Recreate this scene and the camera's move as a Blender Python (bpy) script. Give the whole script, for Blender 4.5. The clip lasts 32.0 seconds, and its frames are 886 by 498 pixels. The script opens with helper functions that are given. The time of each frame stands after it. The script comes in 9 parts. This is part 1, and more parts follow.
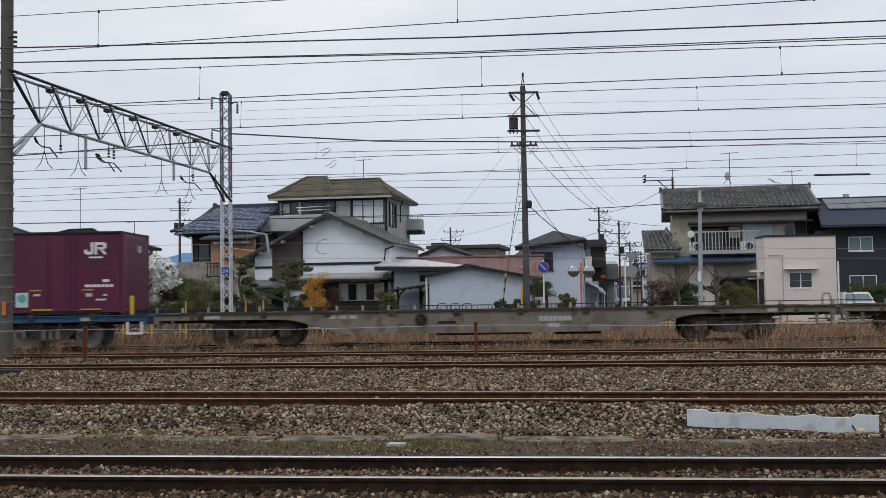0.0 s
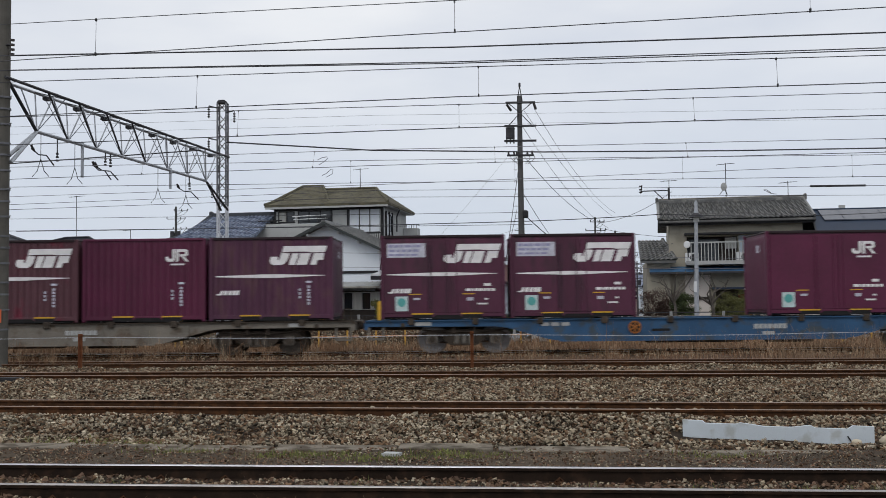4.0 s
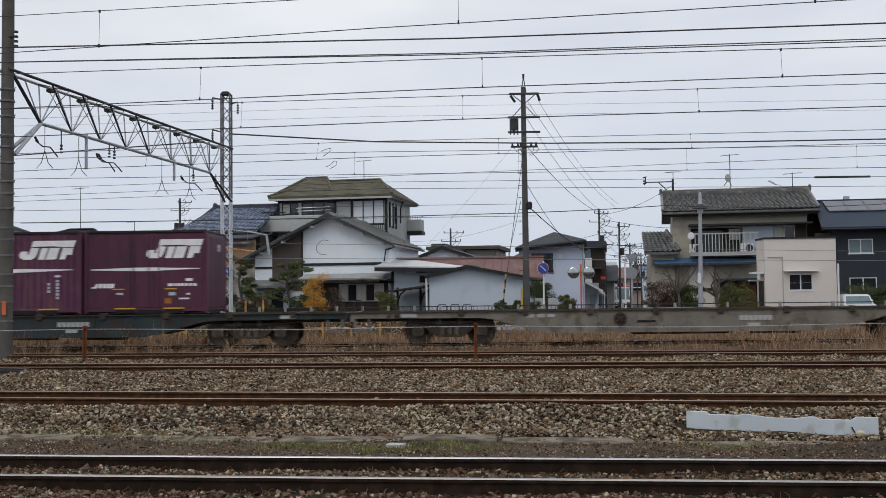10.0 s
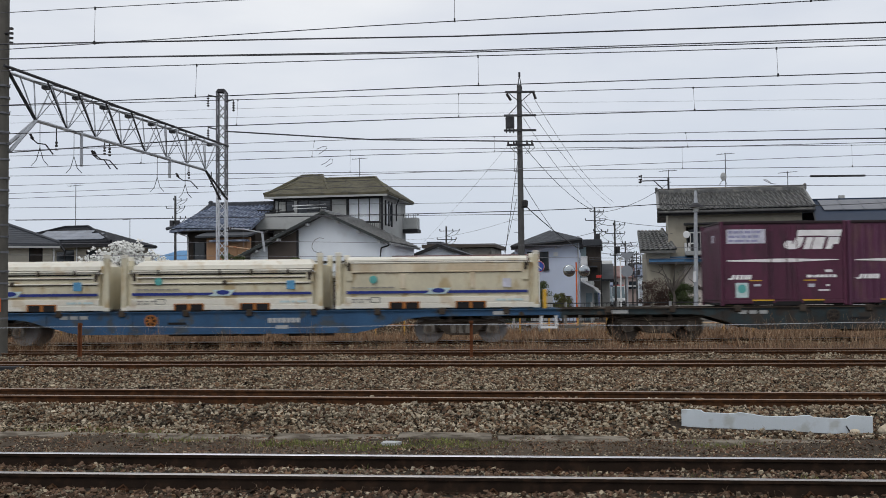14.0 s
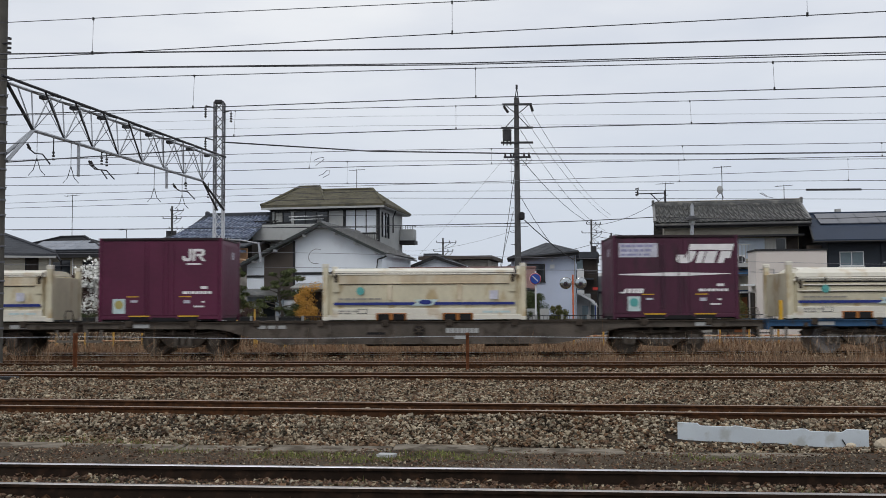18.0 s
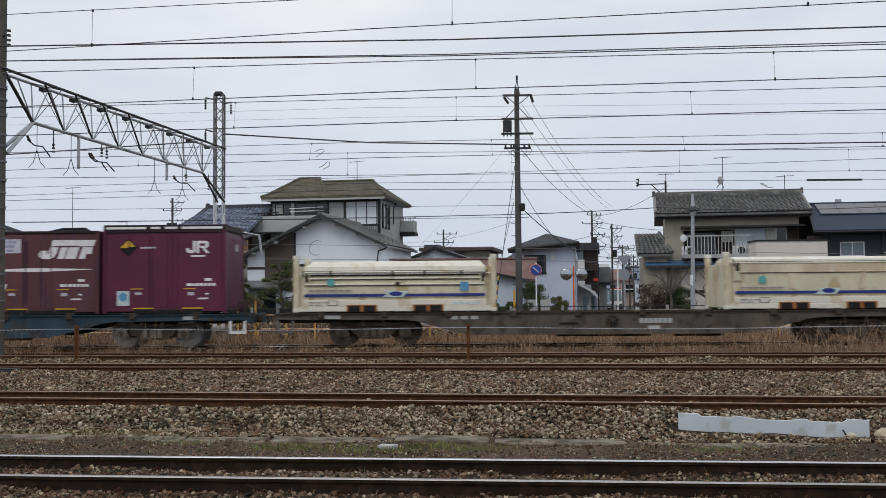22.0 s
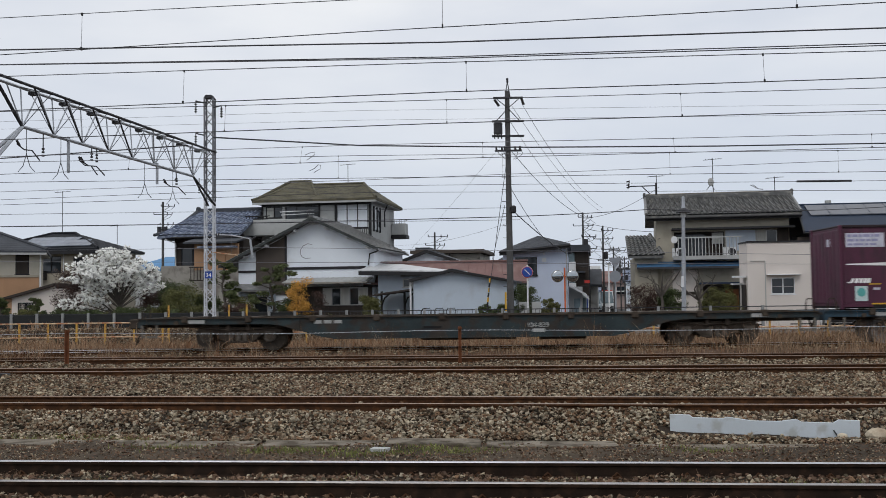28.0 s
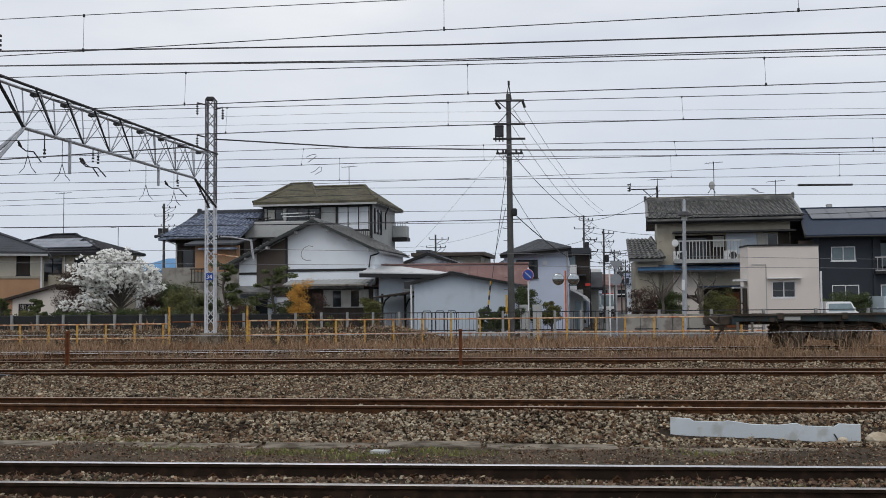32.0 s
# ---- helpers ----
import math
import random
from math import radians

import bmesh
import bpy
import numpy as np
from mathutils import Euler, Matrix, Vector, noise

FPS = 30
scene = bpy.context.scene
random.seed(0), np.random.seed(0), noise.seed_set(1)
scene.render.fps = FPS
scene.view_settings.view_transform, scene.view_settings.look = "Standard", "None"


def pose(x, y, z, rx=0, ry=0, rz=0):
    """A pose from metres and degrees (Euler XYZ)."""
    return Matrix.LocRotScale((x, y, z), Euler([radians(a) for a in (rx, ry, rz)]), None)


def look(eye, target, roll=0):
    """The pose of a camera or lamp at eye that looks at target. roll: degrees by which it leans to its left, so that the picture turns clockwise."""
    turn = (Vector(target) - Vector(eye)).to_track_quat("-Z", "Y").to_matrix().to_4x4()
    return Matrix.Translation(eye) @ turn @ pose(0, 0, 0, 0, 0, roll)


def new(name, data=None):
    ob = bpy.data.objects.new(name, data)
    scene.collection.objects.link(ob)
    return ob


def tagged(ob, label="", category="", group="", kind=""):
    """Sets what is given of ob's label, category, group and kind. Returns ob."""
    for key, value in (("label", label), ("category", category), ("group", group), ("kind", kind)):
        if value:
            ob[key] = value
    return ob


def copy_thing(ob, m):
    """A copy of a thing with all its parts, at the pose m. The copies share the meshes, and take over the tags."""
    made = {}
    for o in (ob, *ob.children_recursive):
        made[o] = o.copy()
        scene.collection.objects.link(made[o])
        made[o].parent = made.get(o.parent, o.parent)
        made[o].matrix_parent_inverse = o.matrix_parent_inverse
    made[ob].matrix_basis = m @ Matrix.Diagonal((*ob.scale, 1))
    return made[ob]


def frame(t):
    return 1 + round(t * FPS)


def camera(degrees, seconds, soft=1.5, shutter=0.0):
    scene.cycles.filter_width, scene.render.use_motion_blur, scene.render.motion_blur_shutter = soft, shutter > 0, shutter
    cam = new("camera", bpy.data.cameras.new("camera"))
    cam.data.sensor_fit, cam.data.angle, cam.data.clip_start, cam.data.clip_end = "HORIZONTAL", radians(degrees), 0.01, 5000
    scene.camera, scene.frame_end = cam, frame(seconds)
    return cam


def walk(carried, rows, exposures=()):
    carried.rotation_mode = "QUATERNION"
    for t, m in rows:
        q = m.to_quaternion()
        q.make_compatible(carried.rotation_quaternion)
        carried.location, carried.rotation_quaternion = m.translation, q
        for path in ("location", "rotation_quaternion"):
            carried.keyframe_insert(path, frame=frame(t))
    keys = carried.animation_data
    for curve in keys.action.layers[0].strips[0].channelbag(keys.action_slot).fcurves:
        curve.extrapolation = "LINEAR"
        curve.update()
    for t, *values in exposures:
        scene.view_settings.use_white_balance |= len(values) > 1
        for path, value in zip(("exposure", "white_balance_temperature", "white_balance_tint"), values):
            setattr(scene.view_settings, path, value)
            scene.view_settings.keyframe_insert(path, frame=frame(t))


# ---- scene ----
def aim(eye, yaw, pitch):
    """A point ahead of the eye; yaw turns to the left, pitch up, in degrees."""
    a, b = radians(yaw), radians(pitch)
    return (eye[0] - math.sin(a) * math.cos(b) * 10, eye[1] + math.cos(a) * math.cos(b) * 10, eye[2] + math.sin(b) * 10)


# ---- camera: held by hand at eye height, only swaying ----
EYE = (0.0, 0.0, 1.5)
cam = camera(47.06, 32.0, soft=0.72, shutter=0.4)
walk(cam, [(t, look(EYE, aim(EYE, yaw, pitch), roll)) for t, yaw, pitch, roll in (
    (0, 1.547, 2.526, -0.833),
    (0.5, 1.582, 2.580, -0.793),
    (1, 1.596, 2.674, -0.723),
    (1.5, 1.584, 2.749, -0.547),
    (2, 1.595, 2.840, -0.466),
    (2.5, 1.521, 3.012, -0.403),
    (3, 1.394, 3.154, -0.460),
    (3.5, 1.337, 3.117, -0.557),
    (5.5, 1.354, 2.849, -0.683),
    (6, 1.397, 2.755, -0.564),
    (6.5, 1.427, 2.637, -0.624),
    (7, 1.407, 2.642, -0.634),
    (7.5, 1.418, 2.694, -0.624),
    (8, 1.429, 2.758, -0.686),
    (8.5, 1.468, 2.747, -0.725),
    (9, 1.522, 2.675, -0.670),
    (9.5, 1.525, 2.620, -0.694),
    (10, 1.552, 2.579, -0.644),
    (10.5, 1.485, 2.561, -0.568),
    (11, 1.428, 2.575, -0.455),
    (11.5, 1.383, 2.575, -0.459),
    (12, 1.335, 2.539, -0.417),
    (12.5, 1.315, 2.465, -0.490),
    (13, 1.319, 2.391, -0.468),
    (13.5, 1.336, 2.386, -0.459),
    (14, 1.309, 2.468, -0.537),
    (14.5, 1.261, 2.617, -0.567),
    (16.5, 1.117, 3.047, -0.302),
    (17, 1.090, 3.077, -0.372),
    (17.5, 1.088, 3.083, -0.336),
    (18, 1.115, 3.128, -0.279),
    (18.5, 1.143, 3.154, -0.367),
    (19, 1.173, 3.096, -0.351),
    (19.5, 1.114, 2.962, -0.479),
    (20, 1.120, 2.821, -0.518),
    (20.5, 1.166, 2.728, -0.483),
    (21, 1.190, 2.674, -0.442),
    (21.5, 1.170, 2.640, -0.509),
    (22, 1.148, 2.639, -0.429),
    (22.5, 1.109, 2.687, -0.509),
    (23, 1.077, 2.714, -0.532),
    (23.5, 1.061, 2.742, -0.564),
    (24, 1.013, 2.736, -0.528),
    (24.5, 0.985, 2.662, -0.523),
    (25, 0.947, 2.627, -0.510),
    (25.5, 0.861, 2.661, -0.490),
    (27.5, 0.649, 2.783, -0.679),
    (28, 0.654, 2.784, -0.693),
    (28.5, 0.654, 2.758, -0.603),
    (29, 0.644, 2.823, -0.508),
    (29.5, 0.647, 2.870, -0.436),
    (30, 0.652, 2.924, -0.471),
    (30.5, 0.676, 2.905, -0.612),
    (31, 0.704, 2.858, -0.539),
    (31.5, 0.697, 2.869, -0.490),
    (32, 0.700, 2.926, -0.500),
)])

# ---- overcast daylight ----
world = bpy.data.worlds.new("overcast_sky")
scene.world = world
world.use_nodes = True
wn, wl = world.node_tree.nodes, world.node_tree.links
wn.clear()
w_out = wn.new("ShaderNodeOutputWorld")
w_sky = wn.new("ShaderNodeTexSky")
w_sky.sky_type, w_sky.sun_disc = "NISHITA", False
w_sky.sun_elevation, w_sky.sun_rotation = radians(48), radians(200)
w_bg1 = wn.new("ShaderNodeBackground")
w_bg1.inputs["Strength"].default_value = 0.1
wl.new(w_sky.outputs[0], w_bg1.inputs["Color"])
w_co = wn.new("ShaderNodeTexCoord")
w_map = wn.new("ShaderNodeMapping")
w_map.inputs["Scale"].default_value = (1.0, 1.0, 3.2)
wl.new(w_co.outputs["Generated"], w_map.inputs["Vector"])
w_no = wn.new("ShaderNodeTexNoise")
w_no.inputs["Scale"].default_value, w_no.inputs["Detail"].default_value = 3.2, 5.0
w_no.inputs["Roughness"].default_value = 0.5
wl.new(w_map.outputs[0], w_no.inputs["Vector"])
w_ra = wn.new("ShaderNodeValToRGB")
w_ra.color_ramp.elements[0].position, w_ra.color_ramp.elements[1].position = 0.3, 0.72
w_ra.color_ramp.elements[0].color = (0.69, 0.725, 0.80, 1)
w_ra.color_ramp.elements[1].color = (0.98, 0.98, 0.98, 1)
wl.new(w_no.outputs["Fac"], w_ra.inputs["Fac"])
w_sep = wn.new("ShaderNodeSeparateXYZ")
wl.new(w_co.outputs["Generated"], w_sep.inputs[0])
w_up = wn.new("ShaderNodeMapRange")
w_up.inputs["From Min"].default_value, w_up.inputs["From Max"].default_value = 0.0, 0.36
wl.new(w_sep.outputs["Z"], w_up.inputs["Value"])
w_grad = wn.new("ShaderNodeMix")
w_grad.data_type = "RGBA"
w_grad.inputs["A"].default_value = (0.575, 0.637, 0.745, 1)
wl.new(w_up.outputs[0], w_grad.inputs["Factor"])
wl.new(w_ra.outputs["Color"], w_grad.inputs["B"])
w_bg2 = wn.new("ShaderNodeBackground")
w_bg2.inputs["Strength"].default_value = 1.02
wl.new(w_grad.outputs["Result"], w_bg2.inputs["Color"])
w_mix = wn.new("ShaderNodeMixShader")
w_mix.inputs["Fac"].default_value = 0.93
wl.new(w_bg1.outputs[0], w_mix.inputs[1])
wl.new(w_bg2.outputs[0], w_mix.inputs[2])
wl.new(w_mix.outputs[0], w_out.inputs["Surface"])

sun = new("sun", bpy.data.lights.new("sun", "SUN"))
sun.data.energy, sun.data.angle, sun.data.color = 0.7, radians(25), (1.0, 0.97, 0.93)
sun.matrix_basis = look((0, 0, 60), (18, 45, 0))
scene.view_settings.exposure = 0.0


# ---- materials ----
def mat(name, colour, rough=0.7, metal=0.0, scale=3.0, vary=0.25, fine=40.0, bump=0.15, second=None, amount=0.0,
        rnd=0.0, island=0.0, stretch=(1, 1, 1), spec=0.4, mixed=0.0):
    """A weathered surface: broad stains, fine grain, a second colour in patches, relief."""
    m = bpy.data.materials.new(name)
    m.use_nodes = True
    n, l = m.node_tree.nodes, m.node_tree.links
    bs = n["Principled BSDF"]
    co = n.new("ShaderNodeTexCoord")
    mp = n.new("ShaderNodeMapping")
    mp.inputs["Scale"].default_value = stretch
    l.new(co.outputs["Object"], mp.inputs["Vector"])
    big = n.new("ShaderNodeTexNoise")
    big.inputs["Scale"].default_value, big.inputs["Detail"].default_value = scale, 6
    l.new(mp.outputs[0], big.inputs["Vector"])
    small = n.new("ShaderNodeTexNoise")
    small.inputs["Scale"].default_value, small.inputs["Detail"].default_value = fine, 3
    l.new(mp.outputs[0], small.inputs["Vector"])
    add = n.new("ShaderNodeMath")
    add.operation = "MULTIPLY_ADD"
    add.inputs[1].default_value = 0.45
    l.new(small.outputs["Fac"], add.inputs[0])
    l.new(big.outputs["Fac"], add.inputs[2])
    rg = n.new("ShaderNodeMapRange")
    rg.inputs["From Min"].default_value, rg.inputs["From Max"].default_value = 0.45, 1.0
    rg.inputs["To Min"].default_value, rg.inputs["To Max"].default_value = 1 - vary, 1 + vary
    l.new(add.outputs[0], rg.inputs["Value"])
    value = rg.outputs[0]
    for kind, amt in (("rnd", rnd), ("island", island)):
        if amt:
            src = n.new("ShaderNodeObjectInfo" if kind == "rnd" else "ShaderNodeNewGeometry")
            r2 = n.new("ShaderNodeMapRange")
            r2.inputs["To Min"].default_value, r2.inputs["To Max"].default_value = 1 - amt, 1 + amt
            l.new(src.outputs["Random" if kind == "rnd" else "Random Per Island"], r2.inputs["Value"])
            mu = n.new("ShaderNodeMath")
            mu.operation = "MULTIPLY"
            l.new(value, mu.inputs[0])
            l.new(r2.outputs[0], mu.inputs[1])
            value = mu.outputs[0]
    base = n.new("ShaderNodeRGB")
    base.outputs[0].default_value = (*colour, 1)
    tone = base.outputs[0]
    if second:
        mx = n.new("ShaderNodeMix")
        mx.data_type = "RGBA"
        pr = n.new("ShaderNodeMapRange")
        pr.inputs["From Min"].default_value, pr.inputs["From Max"].default_value = 0.62 - 0.3 * amount, 0.75 - 0.3 * amount
        pn = n.new("ShaderNodeTexNoise")
        pn.inputs["Scale"].default_value, pn.inputs["Detail"].default_value = scale * 1.9, 7
        l.new(mp.outputs[0], pn.inputs["Vector"])
        l.new(pn.outputs["Fac"], pr.inputs["Value"])
        share = pr.outputs[0]
        if mixed:
            # some of the loose pieces take the second colour wholly
            gi, wh = n.new("ShaderNodeNewGeometry"), n.new("ShaderNodeTexWhiteNoise")
            wh.noise_dimensions = "1D"
            l.new(gi.outputs["Random Per Island"], wh.inputs["W"])
            gt, mxm = n.new("ShaderNodeMath"), n.new("ShaderNodeMath")
            gt.operation, mxm.operation = "LESS_THAN", "MAXIMUM"
            gt.inputs[1].default_value = mixed
            l.new(wh.outputs["Value"], gt.inputs[0])
            l.new(gt.outputs[0], mxm.inputs[0])
            l.new(share, mxm.inputs[1])
            share = mxm.outputs[0]
        l.new(share, mx.inputs["Factor"])
        l.new(tone, mx.inputs["A"])
        mx.inputs["B"].default_value = (*second, 1)
        tone = mx.outputs["Result"]
    vm = n.new("ShaderNodeVectorMath")
    vm.operation = "SCALE"
    l.new(tone, vm.inputs[0])
    l.new(value, vm.inputs["Scale"])
    l.new(vm.outputs[0], bs.inputs["Base Color"])
    bs.inputs["Roughness"].default_value, bs.inputs["Metallic"].default_value = rough, metal
    bs.inputs["Specular IOR Level"].default_value = spec
    if bump:
        bp = n.new("ShaderNodeBump")
        bp.inputs["Strength"].default_value, bp.inputs["Distance"].default_value = bump, 0.02
        l.new(add.outputs[0], bp.inputs["Height"])
        l.new(bp.outputs[0], bs.inputs["Normal"])
    return m


def glass(name, tint=(0.02, 0.025, 0.03)):
    m = bpy.data.materials.new(name)
    m.use_nodes = True
    bs = m.node_tree.nodes["Principled BSDF"]
    bs.inputs["Base Color"].default_value = (*tint, 1)
    bs.inputs["Roughness"].default_value = 0.06
    bs.inputs["Specular IOR Level"].default_value = 0.6
    return m


def petal_material():
    """Thin white petals that let light through."""
    m = mat("white_petal", (0.94, 0.94, 0.91), 0.6, scale=3, vary=0.06, bump=0, island=0.08)
    n, l = m.node_tree.nodes, m.node_tree.links
    tr = n.new("ShaderNodeBsdfTranslucent")
    tr.inputs["Color"].default_value = (0.94, 0.94, 0.91, 1)
    mx = n.new("ShaderNodeMixShader")
    mx.inputs["Fac"].default_value = 0.25
    l.new(n["Principled BSDF"].outputs[0], mx.inputs[1])
    l.new(tr.outputs[0], mx.inputs[2])
    l.new(mx.outputs[0], n["Material Output"].inputs["Surface"])
    return m


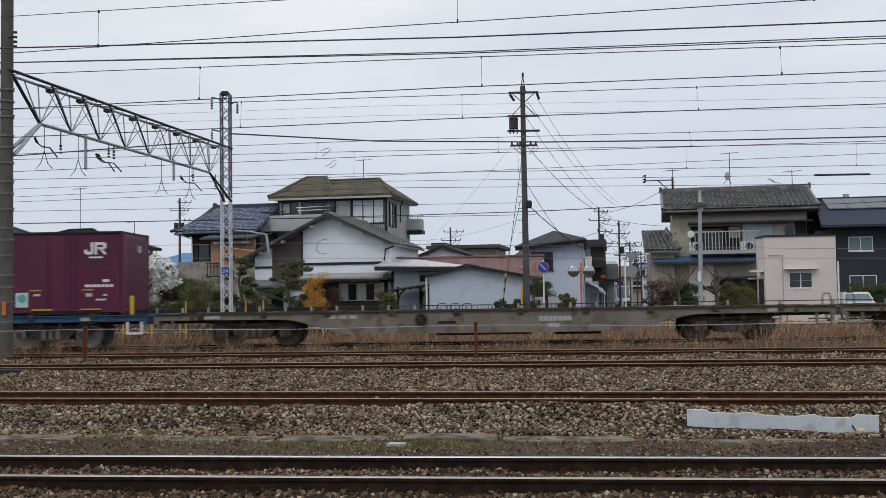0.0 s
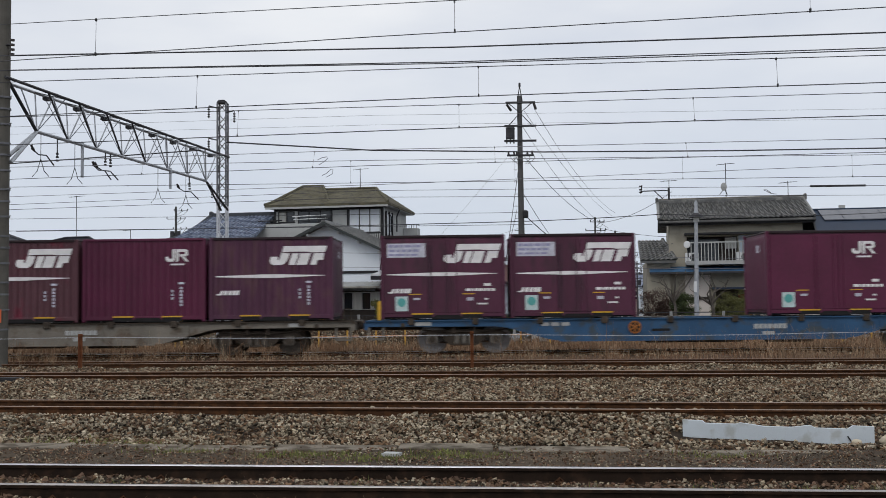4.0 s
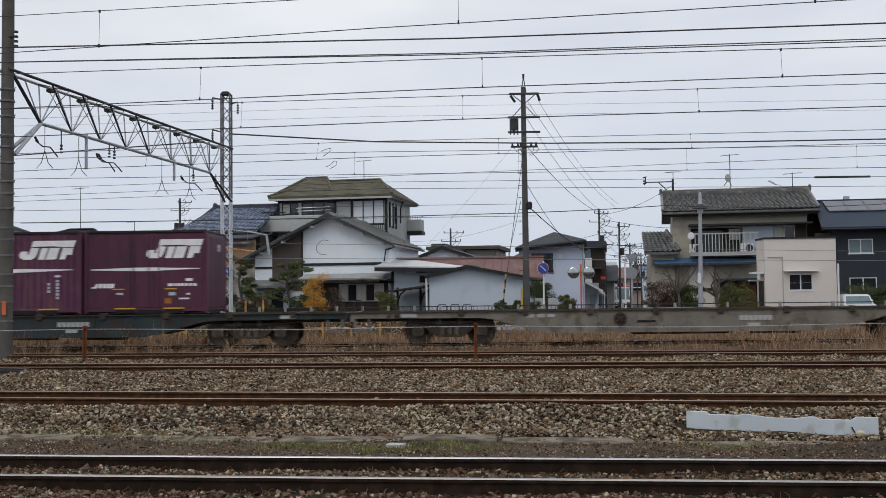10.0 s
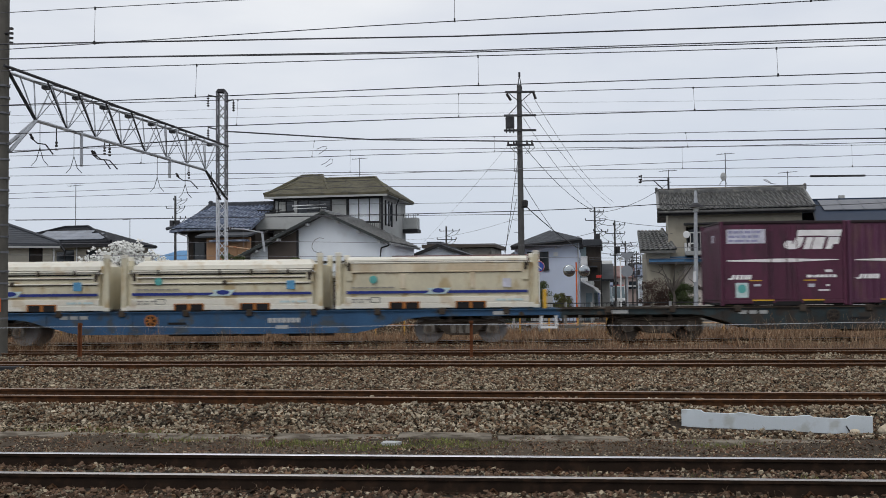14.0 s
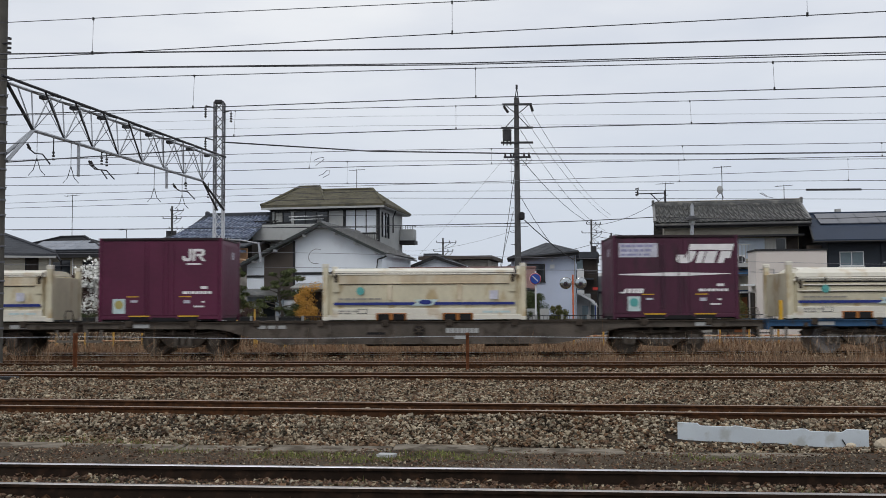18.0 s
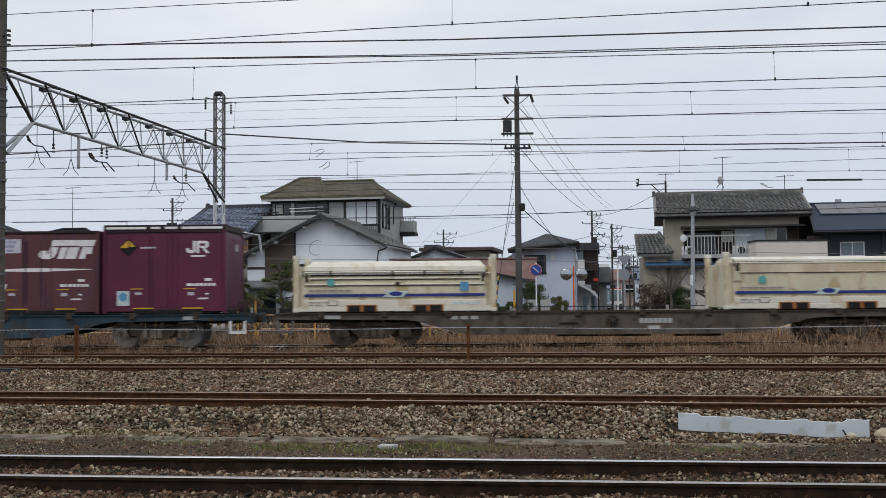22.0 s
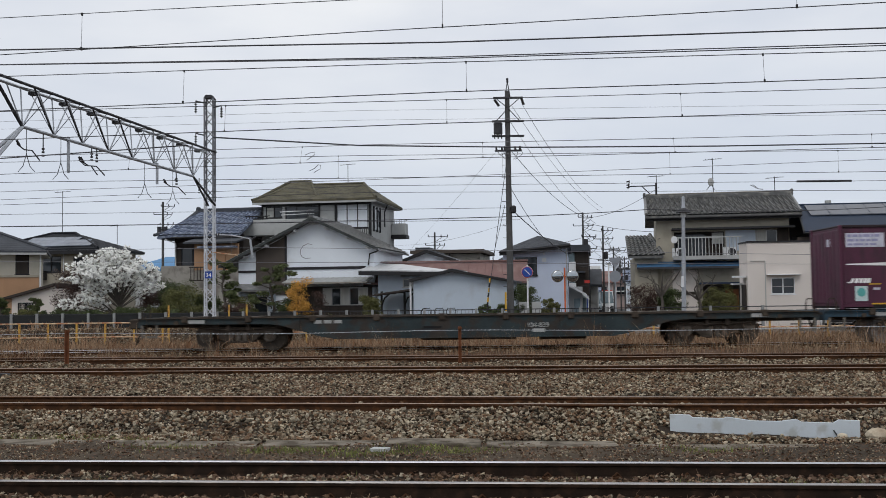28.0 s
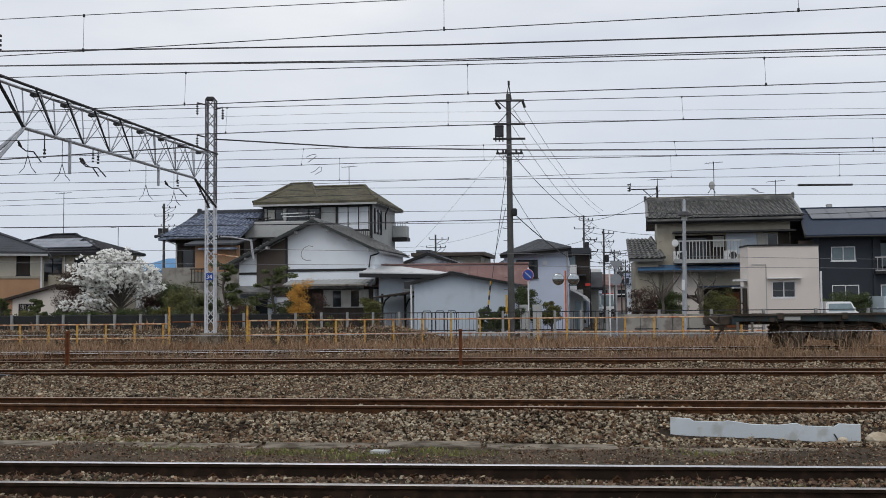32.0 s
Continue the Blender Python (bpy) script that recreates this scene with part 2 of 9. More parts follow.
M = {
    "earth": mat("bare_earth", (0.064, 0.049, 0.035), 0.95, scale=0.9, vary=0.5, fine=30, bump=1.0, second=(0.086, 0.066, 0.046), amount=0.45, spec=0.12),
    "track_dirt": mat("brown_track_dirt", (0.092, 0.060, 0.042), 0.95, scale=2.0, vary=0.5, fine=26, bump=0.9, second=(0.12, 0.09, 0.066), amount=0.4, spec=0.12),
    # ballast bed: shade between the stones is put into its near-black brown
    "gap_shade_bed": mat("gap_shade_bed", (0.03, 0.024, 0.018), 0.95, scale=2.0, vary=0.45, fine=26, bump=0.9, second=(0.045, 0.034, 0.025), amount=0.5, spec=0.12),
    "stone": mat("ballast_stone", (0.232, 0.194, 0.138), 0.9, scale=1.2, vary=0.3, fine=60, bump=0.2, second=(0.125, 0.078, 0.047), amount=0.3, island=0.9, mixed=0.40, spec=0.12),
    "stone_pale": mat("ballast_stone_pale", (0.36, 0.31, 0.235), 0.9, scale=1.2, vary=0.25, fine=60, bump=0.2, second=(0.2, 0.155, 0.11), amount=0.4, island=0.45, spec=0.12),
    "stone_brown": mat("rusty_brown_stone", (0.115, 0.074, 0.051), 0.9, scale=1.2, vary=0.3, fine=60, bump=0.2, island=0.5, spec=0.12),
    "dead_leaf": mat("dead_brown_leaf", (0.115, 0.066, 0.043), 0.85, scale=3, vary=0.3, bump=0, island=0.6, spec=0.12),
    "rail_rust": mat("rusty_rail", (0.052, 0.025, 0.0125), 0.85, scale=5, vary=0.35, fine=70, bump=0.2, second=(0.085, 0.037, 0.016), amount=0.5, spec=0.12),
    "rail_dark": mat("dark_brown_rail", (0.021, 0.0135, 0.0095), 0.85, scale=5, vary=0.35, fine=70, bump=0.2, second=(0.034, 0.020, 0.013), amount=0.4, spec=0.12),
    "rail_head": mat("polished_rail_head", (0.50, 0.50, 0.52), 0.32, 0.9, scale=2, vary=0.12, fine=60, bump=0.05),
    # nearest head: its weaker glint at this angle is put into the metal's colour
    "rail_head_low_glint": mat("rail_head_weaker_glint", (0.36, 0.34, 0.33), 0.4, 0.75, scale=2, vary=0.25, fine=60, bump=0.05),
    "rail_head_rusty": mat("rust_filmed_rail_head", (0.26, 0.19, 0.145), 0.45, 0.6, scale=2, vary=0.3, fine=60, bump=0.05),
    "sleeper": mat("concrete_sleeper", (0.2, 0.18, 0.16), 0.95, scale=3, vary=0.3, fine=50),
    "slab": mat("old_concrete_slab", (0.20, 0.175, 0.14), 0.95, scale=2, vary=0.35, fine=40, second=(0.085, 0.07, 0.052), amount=0.55, spec=0.12),
    "board": mat("pale_grey_painted_board", (0.52, 0.57, 0.61), 0.6, scale=2.5, vary=0.08, fine=60, bump=0.05, second=(0.40, 0.42, 0.42), amount=0.25),
    "post_rust": mat("rusty_steel_post", (0.16, 0.062, 0.03), 0.9, scale=6, vary=0.4, fine=60, spec=0.12),
    "wire": mat("dark_wire", (0.05, 0.05, 0.056), 0.6, vary=0.1, bump=0),
    "wire_grey": mat("grey_wire", (0.18, 0.18, 0.2), 0.6, vary=0.1, bump=0),
    "galv": mat("galvanised_steel", (0.40, 0.42, 0.45), 0.55, 0.55, scale=4, vary=0.2, fine=60, bump=0.05),
    "galv_pale": mat("pale_galvanised_steel", (0.60, 0.62, 0.66), 0.6, 0.25, scale=4, vary=0.15, fine=60, bump=0.05),
    "steel_dark": mat("dark_steel", (0.045, 0.045, 0.05), 0.6, 0.4, scale=5, vary=0.3, fine=60, bump=0.1),
    "insulator": mat("dark_insulator", (0.022, 0.018, 0.018), 0.25, vary=0.1, bump=0),
    "mast_concrete": mat("weathered_mast_concrete", (0.098, 0.092, 0.080), 0.9, scale=3, vary=0.25, fine=50),
    "pole": mat("concrete_pole", (0.080, 0.080, 0.080), 0.9, scale=3, vary=0.25, fine=50),
    "yellow": mat("yellow_painted_steel", (0.56, 0.33, 0.06), 0.6, scale=5, vary=0.2, fine=50, second=(0.35, 0.15, 0.05), amount=0.4),
    "fence_rail": mat("orange_weathered_pipe", (0.58, 0.42, 0.27), 0.7, scale=3, vary=0.25, fine=50, second=(0.42, 0.18, 0.09), amount=0.6),
    "mesh_fence": mat("grey_fence_sheet", (0.016, 0.018, 0.019), 0.8, scale=3, vary=0.25, fine=60),
    "fence_post": mat("grey_fence_post", (0.27, 0.28, 0.28), 0.8, scale=3, vary=0.15),
    "dry_grass": mat("dry_reed", (0.29, 0.20, 0.13), 0.9, scale=3, vary=0.3, bump=0, island=0.5, spec=0.12),
    "straw_pale": mat("pale_straw", (0.36, 0.28, 0.19), 0.9, scale=3, vary=0.2, bump=0, island=0.4, spec=0.12),
    "dry_grass_dark": mat("dead_brown_grass", (0.195, 0.108, 0.062), 0.9, scale=3, vary=0.3, bump=0, island=0.5, spec=0.12),
    "weed": mat("green_weed", (0.15, 0.165, 0.048), 0.85, scale=3, vary=0.3, bump=0, island=0.4),
    "leaf": mat("evergreen_leaf", (0.062, 0.082, 0.029), 0.7, scale=3, vary=0.3, bump=0, island=0.5),
    "leaf_olive": mat("olive_leaf", (0.105, 0.105, 0.032), 0.7, scale=3, vary=0.3, bump=0, island=0.5),
    "needle": mat("pine_needle", (0.08, 0.098, 0.034), 0.7, scale=3, vary=0.3, bump=0, island=0.5),
    "leaf_orange": mat("orange_leaf", (0.54, 0.29, 0.055), 0.7, scale=3, vary=0.3, bump=0, island=0.4),
    "leaf_red": mat("dull_red_leaf", (0.062, 0.034, 0.026), 0.7, scale=3, vary=0.3, bump=0, island=0.4),
    "petal": petal_material(),
    "bark": mat("bark", (0.095, 0.082, 0.07), 0.9, scale=8, vary=0.4, fine=60, bump=0.4),
    # the train
    "maroon": mat("maroon_paint", (0.080, 0.0175, 0.042), 0.5, scale=0.9, vary=0.28, fine=9, bump=0.05, second=(0.052, 0.016, 0.030), amount=0.38, rnd=0.12, stretch=(1.6, 1, 0.5)),
    "maroon_brown": mat("brownish_maroon_paint", (0.105, 0.034, 0.042), 0.55, scale=1.2, vary=0.25, fine=9, bump=0.05, second=(0.085, 0.032, 0.05), amount=0.4, stretch=(1.6, 1, 0.5)),
    "maroon_red": mat("fresh_maroon_paint", (0.097, 0.012, 0.042), 0.45, scale=0.9, vary=0.22, fine=9, bump=0.05, rnd=0.06),
    "maroon_purple": mat("purplish_maroon_paint", (0.090, 0.0265, 0.060), 0.55, scale=0.9, vary=0.25, fine=9, bump=0.05, second=(0.102, 0.042, 0.058), amount=0.45, rnd=0.1, stretch=(1.6, 1, 0.6)),
    "maroon_worn": mat("patched_maroon_paint", (0.098, 0.036, 0.048), 0.55, scale=1.5, vary=0.2, fine=9, bump=0.05, second=(0.135, 0.014, 0.032), amount=0.12, stretch=(1, 1, 0.6)),
    "white_mark": mat("white_marking", (0.80, 0.79, 0.79), 0.6, scale=3, vary=0.14, bump=0),
    "pale_label": mat("pale_label", (0.56, 0.56, 0.64), 0.6, scale=7, vary=0.22, fine=20, bump=0),
    "label_ink": mat("faded_blue_ink", (0.30, 0.30, 0.46), 0.6, scale=9, vary=0.2, bump=0),
    "sticker_yellow": mat("yellow_green_sticker", (0.42, 0.36, 0.12), 0.5, scale=9, vary=0.15, bump=0),
    "sticker_blue": mat("blue_sticker", (0.10, 0.30, 0.50), 0.5, scale=9, vary=0.15, bump=0),
    "sticker_teal": mat("teal_sticker", (0.10, 0.38, 0.36), 0.5, scale=9, vary=0.15, bump=0),
    "sticker_pale": mat("pale_sticker", (0.52, 0.64, 0.64), 0.5, scale=9, vary=0.15, bump=0),
    "mark_yellow": mat("yellow_marking", (0.62, 0.36, 0.03), 0.6, scale=6, vary=0.2),
    # near-black: shade of openings put into colour, also plain black paint
    "gap_dark": mat("recess_shade_and_black", (0.012, 0.011, 0.012), 0.9, bump=0),
    "cream_tan": mat("tanned_cream_paint", (0.55, 0.45, 0.31), 0.65, scale=1.4, vary=0.2, fine=12, bump=0.05, second=(0.60, 0.53, 0.40), amount=0.5, stretch=(1, 1, 0.5)),
    "cream": mat("cream_paint", (0.62, 0.57, 0.42), 0.6, scale=1.3, vary=0.16, fine=14, bump=0.05, second=(0.45, 0.35, 0.20), amount=0.3, rnd=0.06, stretch=(1, 1, 0.5)),
    "cream_pale": mat("pale_cream_cover", (0.72, 0.69, 0.60), 0.6, scale=1.2, vary=0.1, fine=16, bump=0.05, second=(0.6, 0.52, 0.4), amount=0.25),
    "blue_stripe": mat("blue_stripe", (0.015, 0.03, 0.20), 0.55, scale=4, vary=0.15, bump=0),
    "orange_rust": mat("orange_rust", (0.33, 0.12, 0.025), 0.8, scale=6, vary=0.35),
    "wagon_grey": mat("weathered_grey_frame", (0.178, 0.160, 0.135), 0.8, scale=1.5, vary=0.3, fine=24, second=(0.115, 0.09, 0.066), amount=0.35),
    "wagon_brown": mat("brown_grimed_frame", (0.095, 0.080, 0.066), 0.85, scale=1.5, vary=0.35, fine=24, second=(0.055, 0.043, 0.034), amount=0.4),
    "wagon_slate": mat("dull_blue_frame", (0.026, 0.055, 0.08), 0.8, scale=1.5, vary=0.3, fine=24, second=(0.034, 0.04, 0.045), amount=0.4),
    "wagon_blue": mat("blue_frame", (0.027, 0.084, 0.175), 0.7, scale=1.5, vary=0.25, fine=24, second=(0.05, 0.065, 0.08), amount=0.35),
    "wagon_green": mat("dark_teal_frame", (0.024, 0.037, 0.041), 0.8, scale=1.5, vary=0.35, fine=24, second=(0.034, 0.028, 0.023), amount=0.55),
    "bogie": mat("grimy_bogie", (0.062, 0.050, 0.040), 0.9, scale=4, vary=0.4, fine=40, spec=0.12),
    "bogie_mid": mat("dusty_dark_bogie", (0.088, 0.076, 0.064), 0.9, scale=4, vary=0.45, fine=40, spec=0.12),
    "bogie_pale": mat("dusty_bogie", (0.135, 0.122, 0.105), 0.85, scale=4, vary=0.4, fine=40),
    "wheel_pale": mat("dusty_pale_wheel", (0.27, 0.265, 0.265), 0.8, scale=4, vary=0.3, fine=30),
    "wheel": mat("wheel_steel", (0.12, 0.10, 0.085), 0.6, 0.5, scale=4, vary=0.25),
    # the houses
    "roof_grey": mat("grey_roof_tile", (0.088, 0.089, 0.087), 0.36, scale=1.5, vary=0.4, fine=9, second=(0.17, 0.165, 0.15), amount=0.35, bump=0.35, spec=0.6),
    "roof_blue": mat("blue_grey_roof_tile", (0.10, 0.125, 0.185), 0.5, scale=2.5, vary=0.45, fine=12, second=(0.25, 0.29, 0.37), amount=0.45, bump=0.3),
    "roof_olive": mat("mossy_brown_roof_slate", (0.105, 0.095, 0.062), 0.9, scale=1.5, vary=0.3, fine=10, second=(0.07, 0.066, 0.05), amount=0.4, bump=0.3),
    "roof_black": mat("black_slate_roof", (0.018, 0.020, 0.025), 0.75, scale=1.5, vary=0.3, fine=12, bump=0.3, spec=0.2),
    "roof_dark": mat("dark_slate_roof", (0.045, 0.05, 0.06), 0.7, scale=1.5, vary=0.3, fine=12, bump=0.3),
    "pane_blue": mat("pale_blind_and_sky_pane", (0.16, 0.215, 0.24), 0.25, scale=2, vary=0.2, bump=0),
    "roof_navy": mat("navy_metal_roof", (0.022, 0.034, 0.060), 0.6, scale=0.8, vary=0.12, fine=12, spec=0.22),
    "roof_red": mat("faded_red_brown_roof", (0.185, 0.108, 0.10), 0.8, scale=0.8, vary=0.2, fine=12, second=(0.21, 0.14, 0.125), amount=0.35),
    "barge_green": mat("dark_greenish_barge_board", (0.040, 0.047, 0.046), 0.7, scale=2, vary=0.2),
    "tarp_blue": mat("bright_blue_sheet_roof", (0.07, 0.21, 0.40), 0.6, scale=1, vary=0.2),
    "galv_dull": mat("dull_grey_steel", (0.155, 0.16, 0.175), 0.65, 0.3, scale=4, vary=0.25, fine=60, bump=0.05),
    "roof_white": mat("pale_metal_roof", (0.55, 0.56, 0.57), 0.5, scale=0.8, vary=0.12, fine=12),
    # panels seen at a low angle: the sky's sheen is painted blue-grey
    "solar_sheen": mat("solar_panel_sky_sheen", (0.13, 0.15, 0.19), 0.25, scale=1, vary=0.2, bump=0, rnd=0.15),
    "solar": mat("solar_panel", (0.045, 0.052, 0.075), 0.15, scale=1, vary=0.12, bump=0, spec=0.6),
    "wall_taupe": mat("taupe_board", (0.075, 0.061, 0.052), 0.85, scale=1.2, vary=0.2, fine=24),
    "maroon_stain": mat("rain_streaked_maroon", (0.046, 0.0155, 0.030), 0.6, scale=5, vary=0.5, fine=20, bump=0, stretch=(2, 1, 0.25)),
    "maroon_dark": mat("sooty_maroon_roof", (0.022, 0.011, 0.014), 0.7, scale=1.2, vary=0.3, fine=20),
    "wall_white": mat("white_render", (0.74, 0.785, 0.84), 0.9, scale=0.6, vary=0.07, fine=24, second=(0.68, 0.71, 0.75), amount=0.2),
    "wall_bluegrey": mat("blue_grey_siding", (0.50, 0.57, 0.65), 0.85, scale=0.6, vary=0.08, fine=24, second=(0.45, 0.50, 0.56), amount=0.3),
    "wall_blue": mat("pale_blue_siding", (0.54, 0.60, 0.73), 0.85, scale=0.6, vary=0.08, fine=24),
    "wall_beige": mat("beige_render", (0.37, 0.34, 0.275), 0.9, scale=0.6, vary=0.12, fine=24, second=(0.31, 0.285, 0.23), amount=0.35),
    "wall_cream": mat("pale_pinkish_render", (0.66, 0.605, 0.56), 0.9, scale=0.6, vary=0.06, fine=24),
    "wall_pink": mat("dull_pink_render", (0.45, 0.36, 0.335), 0.9, scale=0.6, vary=0.1, fine=24),
    "wall_ivory": mat("ivory_beige_render", (0.46, 0.43, 0.36), 0.9, scale=0.6, vary=0.12, fine=24, second=(0.38, 0.35, 0.29), amount=0.3),
    "wall_orange": mat("orange_brown_siding", (0.38, 0.225, 0.13), 0.85, scale=0.9, vary=0.2, fine=24),
    "wall_brown": mat("dark_brown_board", (0.04, 0.032, 0.027), 0.85, scale=1.2, vary=0.25, fine=24, stretch=(3, 3, 0.6)),
    "wall_grey": mat("grey_render", (0.30, 0.285, 0.255), 0.9, scale=0.8, vary=0.15, fine=24, second=(0.17, 0.155, 0.14), amount=0.4),
    "wall_greyl": mat("light_grey_render", (0.40, 0.41, 0.405), 0.9, scale=0.8, vary=0.1, fine=24, second=(0.345, 0.35, 0.345), amount=0.35),
    "wall_navy": mat("navy_black_siding", (0.022, 0.028, 0.038), 0.7, scale=0.9, vary=0.15, fine=24),
    "trim_dark": mat("dark_trim", (0.014, 0.014, 0.016), 0.6, scale=2, vary=0.15),
    "trim_white": mat("white_trim", (0.68, 0.69, 0.70), 0.6, scale=2, vary=0.08),
    "alu": mat("aluminium_frame", (0.42, 0.42, 0.42), 0.45, 0.5, scale=3, vary=0.1, bump=0),
    "curtain": mat("pale_curtain", (0.48, 0.48, 0.45), 0.9, scale=3, vary=0.15, stretch=(8, 1, 0.3)),
    "blue_band": mat("blue_canopy", (0.05, 0.135, 0.26), 0.6, scale=2, vary=0.2),
    "glass": glass("window_glass"),
    "sign_back": mat("dull_grey_sign_back", (0.24, 0.26, 0.29), 0.7, scale=4, vary=0.1, bump=0),
    "sign_blue": mat("blue_enamel", (0.02, 0.07, 0.34), 0.4, bump=0),
    "sign_red": mat("red_enamel", (0.50, 0.04, 0.03), 0.4, bump=0),
    "orange_paint": mat("orange_paint", (0.62, 0.14, 0.04), 0.6, bump=0),
    "mirror": mat("convex_mirror", (0.42, 0.45, 0.47), 0.08, 0.95, vary=0.03, bump=0),
    "asphalt": mat("asphalt", (0.085, 0.085, 0.086), 0.9, scale=0.8, vary=0.2, fine=60),
    "car_blue": mat("pale_blue_car_paint", (0.36, 0.42, 0.46), 0.35, scale=1, vary=0.04, bump=0),
    "car_white": mat("white_car_paint", (0.68, 0.69, 0.70), 0.35, scale=1, vary=0.04, bump=0),
    "tyre": mat("tyre_rubber", (0.02, 0.02, 0.02), 0.9),
    "far_grey": mat("far_building_grey", (0.34, 0.36, 0.39), 0.9, scale=0.4, vary=0.1, bump=0, rnd=0.3),
}


# ---- building helpers ----
def part(name, bm, material, parent=None, label=""):
    """Links a bmesh (or a mesh) as one mesh object under a thing or a part."""
    if isinstance(bm, bpy.types.Mesh):
        me = bm
    else:
        me = bpy.data.meshes.new(name)
        bmesh.ops.recalc_face_normals(bm, faces=bm.faces)
        bm.to_mesh(me)
        bm.free()
    if not me.materials:
        me.materials.append(M[material] if isinstance(material, str) else material)
    ob = new(name, me)
    if parent is not None:
        ob.parent = parent
        if parent.parent is None:
            ob.matrix_parent_inverse = parent.matrix_basis.inverted()
    if label:
        ob["label"] = label
    return ob


def thing(name, at, label, category, group="", kind=""):
    ob = new(name)
    ob.empty_display_size = 0.2
    ob.matrix_basis = pose(*at)
    return tagged(ob, label, category, group, kind)


def box(bm, x0, x1, y0, y1, z0, z1, bevel=0.0):
    vs = [bm.verts.new((x, y, z)) for z in (z0, z1) for x, y in ((x0, y0), (x1, y0), (x1, y1), (x0, y1))]
    fs = [bm.faces.new([vs[i] for i in q]) for q in ((3, 2, 1, 0), (4, 5, 6, 7), (0, 1, 5, 4), (1, 2, 6, 5), (2, 3, 7, 6), (3, 0, 4, 7))]
    if bevel:
        es = list({e for f in fs for e in f.edges})
        bmesh.ops.bevel(bm, geom=es, offset=bevel, segments=1, affect="EDGES", clamp_overlap=True)
    return bm


def prism(bm, outline, axis, a, b):
    """An outline of (u, v) drawn out along an axis from a to b. x: (y, z), y: (x, z), z: (x, y)."""
    def at(u, v, w):
        return {"x": (w, u, v), "y": (u, w, v), "z": (u, v, w)}[axis]
    p = [bm.verts.new(at(u, v, a)) for u, v in outline]
    q = [bm.verts.new(at(u, v, b)) for u, v in outline]
    k = len(p)
    bm.faces.new(p[::-1])
    bm.faces.new(q)
    for i in range(k):
        bm.faces.new((p[i], p[(i + 1) % k], q[(i + 1) % k], q[i]))
    return bm


def tube(bm, points, r, sides=6, r2=None):
    """A round bar through the points."""
    r2 = r if r2 is None else r2
    pts = [Vector(p) for p in points]
    rings = []
    for i, p in enumerate(pts):
        way = (pts[min(i + 1, len(pts) - 1)] - pts[max(i - 1, 0)]).normalized()
        side = way.cross(Vector((0, 0, 1)) if abs(way.z) < 0.9 else Vector((0, 1, 0))).normalized()
        up = side.cross(way)
        rad = r + (r2 - r) * i / max(1, len(pts) - 1)
        rings.append([bm.verts.new(p + (side * math.cos(a) + up * math.sin(a)) * rad) for a in (2 * math.pi * k / sides for k in range(sides))])
    for a, b in zip(rings, rings[1:]):
        for k in range(sides):
            bm.faces.new((a[k], a[(k + 1) % sides], b[(k + 1) % sides], b[k]))
    bm.faces.new(rings[0][::-1])
    bm.faces.new(rings[-1])
    return bm


def disc(bm, c, r, axis, t, sides=20):
    """A round plate of thickness t about c, its axis along x or y."""
    out = [(math.cos(2 * math.pi * k / sides) * r, math.sin(2 * math.pi * k / sides) * r) for k in range(sides)]
    if axis == "y":
        return prism(bm, [(c[0] + u, c[2] + v) for u, v in out], "y", c[1] - t / 2, c[1] + t / 2)
    return prism(bm, [(c[1] + u, c[2] + v) for u, v in out], "x", c[0] - t / 2, c[0] + t / 2)


def B(*a, **k):
    return box(bmesh.new(), *a, **k)


def raw_mesh(name, verts, faces):
    me = bpy.data.meshes.new(name)
    me.from_pydata(verts, [], faces)
    me.update()
    return me


def quads_mesh(name, v):
    """A mesh of loose quads from an array (n, 4, 3)."""
    n = len(v)
    me = bpy.data.meshes.new(name)
    me.vertices.add(n * 4)
    me.vertices.foreach_set("co", np.ascontiguousarray(v, dtype=np.float32).ravel())
    me.loops.add(n * 4)
    me.loops.foreach_set("vertex_index", np.arange(n * 4, dtype=np.int32))
    me.polygons.add(n)
    me.polygons.foreach_set("loop_start", np.arange(n, dtype=np.int32) * 4)
    me.polygons.foreach_set("loop_total", np.full(n, 4, dtype=np.int32))
    me.update()
    me.validate()
    return me


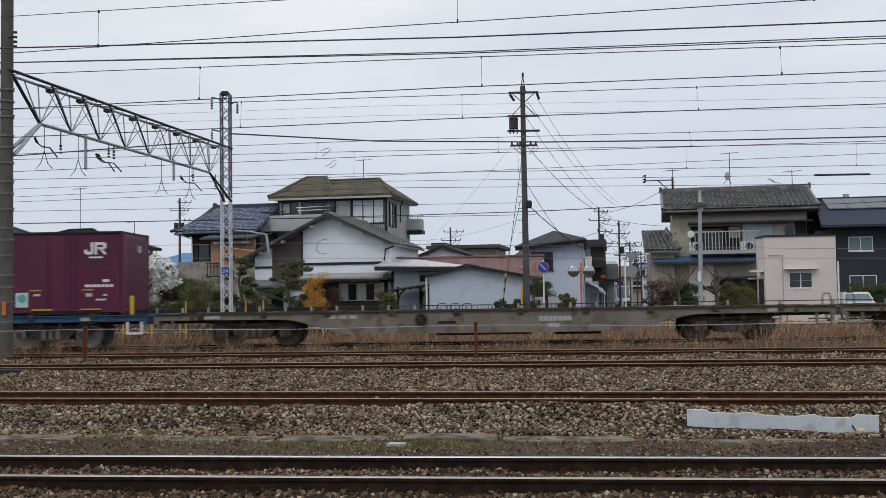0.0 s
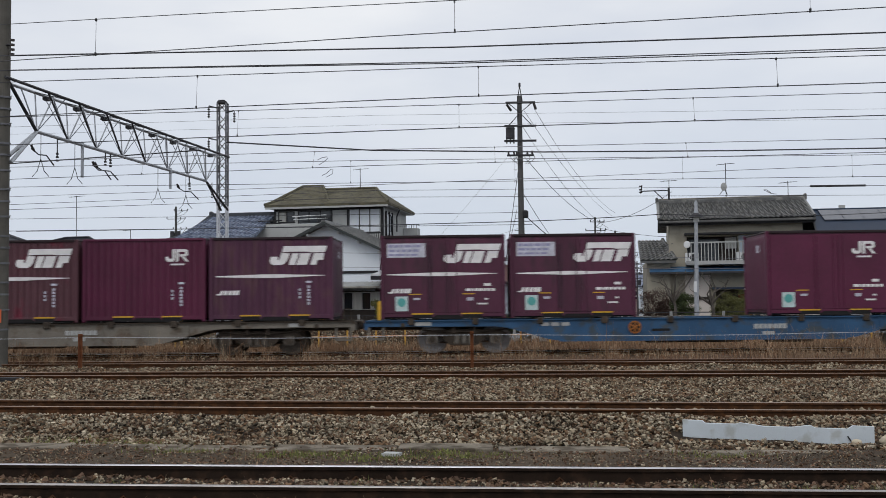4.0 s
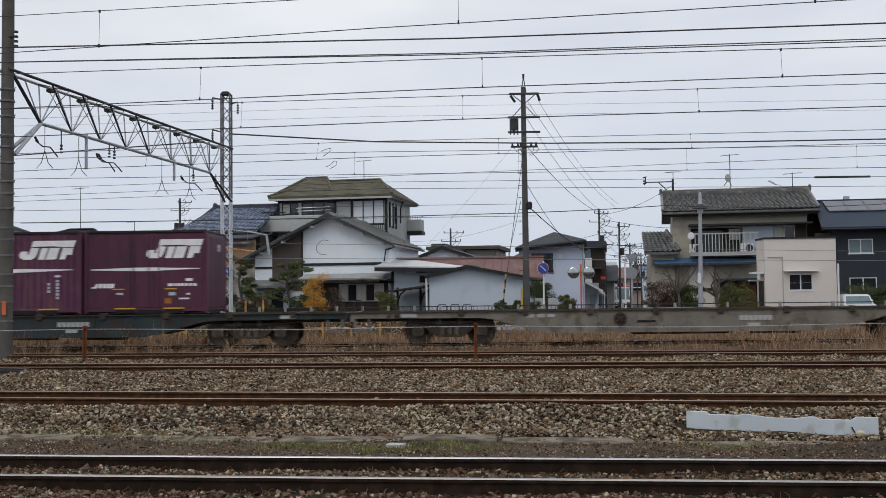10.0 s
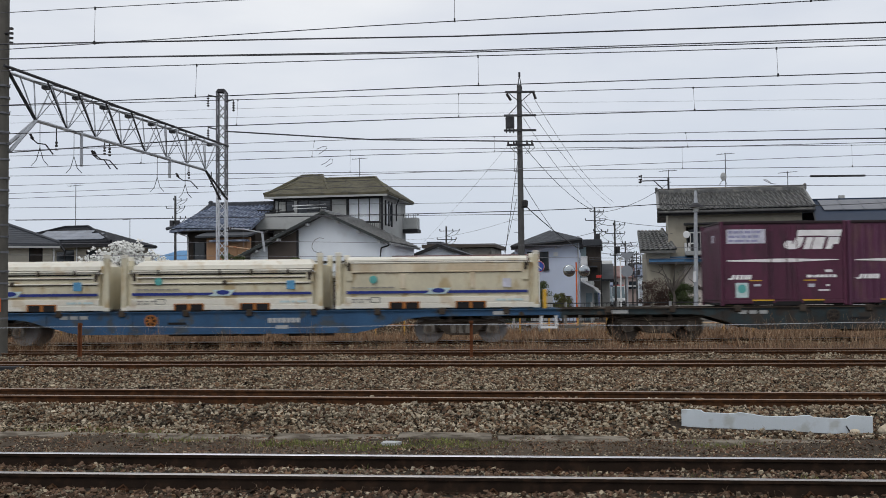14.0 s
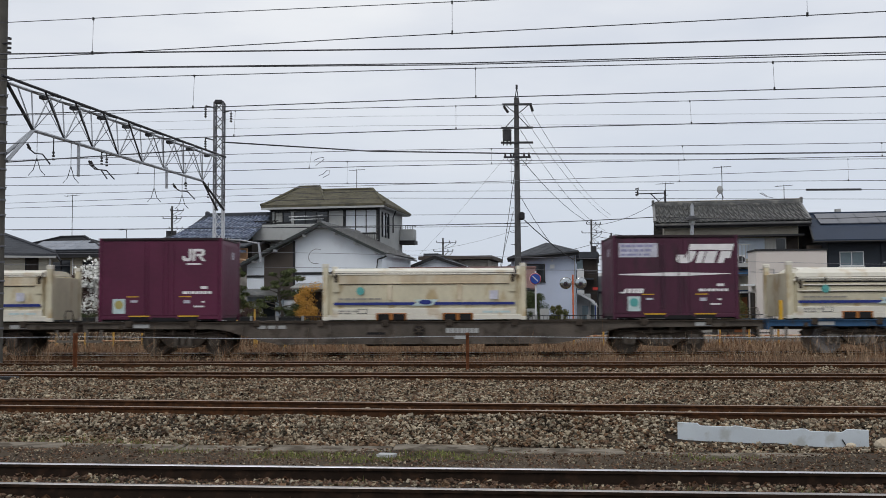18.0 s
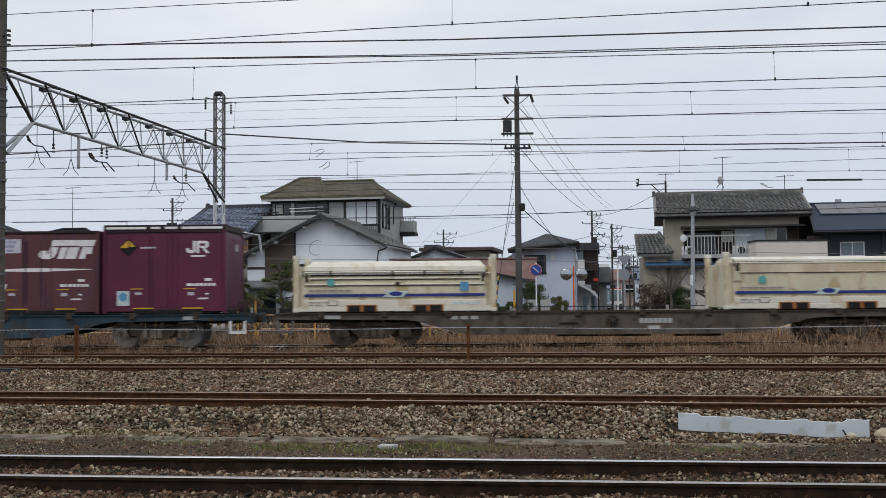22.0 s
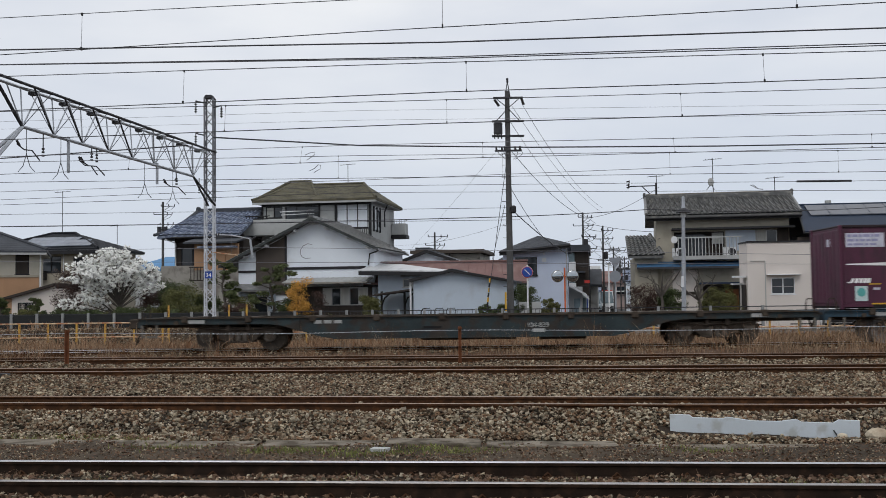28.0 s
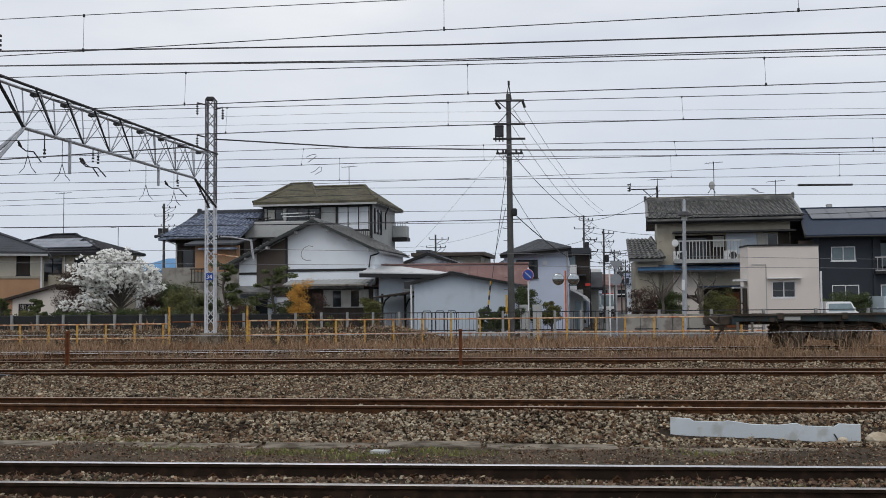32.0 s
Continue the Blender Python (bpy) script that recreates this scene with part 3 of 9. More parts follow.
def stones_mesh(name, centres, sizes, rng):
    """Many rough angular stones in one mesh, lying on their broad sides."""
    bv = np.array([(-1, -1, -1), (1, -1, -1), (1, 1, -1), (-1, 1, -1), (-1, -1, 1), (1, -1, 1), (1, 1, 1), (-1, 1, 1)]) * 0.66
    bf = np.array([(3, 2, 1, 0), (4, 5, 6, 7), (0, 1, 5, 4), (1, 2, 6, 5), (2, 3, 7, 6), (3, 0, 4, 7)])
    n = len(centres)
    v = bv[None] * (1 + rng.uniform(-0.5, 0.35, (n, 8, 3)))
    v = v * np.stack([rng.uniform(0.75, 1.35, n), rng.uniform(0.6, 1.1, n), rng.uniform(0.4, 0.85, n)], 1)[:, None]
    a, b, c = rng.uniform(0, 2 * np.pi, n), rng.normal(0, 0.45, n), rng.normal(0, 0.45, n)

    def turn(v, i, j, t):
        co, si = np.cos(t)[:, None], np.sin(t)[:, None]
        p, q = v[:, :, i].copy(), v[:, :, j].copy()
        v[:, :, i], v[:, :, j] = co * p - si * q, si * p + co * q
    turn(v, 1, 2, b)
    turn(v, 0, 2, c)
    turn(v, 0, 1, a)
    v = v * sizes[:, None, None] + centres[:, None]
    f = (bf[None] + (np.arange(n) * 8)[:, None, None]).reshape(-1)
    me = bpy.data.meshes.new(name)
    me.vertices.add(n * 8)
    me.vertices.foreach_set("co", v.astype(np.float32).ravel())
    me.loops.add(n * 24)
    me.loops.foreach_set("vertex_index", f.astype(np.int32))
    me.polygons.add(n * 6)
    me.polygons.foreach_set("loop_start", np.arange(n * 6, dtype=np.int32) * 4)
    me.polygons.foreach_set("loop_total", np.full(n * 6, 4, dtype=np.int32))
    me.polygons.foreach_set("use_smooth", np.zeros(n * 6, dtype=bool))
    me.update()
    me.validate()
    return me


def holed(bm, x0, x1, z0, z1, y0, y1, holes):
    """An upright wall across x with openings (x0, x1, z0, z1) through it, in one closed shell."""
    xs = sorted({x0, x1, *(h for q in holes for h in q[:2])})
    zs = sorted({z0, z1, *(h for q in holes for h in q[2:])})

    def solid(i, j):
        if not (0 <= i < len(xs) - 1 and 0 <= j < len(zs) - 1):
            return False
        mx, mz = (xs[i] + xs[i + 1]) / 2, (zs[j] + zs[j + 1]) / 2
        return not any(h[0] < mx < h[1] and h[2] < mz < h[3] for h in holes)
    made = {}

    def v(i, j, y):
        if (i, j, y) not in made:
            made[i, j, y] = bm.verts.new((xs[i], y, zs[j]))
        return made[i, j, y]
    for i in range(len(xs) - 1):
        for j in range(len(zs) - 1):
            if not solid(i, j):
                continue
            bm.faces.new((v(i, j, y0), v(i + 1, j, y0), v(i + 1, j + 1, y0), v(i, j + 1, y0)))
            bm.faces.new((v(i, j, y1), v(i, j + 1, y1), v(i + 1, j + 1, y1), v(i + 1, j, y1)))
            for di, dj, a, b in ((-1, 0, (i, j), (i, j + 1)), (1, 0, (i + 1, j), (i + 1, j + 1)), (0, -1, (i, j), (i + 1, j)), (0, 1, (i, j + 1), (i + 1, j + 1))):
                if not solid(i + di, j + dj):
                    bm.faces.new((v(*a, y0), v(*b, y0), v(*b, y1), v(*a, y1)))
    return bm


# ---- ground: one sheet out to the horizon ----
def ground_height(x, y):
    u = y + 0.1 * x
    h = np.interp(u, [-50, 6.6, 7.6, 10.0, 10.5, 12.0, 12.4, 13.1, 14.0, 14.3, 16.2, 16.8, 21.0, 21.4, 27.4, 28.2, 29.4, 29.9, 34, 34.6, 39, 46, 3000],
                  [-0.35, -0.32, -0.125, -0.13, -0.2, -0.23, -0.26, -0.24, -0.06, -0.12, -0.12, -0.09, -0.09, -0.12, -0.13, -0.24, -0.22, -0.08, -0.08, -0.27, -0.27, -0.2, -0.2])
    bank = np.interp(y, [42.2, 43.0, 43.8, 44.2], [0, 0.58, 0.58, 0]) * np.clip((0.2 - x) / 2.5, 0, 1)
    return h + bank


def ground_bump(x, y):
    near = np.clip((36 - y) / 6, 0, 1) * np.clip((26 - np.abs(x)) / 6, 0, 1)
    w = np.sin(x * 2.3 + 1.7 * np.sin(y * 1.3)) * np.sin(y * 3.1 + np.sin(x * 1.1)) + 0.6 * np.sin(x * 5.7 + y * 2.2) * np.sin(y * 6.3 - x)
    return 0.022 * w * near


def build_ground():
    xs = np.unique(np.concatenate([np.array([-2500, -900, -400, -220, -120, -70, -45]), np.arange(-32, 32.01, 0.4), np.array([45, 70, 120, 220, 400, 900, 2500])]))
    ys = np.unique(np.concatenate([np.array([-600, -100, -30, -10, 0, 4]), np.arange(6, 36, 0.2), np.arange(36, 42, 2.0), np.arange(42, 45, 0.25), np.arange(45, 60, 3.0), np.array([70, 100, 200, 500, 1200, 3000])]))
    X, Y = np.meshgrid(xs, ys)
    Z = ground_height(X, Y) + ground_bump(X, Y)
    v = np.stack([X, Y, Z], -1).reshape(-1, 3).tolist()
    nx = len(xs)
    faces, slot = [], []
    for j in range(len(ys) - 1):
        for i in range(nx - 1):
            a = j * nx + i
            faces.append((a, a + 1, a + nx + 1, a + nx))
            u = (ys[j] + ys[j + 1]) / 2 + 0.1 * (xs[i] + xs[i + 1]) / 2
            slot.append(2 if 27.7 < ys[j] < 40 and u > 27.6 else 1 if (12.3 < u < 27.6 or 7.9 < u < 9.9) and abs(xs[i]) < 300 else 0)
    me = raw_mesh("ground", v, faces)
    me.materials.append(M["earth"])
    # bed coloured dark so the gaps between stones look shaded
    me.materials.append(M["gap_shade_bed"])
    me.materials.append(M["track_dirt"])
    me.polygons.foreach_set("material_index", slot)
    me.polygons.foreach_set("use_smooth", [True] * len(faces))
    tagged(part("ground", me, "earth"), "brown bare earth and ballast bed darkened like shaded gaps, in a railway yard", "ground", kind="structure")


build_ground()


# ---- tracks: (near rail, far rail at x = 0, slope, polished) ----
def rail_outline():
    half = [(0.0635, -0.153), (0.0635, -0.142), (0.012, -0.125), (0.0085, -0.04), (0.030, -0.032), (0.0325, -0.006)]
    return half


def build_rail(y, m, head, x0=-34, x1=34):
    a = rail_outline()
    foot = [(p, q) for p, q in a] + [(-p, q) for p, q in reversed(a)]
    top = [(0.0325, -0.0058), (0.028, 0.0), (-0.028, 0.0), (-0.0325, -0.0058)]
    def lay(outline):
        bm = bmesh.new()
        prism(bm, outline, "x", x0, x1)
        for v in bm.verts:
            v.co.y += y + m * v.co.x
        return bm
    root = thing("rail", (0, y, -0.153), "long steel rail with a rusty brown web", "rail", "rails of the yard")
    part("rail_web", lay(foot), "rail_dark" if y < 10 else "rail_rust", root)
    part("rail_head", lay(top), head, root, "worn shiny running surface")
    return root


TRACKS = ((8.39, 9.44, -0.081, "rail_head"), (14.64, 15.66, -0.125, "rail_head_rusty"), (21.60, 22.67, -0.088, "rail_head_rusty"),
          (25.95, 27.02, -0.090, "rail_head_rusty"), (30.97, 32.03, 0.0, "rail_head"))
for near, far, m, head in TRACKS:
    long = m == 0.0
    for y in (near, far):
        # the nearest rail takes the head coloured for a weaker glint
        build_rail(y, m, "rail_head_low_glint" if y == 8.39 else head, -250 if long else -34, 260 if long else 34)

# sleepers of the nearest track, mostly buried
def build_sleepers():
    bm = box(bmesh.new(), -0.11, 0.11, -1.0, 1.0, -0.30, -0.158, 0.02)
    me = bpy.data.meshes.new("sleeper")
    bm.to_mesh(me)
    bm.free()
    me.materials.append(M["sleeper"])
    for near, far, m, head in TRACKS[:1]:
        for k in range(-22, 23):
            x = k * 0.62 + 0.2
            ob = tagged(new("sleeper", me), "weathered sleeper half buried in ballast under the rails", "sleeper", "sleepers of the yard")
            ob.matrix_basis = pose(x, (near + far) / 2 + m * x, 0, 0, 0, math.degrees(math.atan(m)))


build_sleepers()


def rail_clips():
    """Spring clips that hold the nearest rails to their sleepers."""
    me = bpy.data.meshes.new("rail_clip")
    bm = box(bmesh.new(), -0.05, 0.05, -0.09, -0.04, -0.16, -0.115, 0.012)
    tube(bm, [(-0.03, -0.085, -0.115), (0.0, -0.06, -0.09), (0.03, -0.05, -0.12)], 0.012, 5)
    bm.to_mesh(me)
    bm.free()
    me.materials.append(M["rail_rust"])
    near, far, m, _ = TRACKS[0]
    for r in (near, far):
        for k in range(-8, 9):
            x = k * 0.62 + 0.2
            ob = tagged(new("rail_clip", me), "rusty spring clip holding the rail to its sleeper", "rail clip", "rail clips")
            ob.matrix_basis = pose(x, r + m * x, 0, 0, 0, math.degrees(math.atan(m)))


rail_clips()


def scatter_stones(name, material, label, bands, seed):
    """bands: (u0, u1, x0, x1, stones a square metre, smallest, largest, heap, slope of the band)."""
    rng = np.random.default_rng(seed)
    cs, ss = [], []
    for u0, u1, x0, x1, dens, s0, s1, heap, slope in bands:
        n = int((u1 - u0) * (x1 - x0) * dens)
        x, u = rng.uniform(x0, x1, n), rng.uniform(u0, u1, n)
        y = u - slope * x
        s = s0 + (s1 - s0) * rng.random(n) ** 1.7
        clump = np.sin(x * 1.1 + 2 * np.sin(u * 0.9)) * np.sin(u * 2.3 + x * 0.4)
        z = ground_height(x, y) + ground_bump(x, y) + s * rng.uniform(0.0, 0.8, n) + heap * np.clip(clump + 0.3, 0, 1) * rng.random(n)
        keep = rng.random(n) < 0.85 + 0.25 * clump
        for near, far, m, _ in TRACKS:
            for r in (near, far):
                keep &= np.abs(y - (r + m * x)) > 0.04 + s * 0.7
        away = y - (12.72 - 0.306 * (x - 3.8))
        keep &= ~((x > 2.55) & (x < 5.05) & (away > -0.2) & (away < 0.05 + s))
        cs.append(np.stack([x, y, z], 1)[keep])
        ss.append(s[keep])
    me = stones_mesh(name, np.concatenate(cs), np.concatenate(ss), rng)
    tagged(part(name, me, material), label, "ballast", kind="stuff")


scatter_stones("ballast", "stone", "loose grey-brown ballast stones between the rusty rails", (
    (16.0, 21.4, -9.8, 9.4, 640, 0.014, 0.038, 0.035, 0.1), (21.7, 22.7, -11, 10.6, 330, 0.016, 0.034, 0.0, 0.1), (22.8, 26.1, -12.6, 12, 430, 0.018, 0.04, 0.06, 0.1),
    (12.45, 14.5, -7, 7, 900, 0.014, 0.037, 0.05, 0.1), (14.75, 15.6, -7.4, 7.4, 330, 0.014, 0.034, 0.0, 0.1), (7.6, 10.0, -4.8, 4.8, 420, 0.010, 0.028, 0.0, 0.1),
    (10.0, 12.4, -5.6, 5.6, 330, 0.005, 0.018, 0.0, 0.1), (26.15, 27.6, -13, 13, 160, 0.02, 0.04, 0.0, 0.1), (29.9, 33.4, -18, 18, 90, 0.03, 0.05, 0.02, 0.0),
    (42.25, 44.0, -24, 0, 110, 0.02, 0.06, 0.04, 0.0)), 3)
scatter_stones("pale_ballast", "stone_pale", "paler fresh ballast stones heaped beside the rails", (
    (12.4, 14.4, -7, 7, 170, 0.014, 0.037, 0.06, 0.1), (16.0, 21.4, -9.8, 9.4, 55, 0.016, 0.036, 0.03, 0.1), (22.9, 26.1, -12.6, 12, 40, 0.016, 0.036, 0.03, 0.1),
    (7.6, 10.0, -4.8, 4.8, 60, 0.010, 0.026, 0.0, 0.1), (10.0, 12.4, -5.6, 5.6, 22, 0.006, 0.018, 0.0, 0.1), (42.25, 44.0, -24, 0, 90, 0.02, 0.06, 0.04, 0.0)), 5)
scatter_stones("brown_stones", "stone_brown", "rust-brown stones and clods between the rails", (
    (7.6, 10.0, -4.8, 4.8, 240, 0.012, 0.034, 0.01, 0.1), (10.0, 12.4, -5.6, 5.6, 120, 0.006, 0.022, 0.0, 0.1), (16.0, 21.4, -9.8, 9.4, 90, 0.018, 0.04, 0.03, 0.1),
    (22.8, 26.1, -12.6, 12, 60, 0.02, 0.04, 0.06, 0.1), (12.45, 14.5, -7, 7, 90, 0.016, 0.036, 0.05, 0.1), (42.25, 44.0, -24, 0, 60, 0.02, 0.06, 0.04, 0.0)), 6)


def scatter_leaves(n, u0, u1, x0, x1, size, seed, label):
    """Dead leaves lying about, slightly curled and tilted."""
    rng = np.random.default_rng(seed)
    x, u = rng.uniform(x0, x1, n), rng.uniform(u0, u1, n)
    y = u - 0.085 * x
    z = ground_height(x, y) + ground_bump(x, y) + rng.uniform(0.008, 0.03, n)
    a, s = rng.uniform(0, 2 * np.pi, n), size * rng.uniform(0.5, 1.3, n)
    p = np.stack([x, y, z], 1)
    d = np.stack([np.cos(a), np.sin(a), rng.uniform(-0.5, 0.5, n)], 1) * s[:, None]
    e = np.stack([-np.sin(a), np.cos(a), rng.uniform(-0.7, 0.7, n)], 1) * s[:, None] * 0.5
    me = quads_mesh("dead_leaves", np.stack([p - d, p + e, p + d, p - e], 1))
    tagged(part("dead_leaves", me, "dead_leaf"), label, "leaves", kind="stuff")


scatter_leaves(2600, 7.7, 9.9, -4.8, 4.8, 0.024, 31, "reddish-brown dead leaves lying between the rails")
scatter_leaves(3800, 10.0, 12.5, -5.6, 5.6, 0.020, 32, "dead brown leaves strewn over the bare earth")


# ---- the train ----
def marking(name, outlines, y, material, parent, label="", t=0.006, apart=False):
    if apart:
        for o in outlines:
            part(name, prism(bmesh.new(), o, "y", y - t, y), material, parent)
        return None
    bm = bmesh.new()
    for o in outlines:
        prism(bm, o, "y", y - t, y)
    return part(name, bm, material, parent, label)


def bars(x0, z0, widths, h, gap):
    out, x = [], x0
    for w in widths:
        out.append([(x, z0), (x + w, z0), (x + w, z0 + h), (x, z0 + h)])
        x += w + gap
    return out


def rect(x0, x1, z0, z1):
    return [(x0, z0), (x1, z0), (x1, z1), (x0, z1)]


CL, CW, CH = 3.715, 2.45, 2.5


def slanted_emblem(x, z, k=1.0):
    """Slanted block emblem with a thin lens-shaped slit, as plain shapes."""
    def s(*p):
        return [(x + k * u, z + k * v) for u, v in p]
    return [s((0.37, 0.375), (0.62, 0.395), (1.10, 0.395), (1.30, 0.37), (1.665, 0.37), (1.73, 0.565), (0.43, 0.565)),
            s((0.0, 0.12), (0.03, 0.05), (0.11, 0.0), (0.36, 0.0), (0.46, 0.05), (0.53, 0.14), (0.60, 0.345), (0.36, 0.36), (0.29, 0.16), (0.24, 0.16), (0.26, 0.25), (0.05, 0.25)),
            s((0.57, 0.0), (0.76, 0.0), (0.88, 0.345), (0.68, 0.345)),
            s((0.80, 0.0), (1.12, 0.0), (1.24, 0.345), (0.92, 0.345)),
            s((1.22, 0.0), (1.40, 0.0), (1.445, 0.14), (1.60, 0.14), (1.645, 0.345), (1.33, 0.345))]


def square_emblem(x, z):
    def s(*p):
        return [(x + u, z + v) for u, v in p]
    return [s((0.0, 0.05), (0.07, 0.0), (0.22, 0.0), (0.28, 0.06), (0.28, 0.37), (0.20, 0.37), (0.20, 0.09), (0.09, 0.09), (0.08, 0.15), (0.0, 0.15)),
            s((0.31, 0.0), (0.39, 0.0), (0.39, 0.29), (0.60, 0.29), (0.60, 0.37), (0.31, 0.37)),
            s((0.60, 0.37), (0.67, 0.33), (0.67, 0.20), (0.60, 0.15), (0.42, 0.15), (0.42, 0.22), (0.58, 0.22), (0.58, 0.29), (0.60, 0.29)),
            s((0.48, 0.145), (0.57, 0.145), (0.70, 0.0), (0.60, 0.0)),
            s((0.14, -0.11), (0.56, -0.11), (0.56, -0.06), (0.14, -0.06))]


def container(style, paint, label, sticker="sticker_teal"):
    """A 12-foot railway container, its base at z = 0 and its long side towards -y."""
    root = thing("container", (0, 0, 0), label, "container", "containers on the wagons")
    hx, hy, f = CL / 2, CW / 2, -CW / 2
    part("body", B(-hx + 0.05, hx - 0.05, -hy + 0.045, hy - 0.045, 0.09, CH - 0.06), paint, root)
    part("roof", B(-hx + 0.03, hx - 0.03, -hy + 0.03, hy - 0.03, CH - 0.06, CH - 0.005, bevel=0.02), "maroon_dark", root)
    part("underframe", B(-hx + 0.06, hx - 0.06, -hy + 0.08, hy - 0.08, 0.02, 0.09), "gap_dark", root)
    for sx in (-1, 1):
        for sy in (-1, 1):
            x, y = sx * (hx - 0.05), sy * (hy - 0.05)
            part("corner_post", B(x - 0.05, x + 0.05, y - 0.05, y + 0.05, 0.0, CH, bevel=0.012), paint, root)
        part("end_panel", B(min(sx * (hx - 0.045), sx * (hx - 0.015)), max(sx * (hx - 0.045), sx * (hx - 0.015)), -hy + 0.14, hy - 0.14, 0.16, CH - 0.14, bevel=0.008), paint, root)
        for y in (-0.75, -0.45, -0.15, 0.15, 0.45, 0.75):
            part("end_rib", B(min(sx * (hx - 0.02), sx * (hx - 0.004)), max(sx * (hx - 0.02), sx * (hx - 0.004)), y - 0.04, y + 0.04, 0.2, CH - 0.2), paint, root)
    for z0, z1 in ((0.06, 0.17), (CH - 0.075, CH)):
        for sy in (-1, 1):
            y = sy * (hy - 0.04)
            part("side_rail", B(-hx + 0.1, hx - 0.1, y - 0.04, y + 0.04, z0, z1, bevel=0.01), "maroon_dark" if z0 > 1 and style != "square_ribs" else paint, root)
    ribbed = style in ("emblem_ribs", "square_ribs")
    if ribbed:
        bm, k = bmesh.new(), 17
        w = (CL - 0.3) / k
        edge = []
        for i in range(k):
            x = -hx + 0.15 + i * w
            edge += [(x, f + 0.044), (x + 0.02, f + 0.012), (x + w * 0.55, f + 0.012), (x + w * 0.55 + 0.02, f + 0.044)]
        prism(bm, edge + [(hx - 0.15, f + 0.05), (-hx + 0.15, f + 0.05)], "z", 0.17, CH - 0.11)
        part("ribbed_side", bm, paint, root, "vertically ribbed steel side")
        face = f + 0.011
    else:
        for x0, x1 in ((-hx + 0.11, -hx + 1.40), (-hx + 1.415, 0.235 - 0.0), (0.25, hx - 0.11)):
            part("door" if x0 > -hx + 0.2 else "side_panel", B(x0, x1, f + 0.014, f + 0.046, 0.18, CH - 0.12, bevel=0.006), paint, root)
        for x in (-0.36, 0.10, 0.40):
            part("locking_bar", tube(bmesh.new(), [(x, f + 0.006, 0.2), (x, f + 0.006, CH - 0.16)], 0.014), paint, root)
        for x in (-hx + 1.05, 0.78):
            part("hinge", B(x - 0.2, x + 0.16, f + 0.002, f + 0.014, 0.725, 0.755), "mark_yellow", root)
            part("hinge_label", B(x - 0.07, x + 0.12, f + 0.004, f + 0.014, 0.54 if x > 0 else 0.57, 0.635), "pale_label", root)
        face = f + 0.013
    if style in ("emblem_doors", "emblem_ribs"):
        dx = 0.0 if style == "emblem_doors" else -0.06
        marking("emblem", slanted_emblem(0.02 + dx, 1.66), face, "white_mark", root, "white slanted emblem")
        marking("stripe", [[(-1.66, 1.315), (-0.3, 1.278), (0.2, 1.278), (1.62, 1.335), (1.62, 1.35), (0.2, 1.385), (-0.3, 1.385), (-1.66, 1.345)]], face, "white_mark", root, "tapering white stripe")
        marking("maker_mark", [[(-1.66, 0.80), (-1.62, 0.77), (-1.50, 0.77), (-1.46, 0.80), (-1.43, 0.91), (-1.50, 0.91), (-1.54, 0.82)]]
                + [[(u, 0.775), (u + 0.10, 0.775), (u + 0.13, 0.91), (u + 0.03, 0.91)] for u in (-1.43, -1.30, -1.18, -1.07)], face, "white_mark", root, apart=True)
    else:
        marking("emblem", square_emblem(0.66, 1.80), face, "white_mark", root, "small white emblem")
    if style == "emblem_doors" and sticker:
        marking("label_panel", [rect(-1.66, -0.52, 1.84, 2.26)], face, "pale_label", root, "faded pale label panel")
        marking("label_line", bars(-1.61, 2.14, (0.12, 0.16, 0.1, 0.2, 0.08, 0.14), 0.075, 0.03) + bars(-1.61, 2.01, (0.2, 0.1, 0.16, 0.12, 0.18), 0.07, 0.035) + bars(-1.61, 1.89, (0.14, 0.3, 0.1, 0.2), 0.06, 0.04), face - 0.006, "label_ink", root, apart=True)
    if ribbed:
        marking("figure", [rect(1.04, 1.22, 1.12, 1.18)] + [rect(1.09, 1.17, 0.47 + 0.1 * i, 0.54 + 0.1 * i) for i in range(6)]
                + [rect(0.83, 0.90, 0.66 + 0.11 * i, 0.73 + 0.11 * i) for i in range(3)], face, "pale_label", root, apart=True)
    else:
        marking("figure", bars(0.68, 0.82, (0.16, 0.05, 0.1, 0.1, 0.1, 0.1, 0.1), 0.08, 0.025) + [rect(1.22, 1.42, 0.97, 1.05), rect(1.02, 1.32, 0.42, 0.47), rect(1.24, 1.34, 0.56, 0.61)], face, "white_mark", root, apart=True)
        marking("door_stain", [rect(-0.44, -0.30, 0.3, 2.2), rect(0.06, 0.15, 0.5, 1.9)], face - 0.001, "maroon_stain", root, apart=True, t=0.0008) if style == "emblem_doors" else None
    if not ribbed and not sticker:
        marking("sticker", [rect(0.58, 0.78, 0.30, 0.46)], face, "orange_rust", root, "small orange sticker")
    elif not ribbed:
        marking("sticker", [rect(-1.42, -1.05, 0.24, 0.68)], face, "sticker_pale", root, "pale notice sticker")
        marking("sticker_picture", [[(-1.235 + 0.13 * math.cos(a), 0.50 + 0.13 * math.sin(a)) for a in [i * math.pi / 6 for i in range(12)]]], face - 0.006, sticker, root)
    if style == "tall_diamond":
        marking("diamond_sign", [[(-1.38, 1.98), (-1.08, 1.70), (-0.80, 1.98), (-1.08, 2.24)]], face, "gap_dark", root, "black and yellow diamond sign")
        marking("sign_text", [rect(-0.72, -0.28, 1.95, 2.0)], face, "pale_label", root)
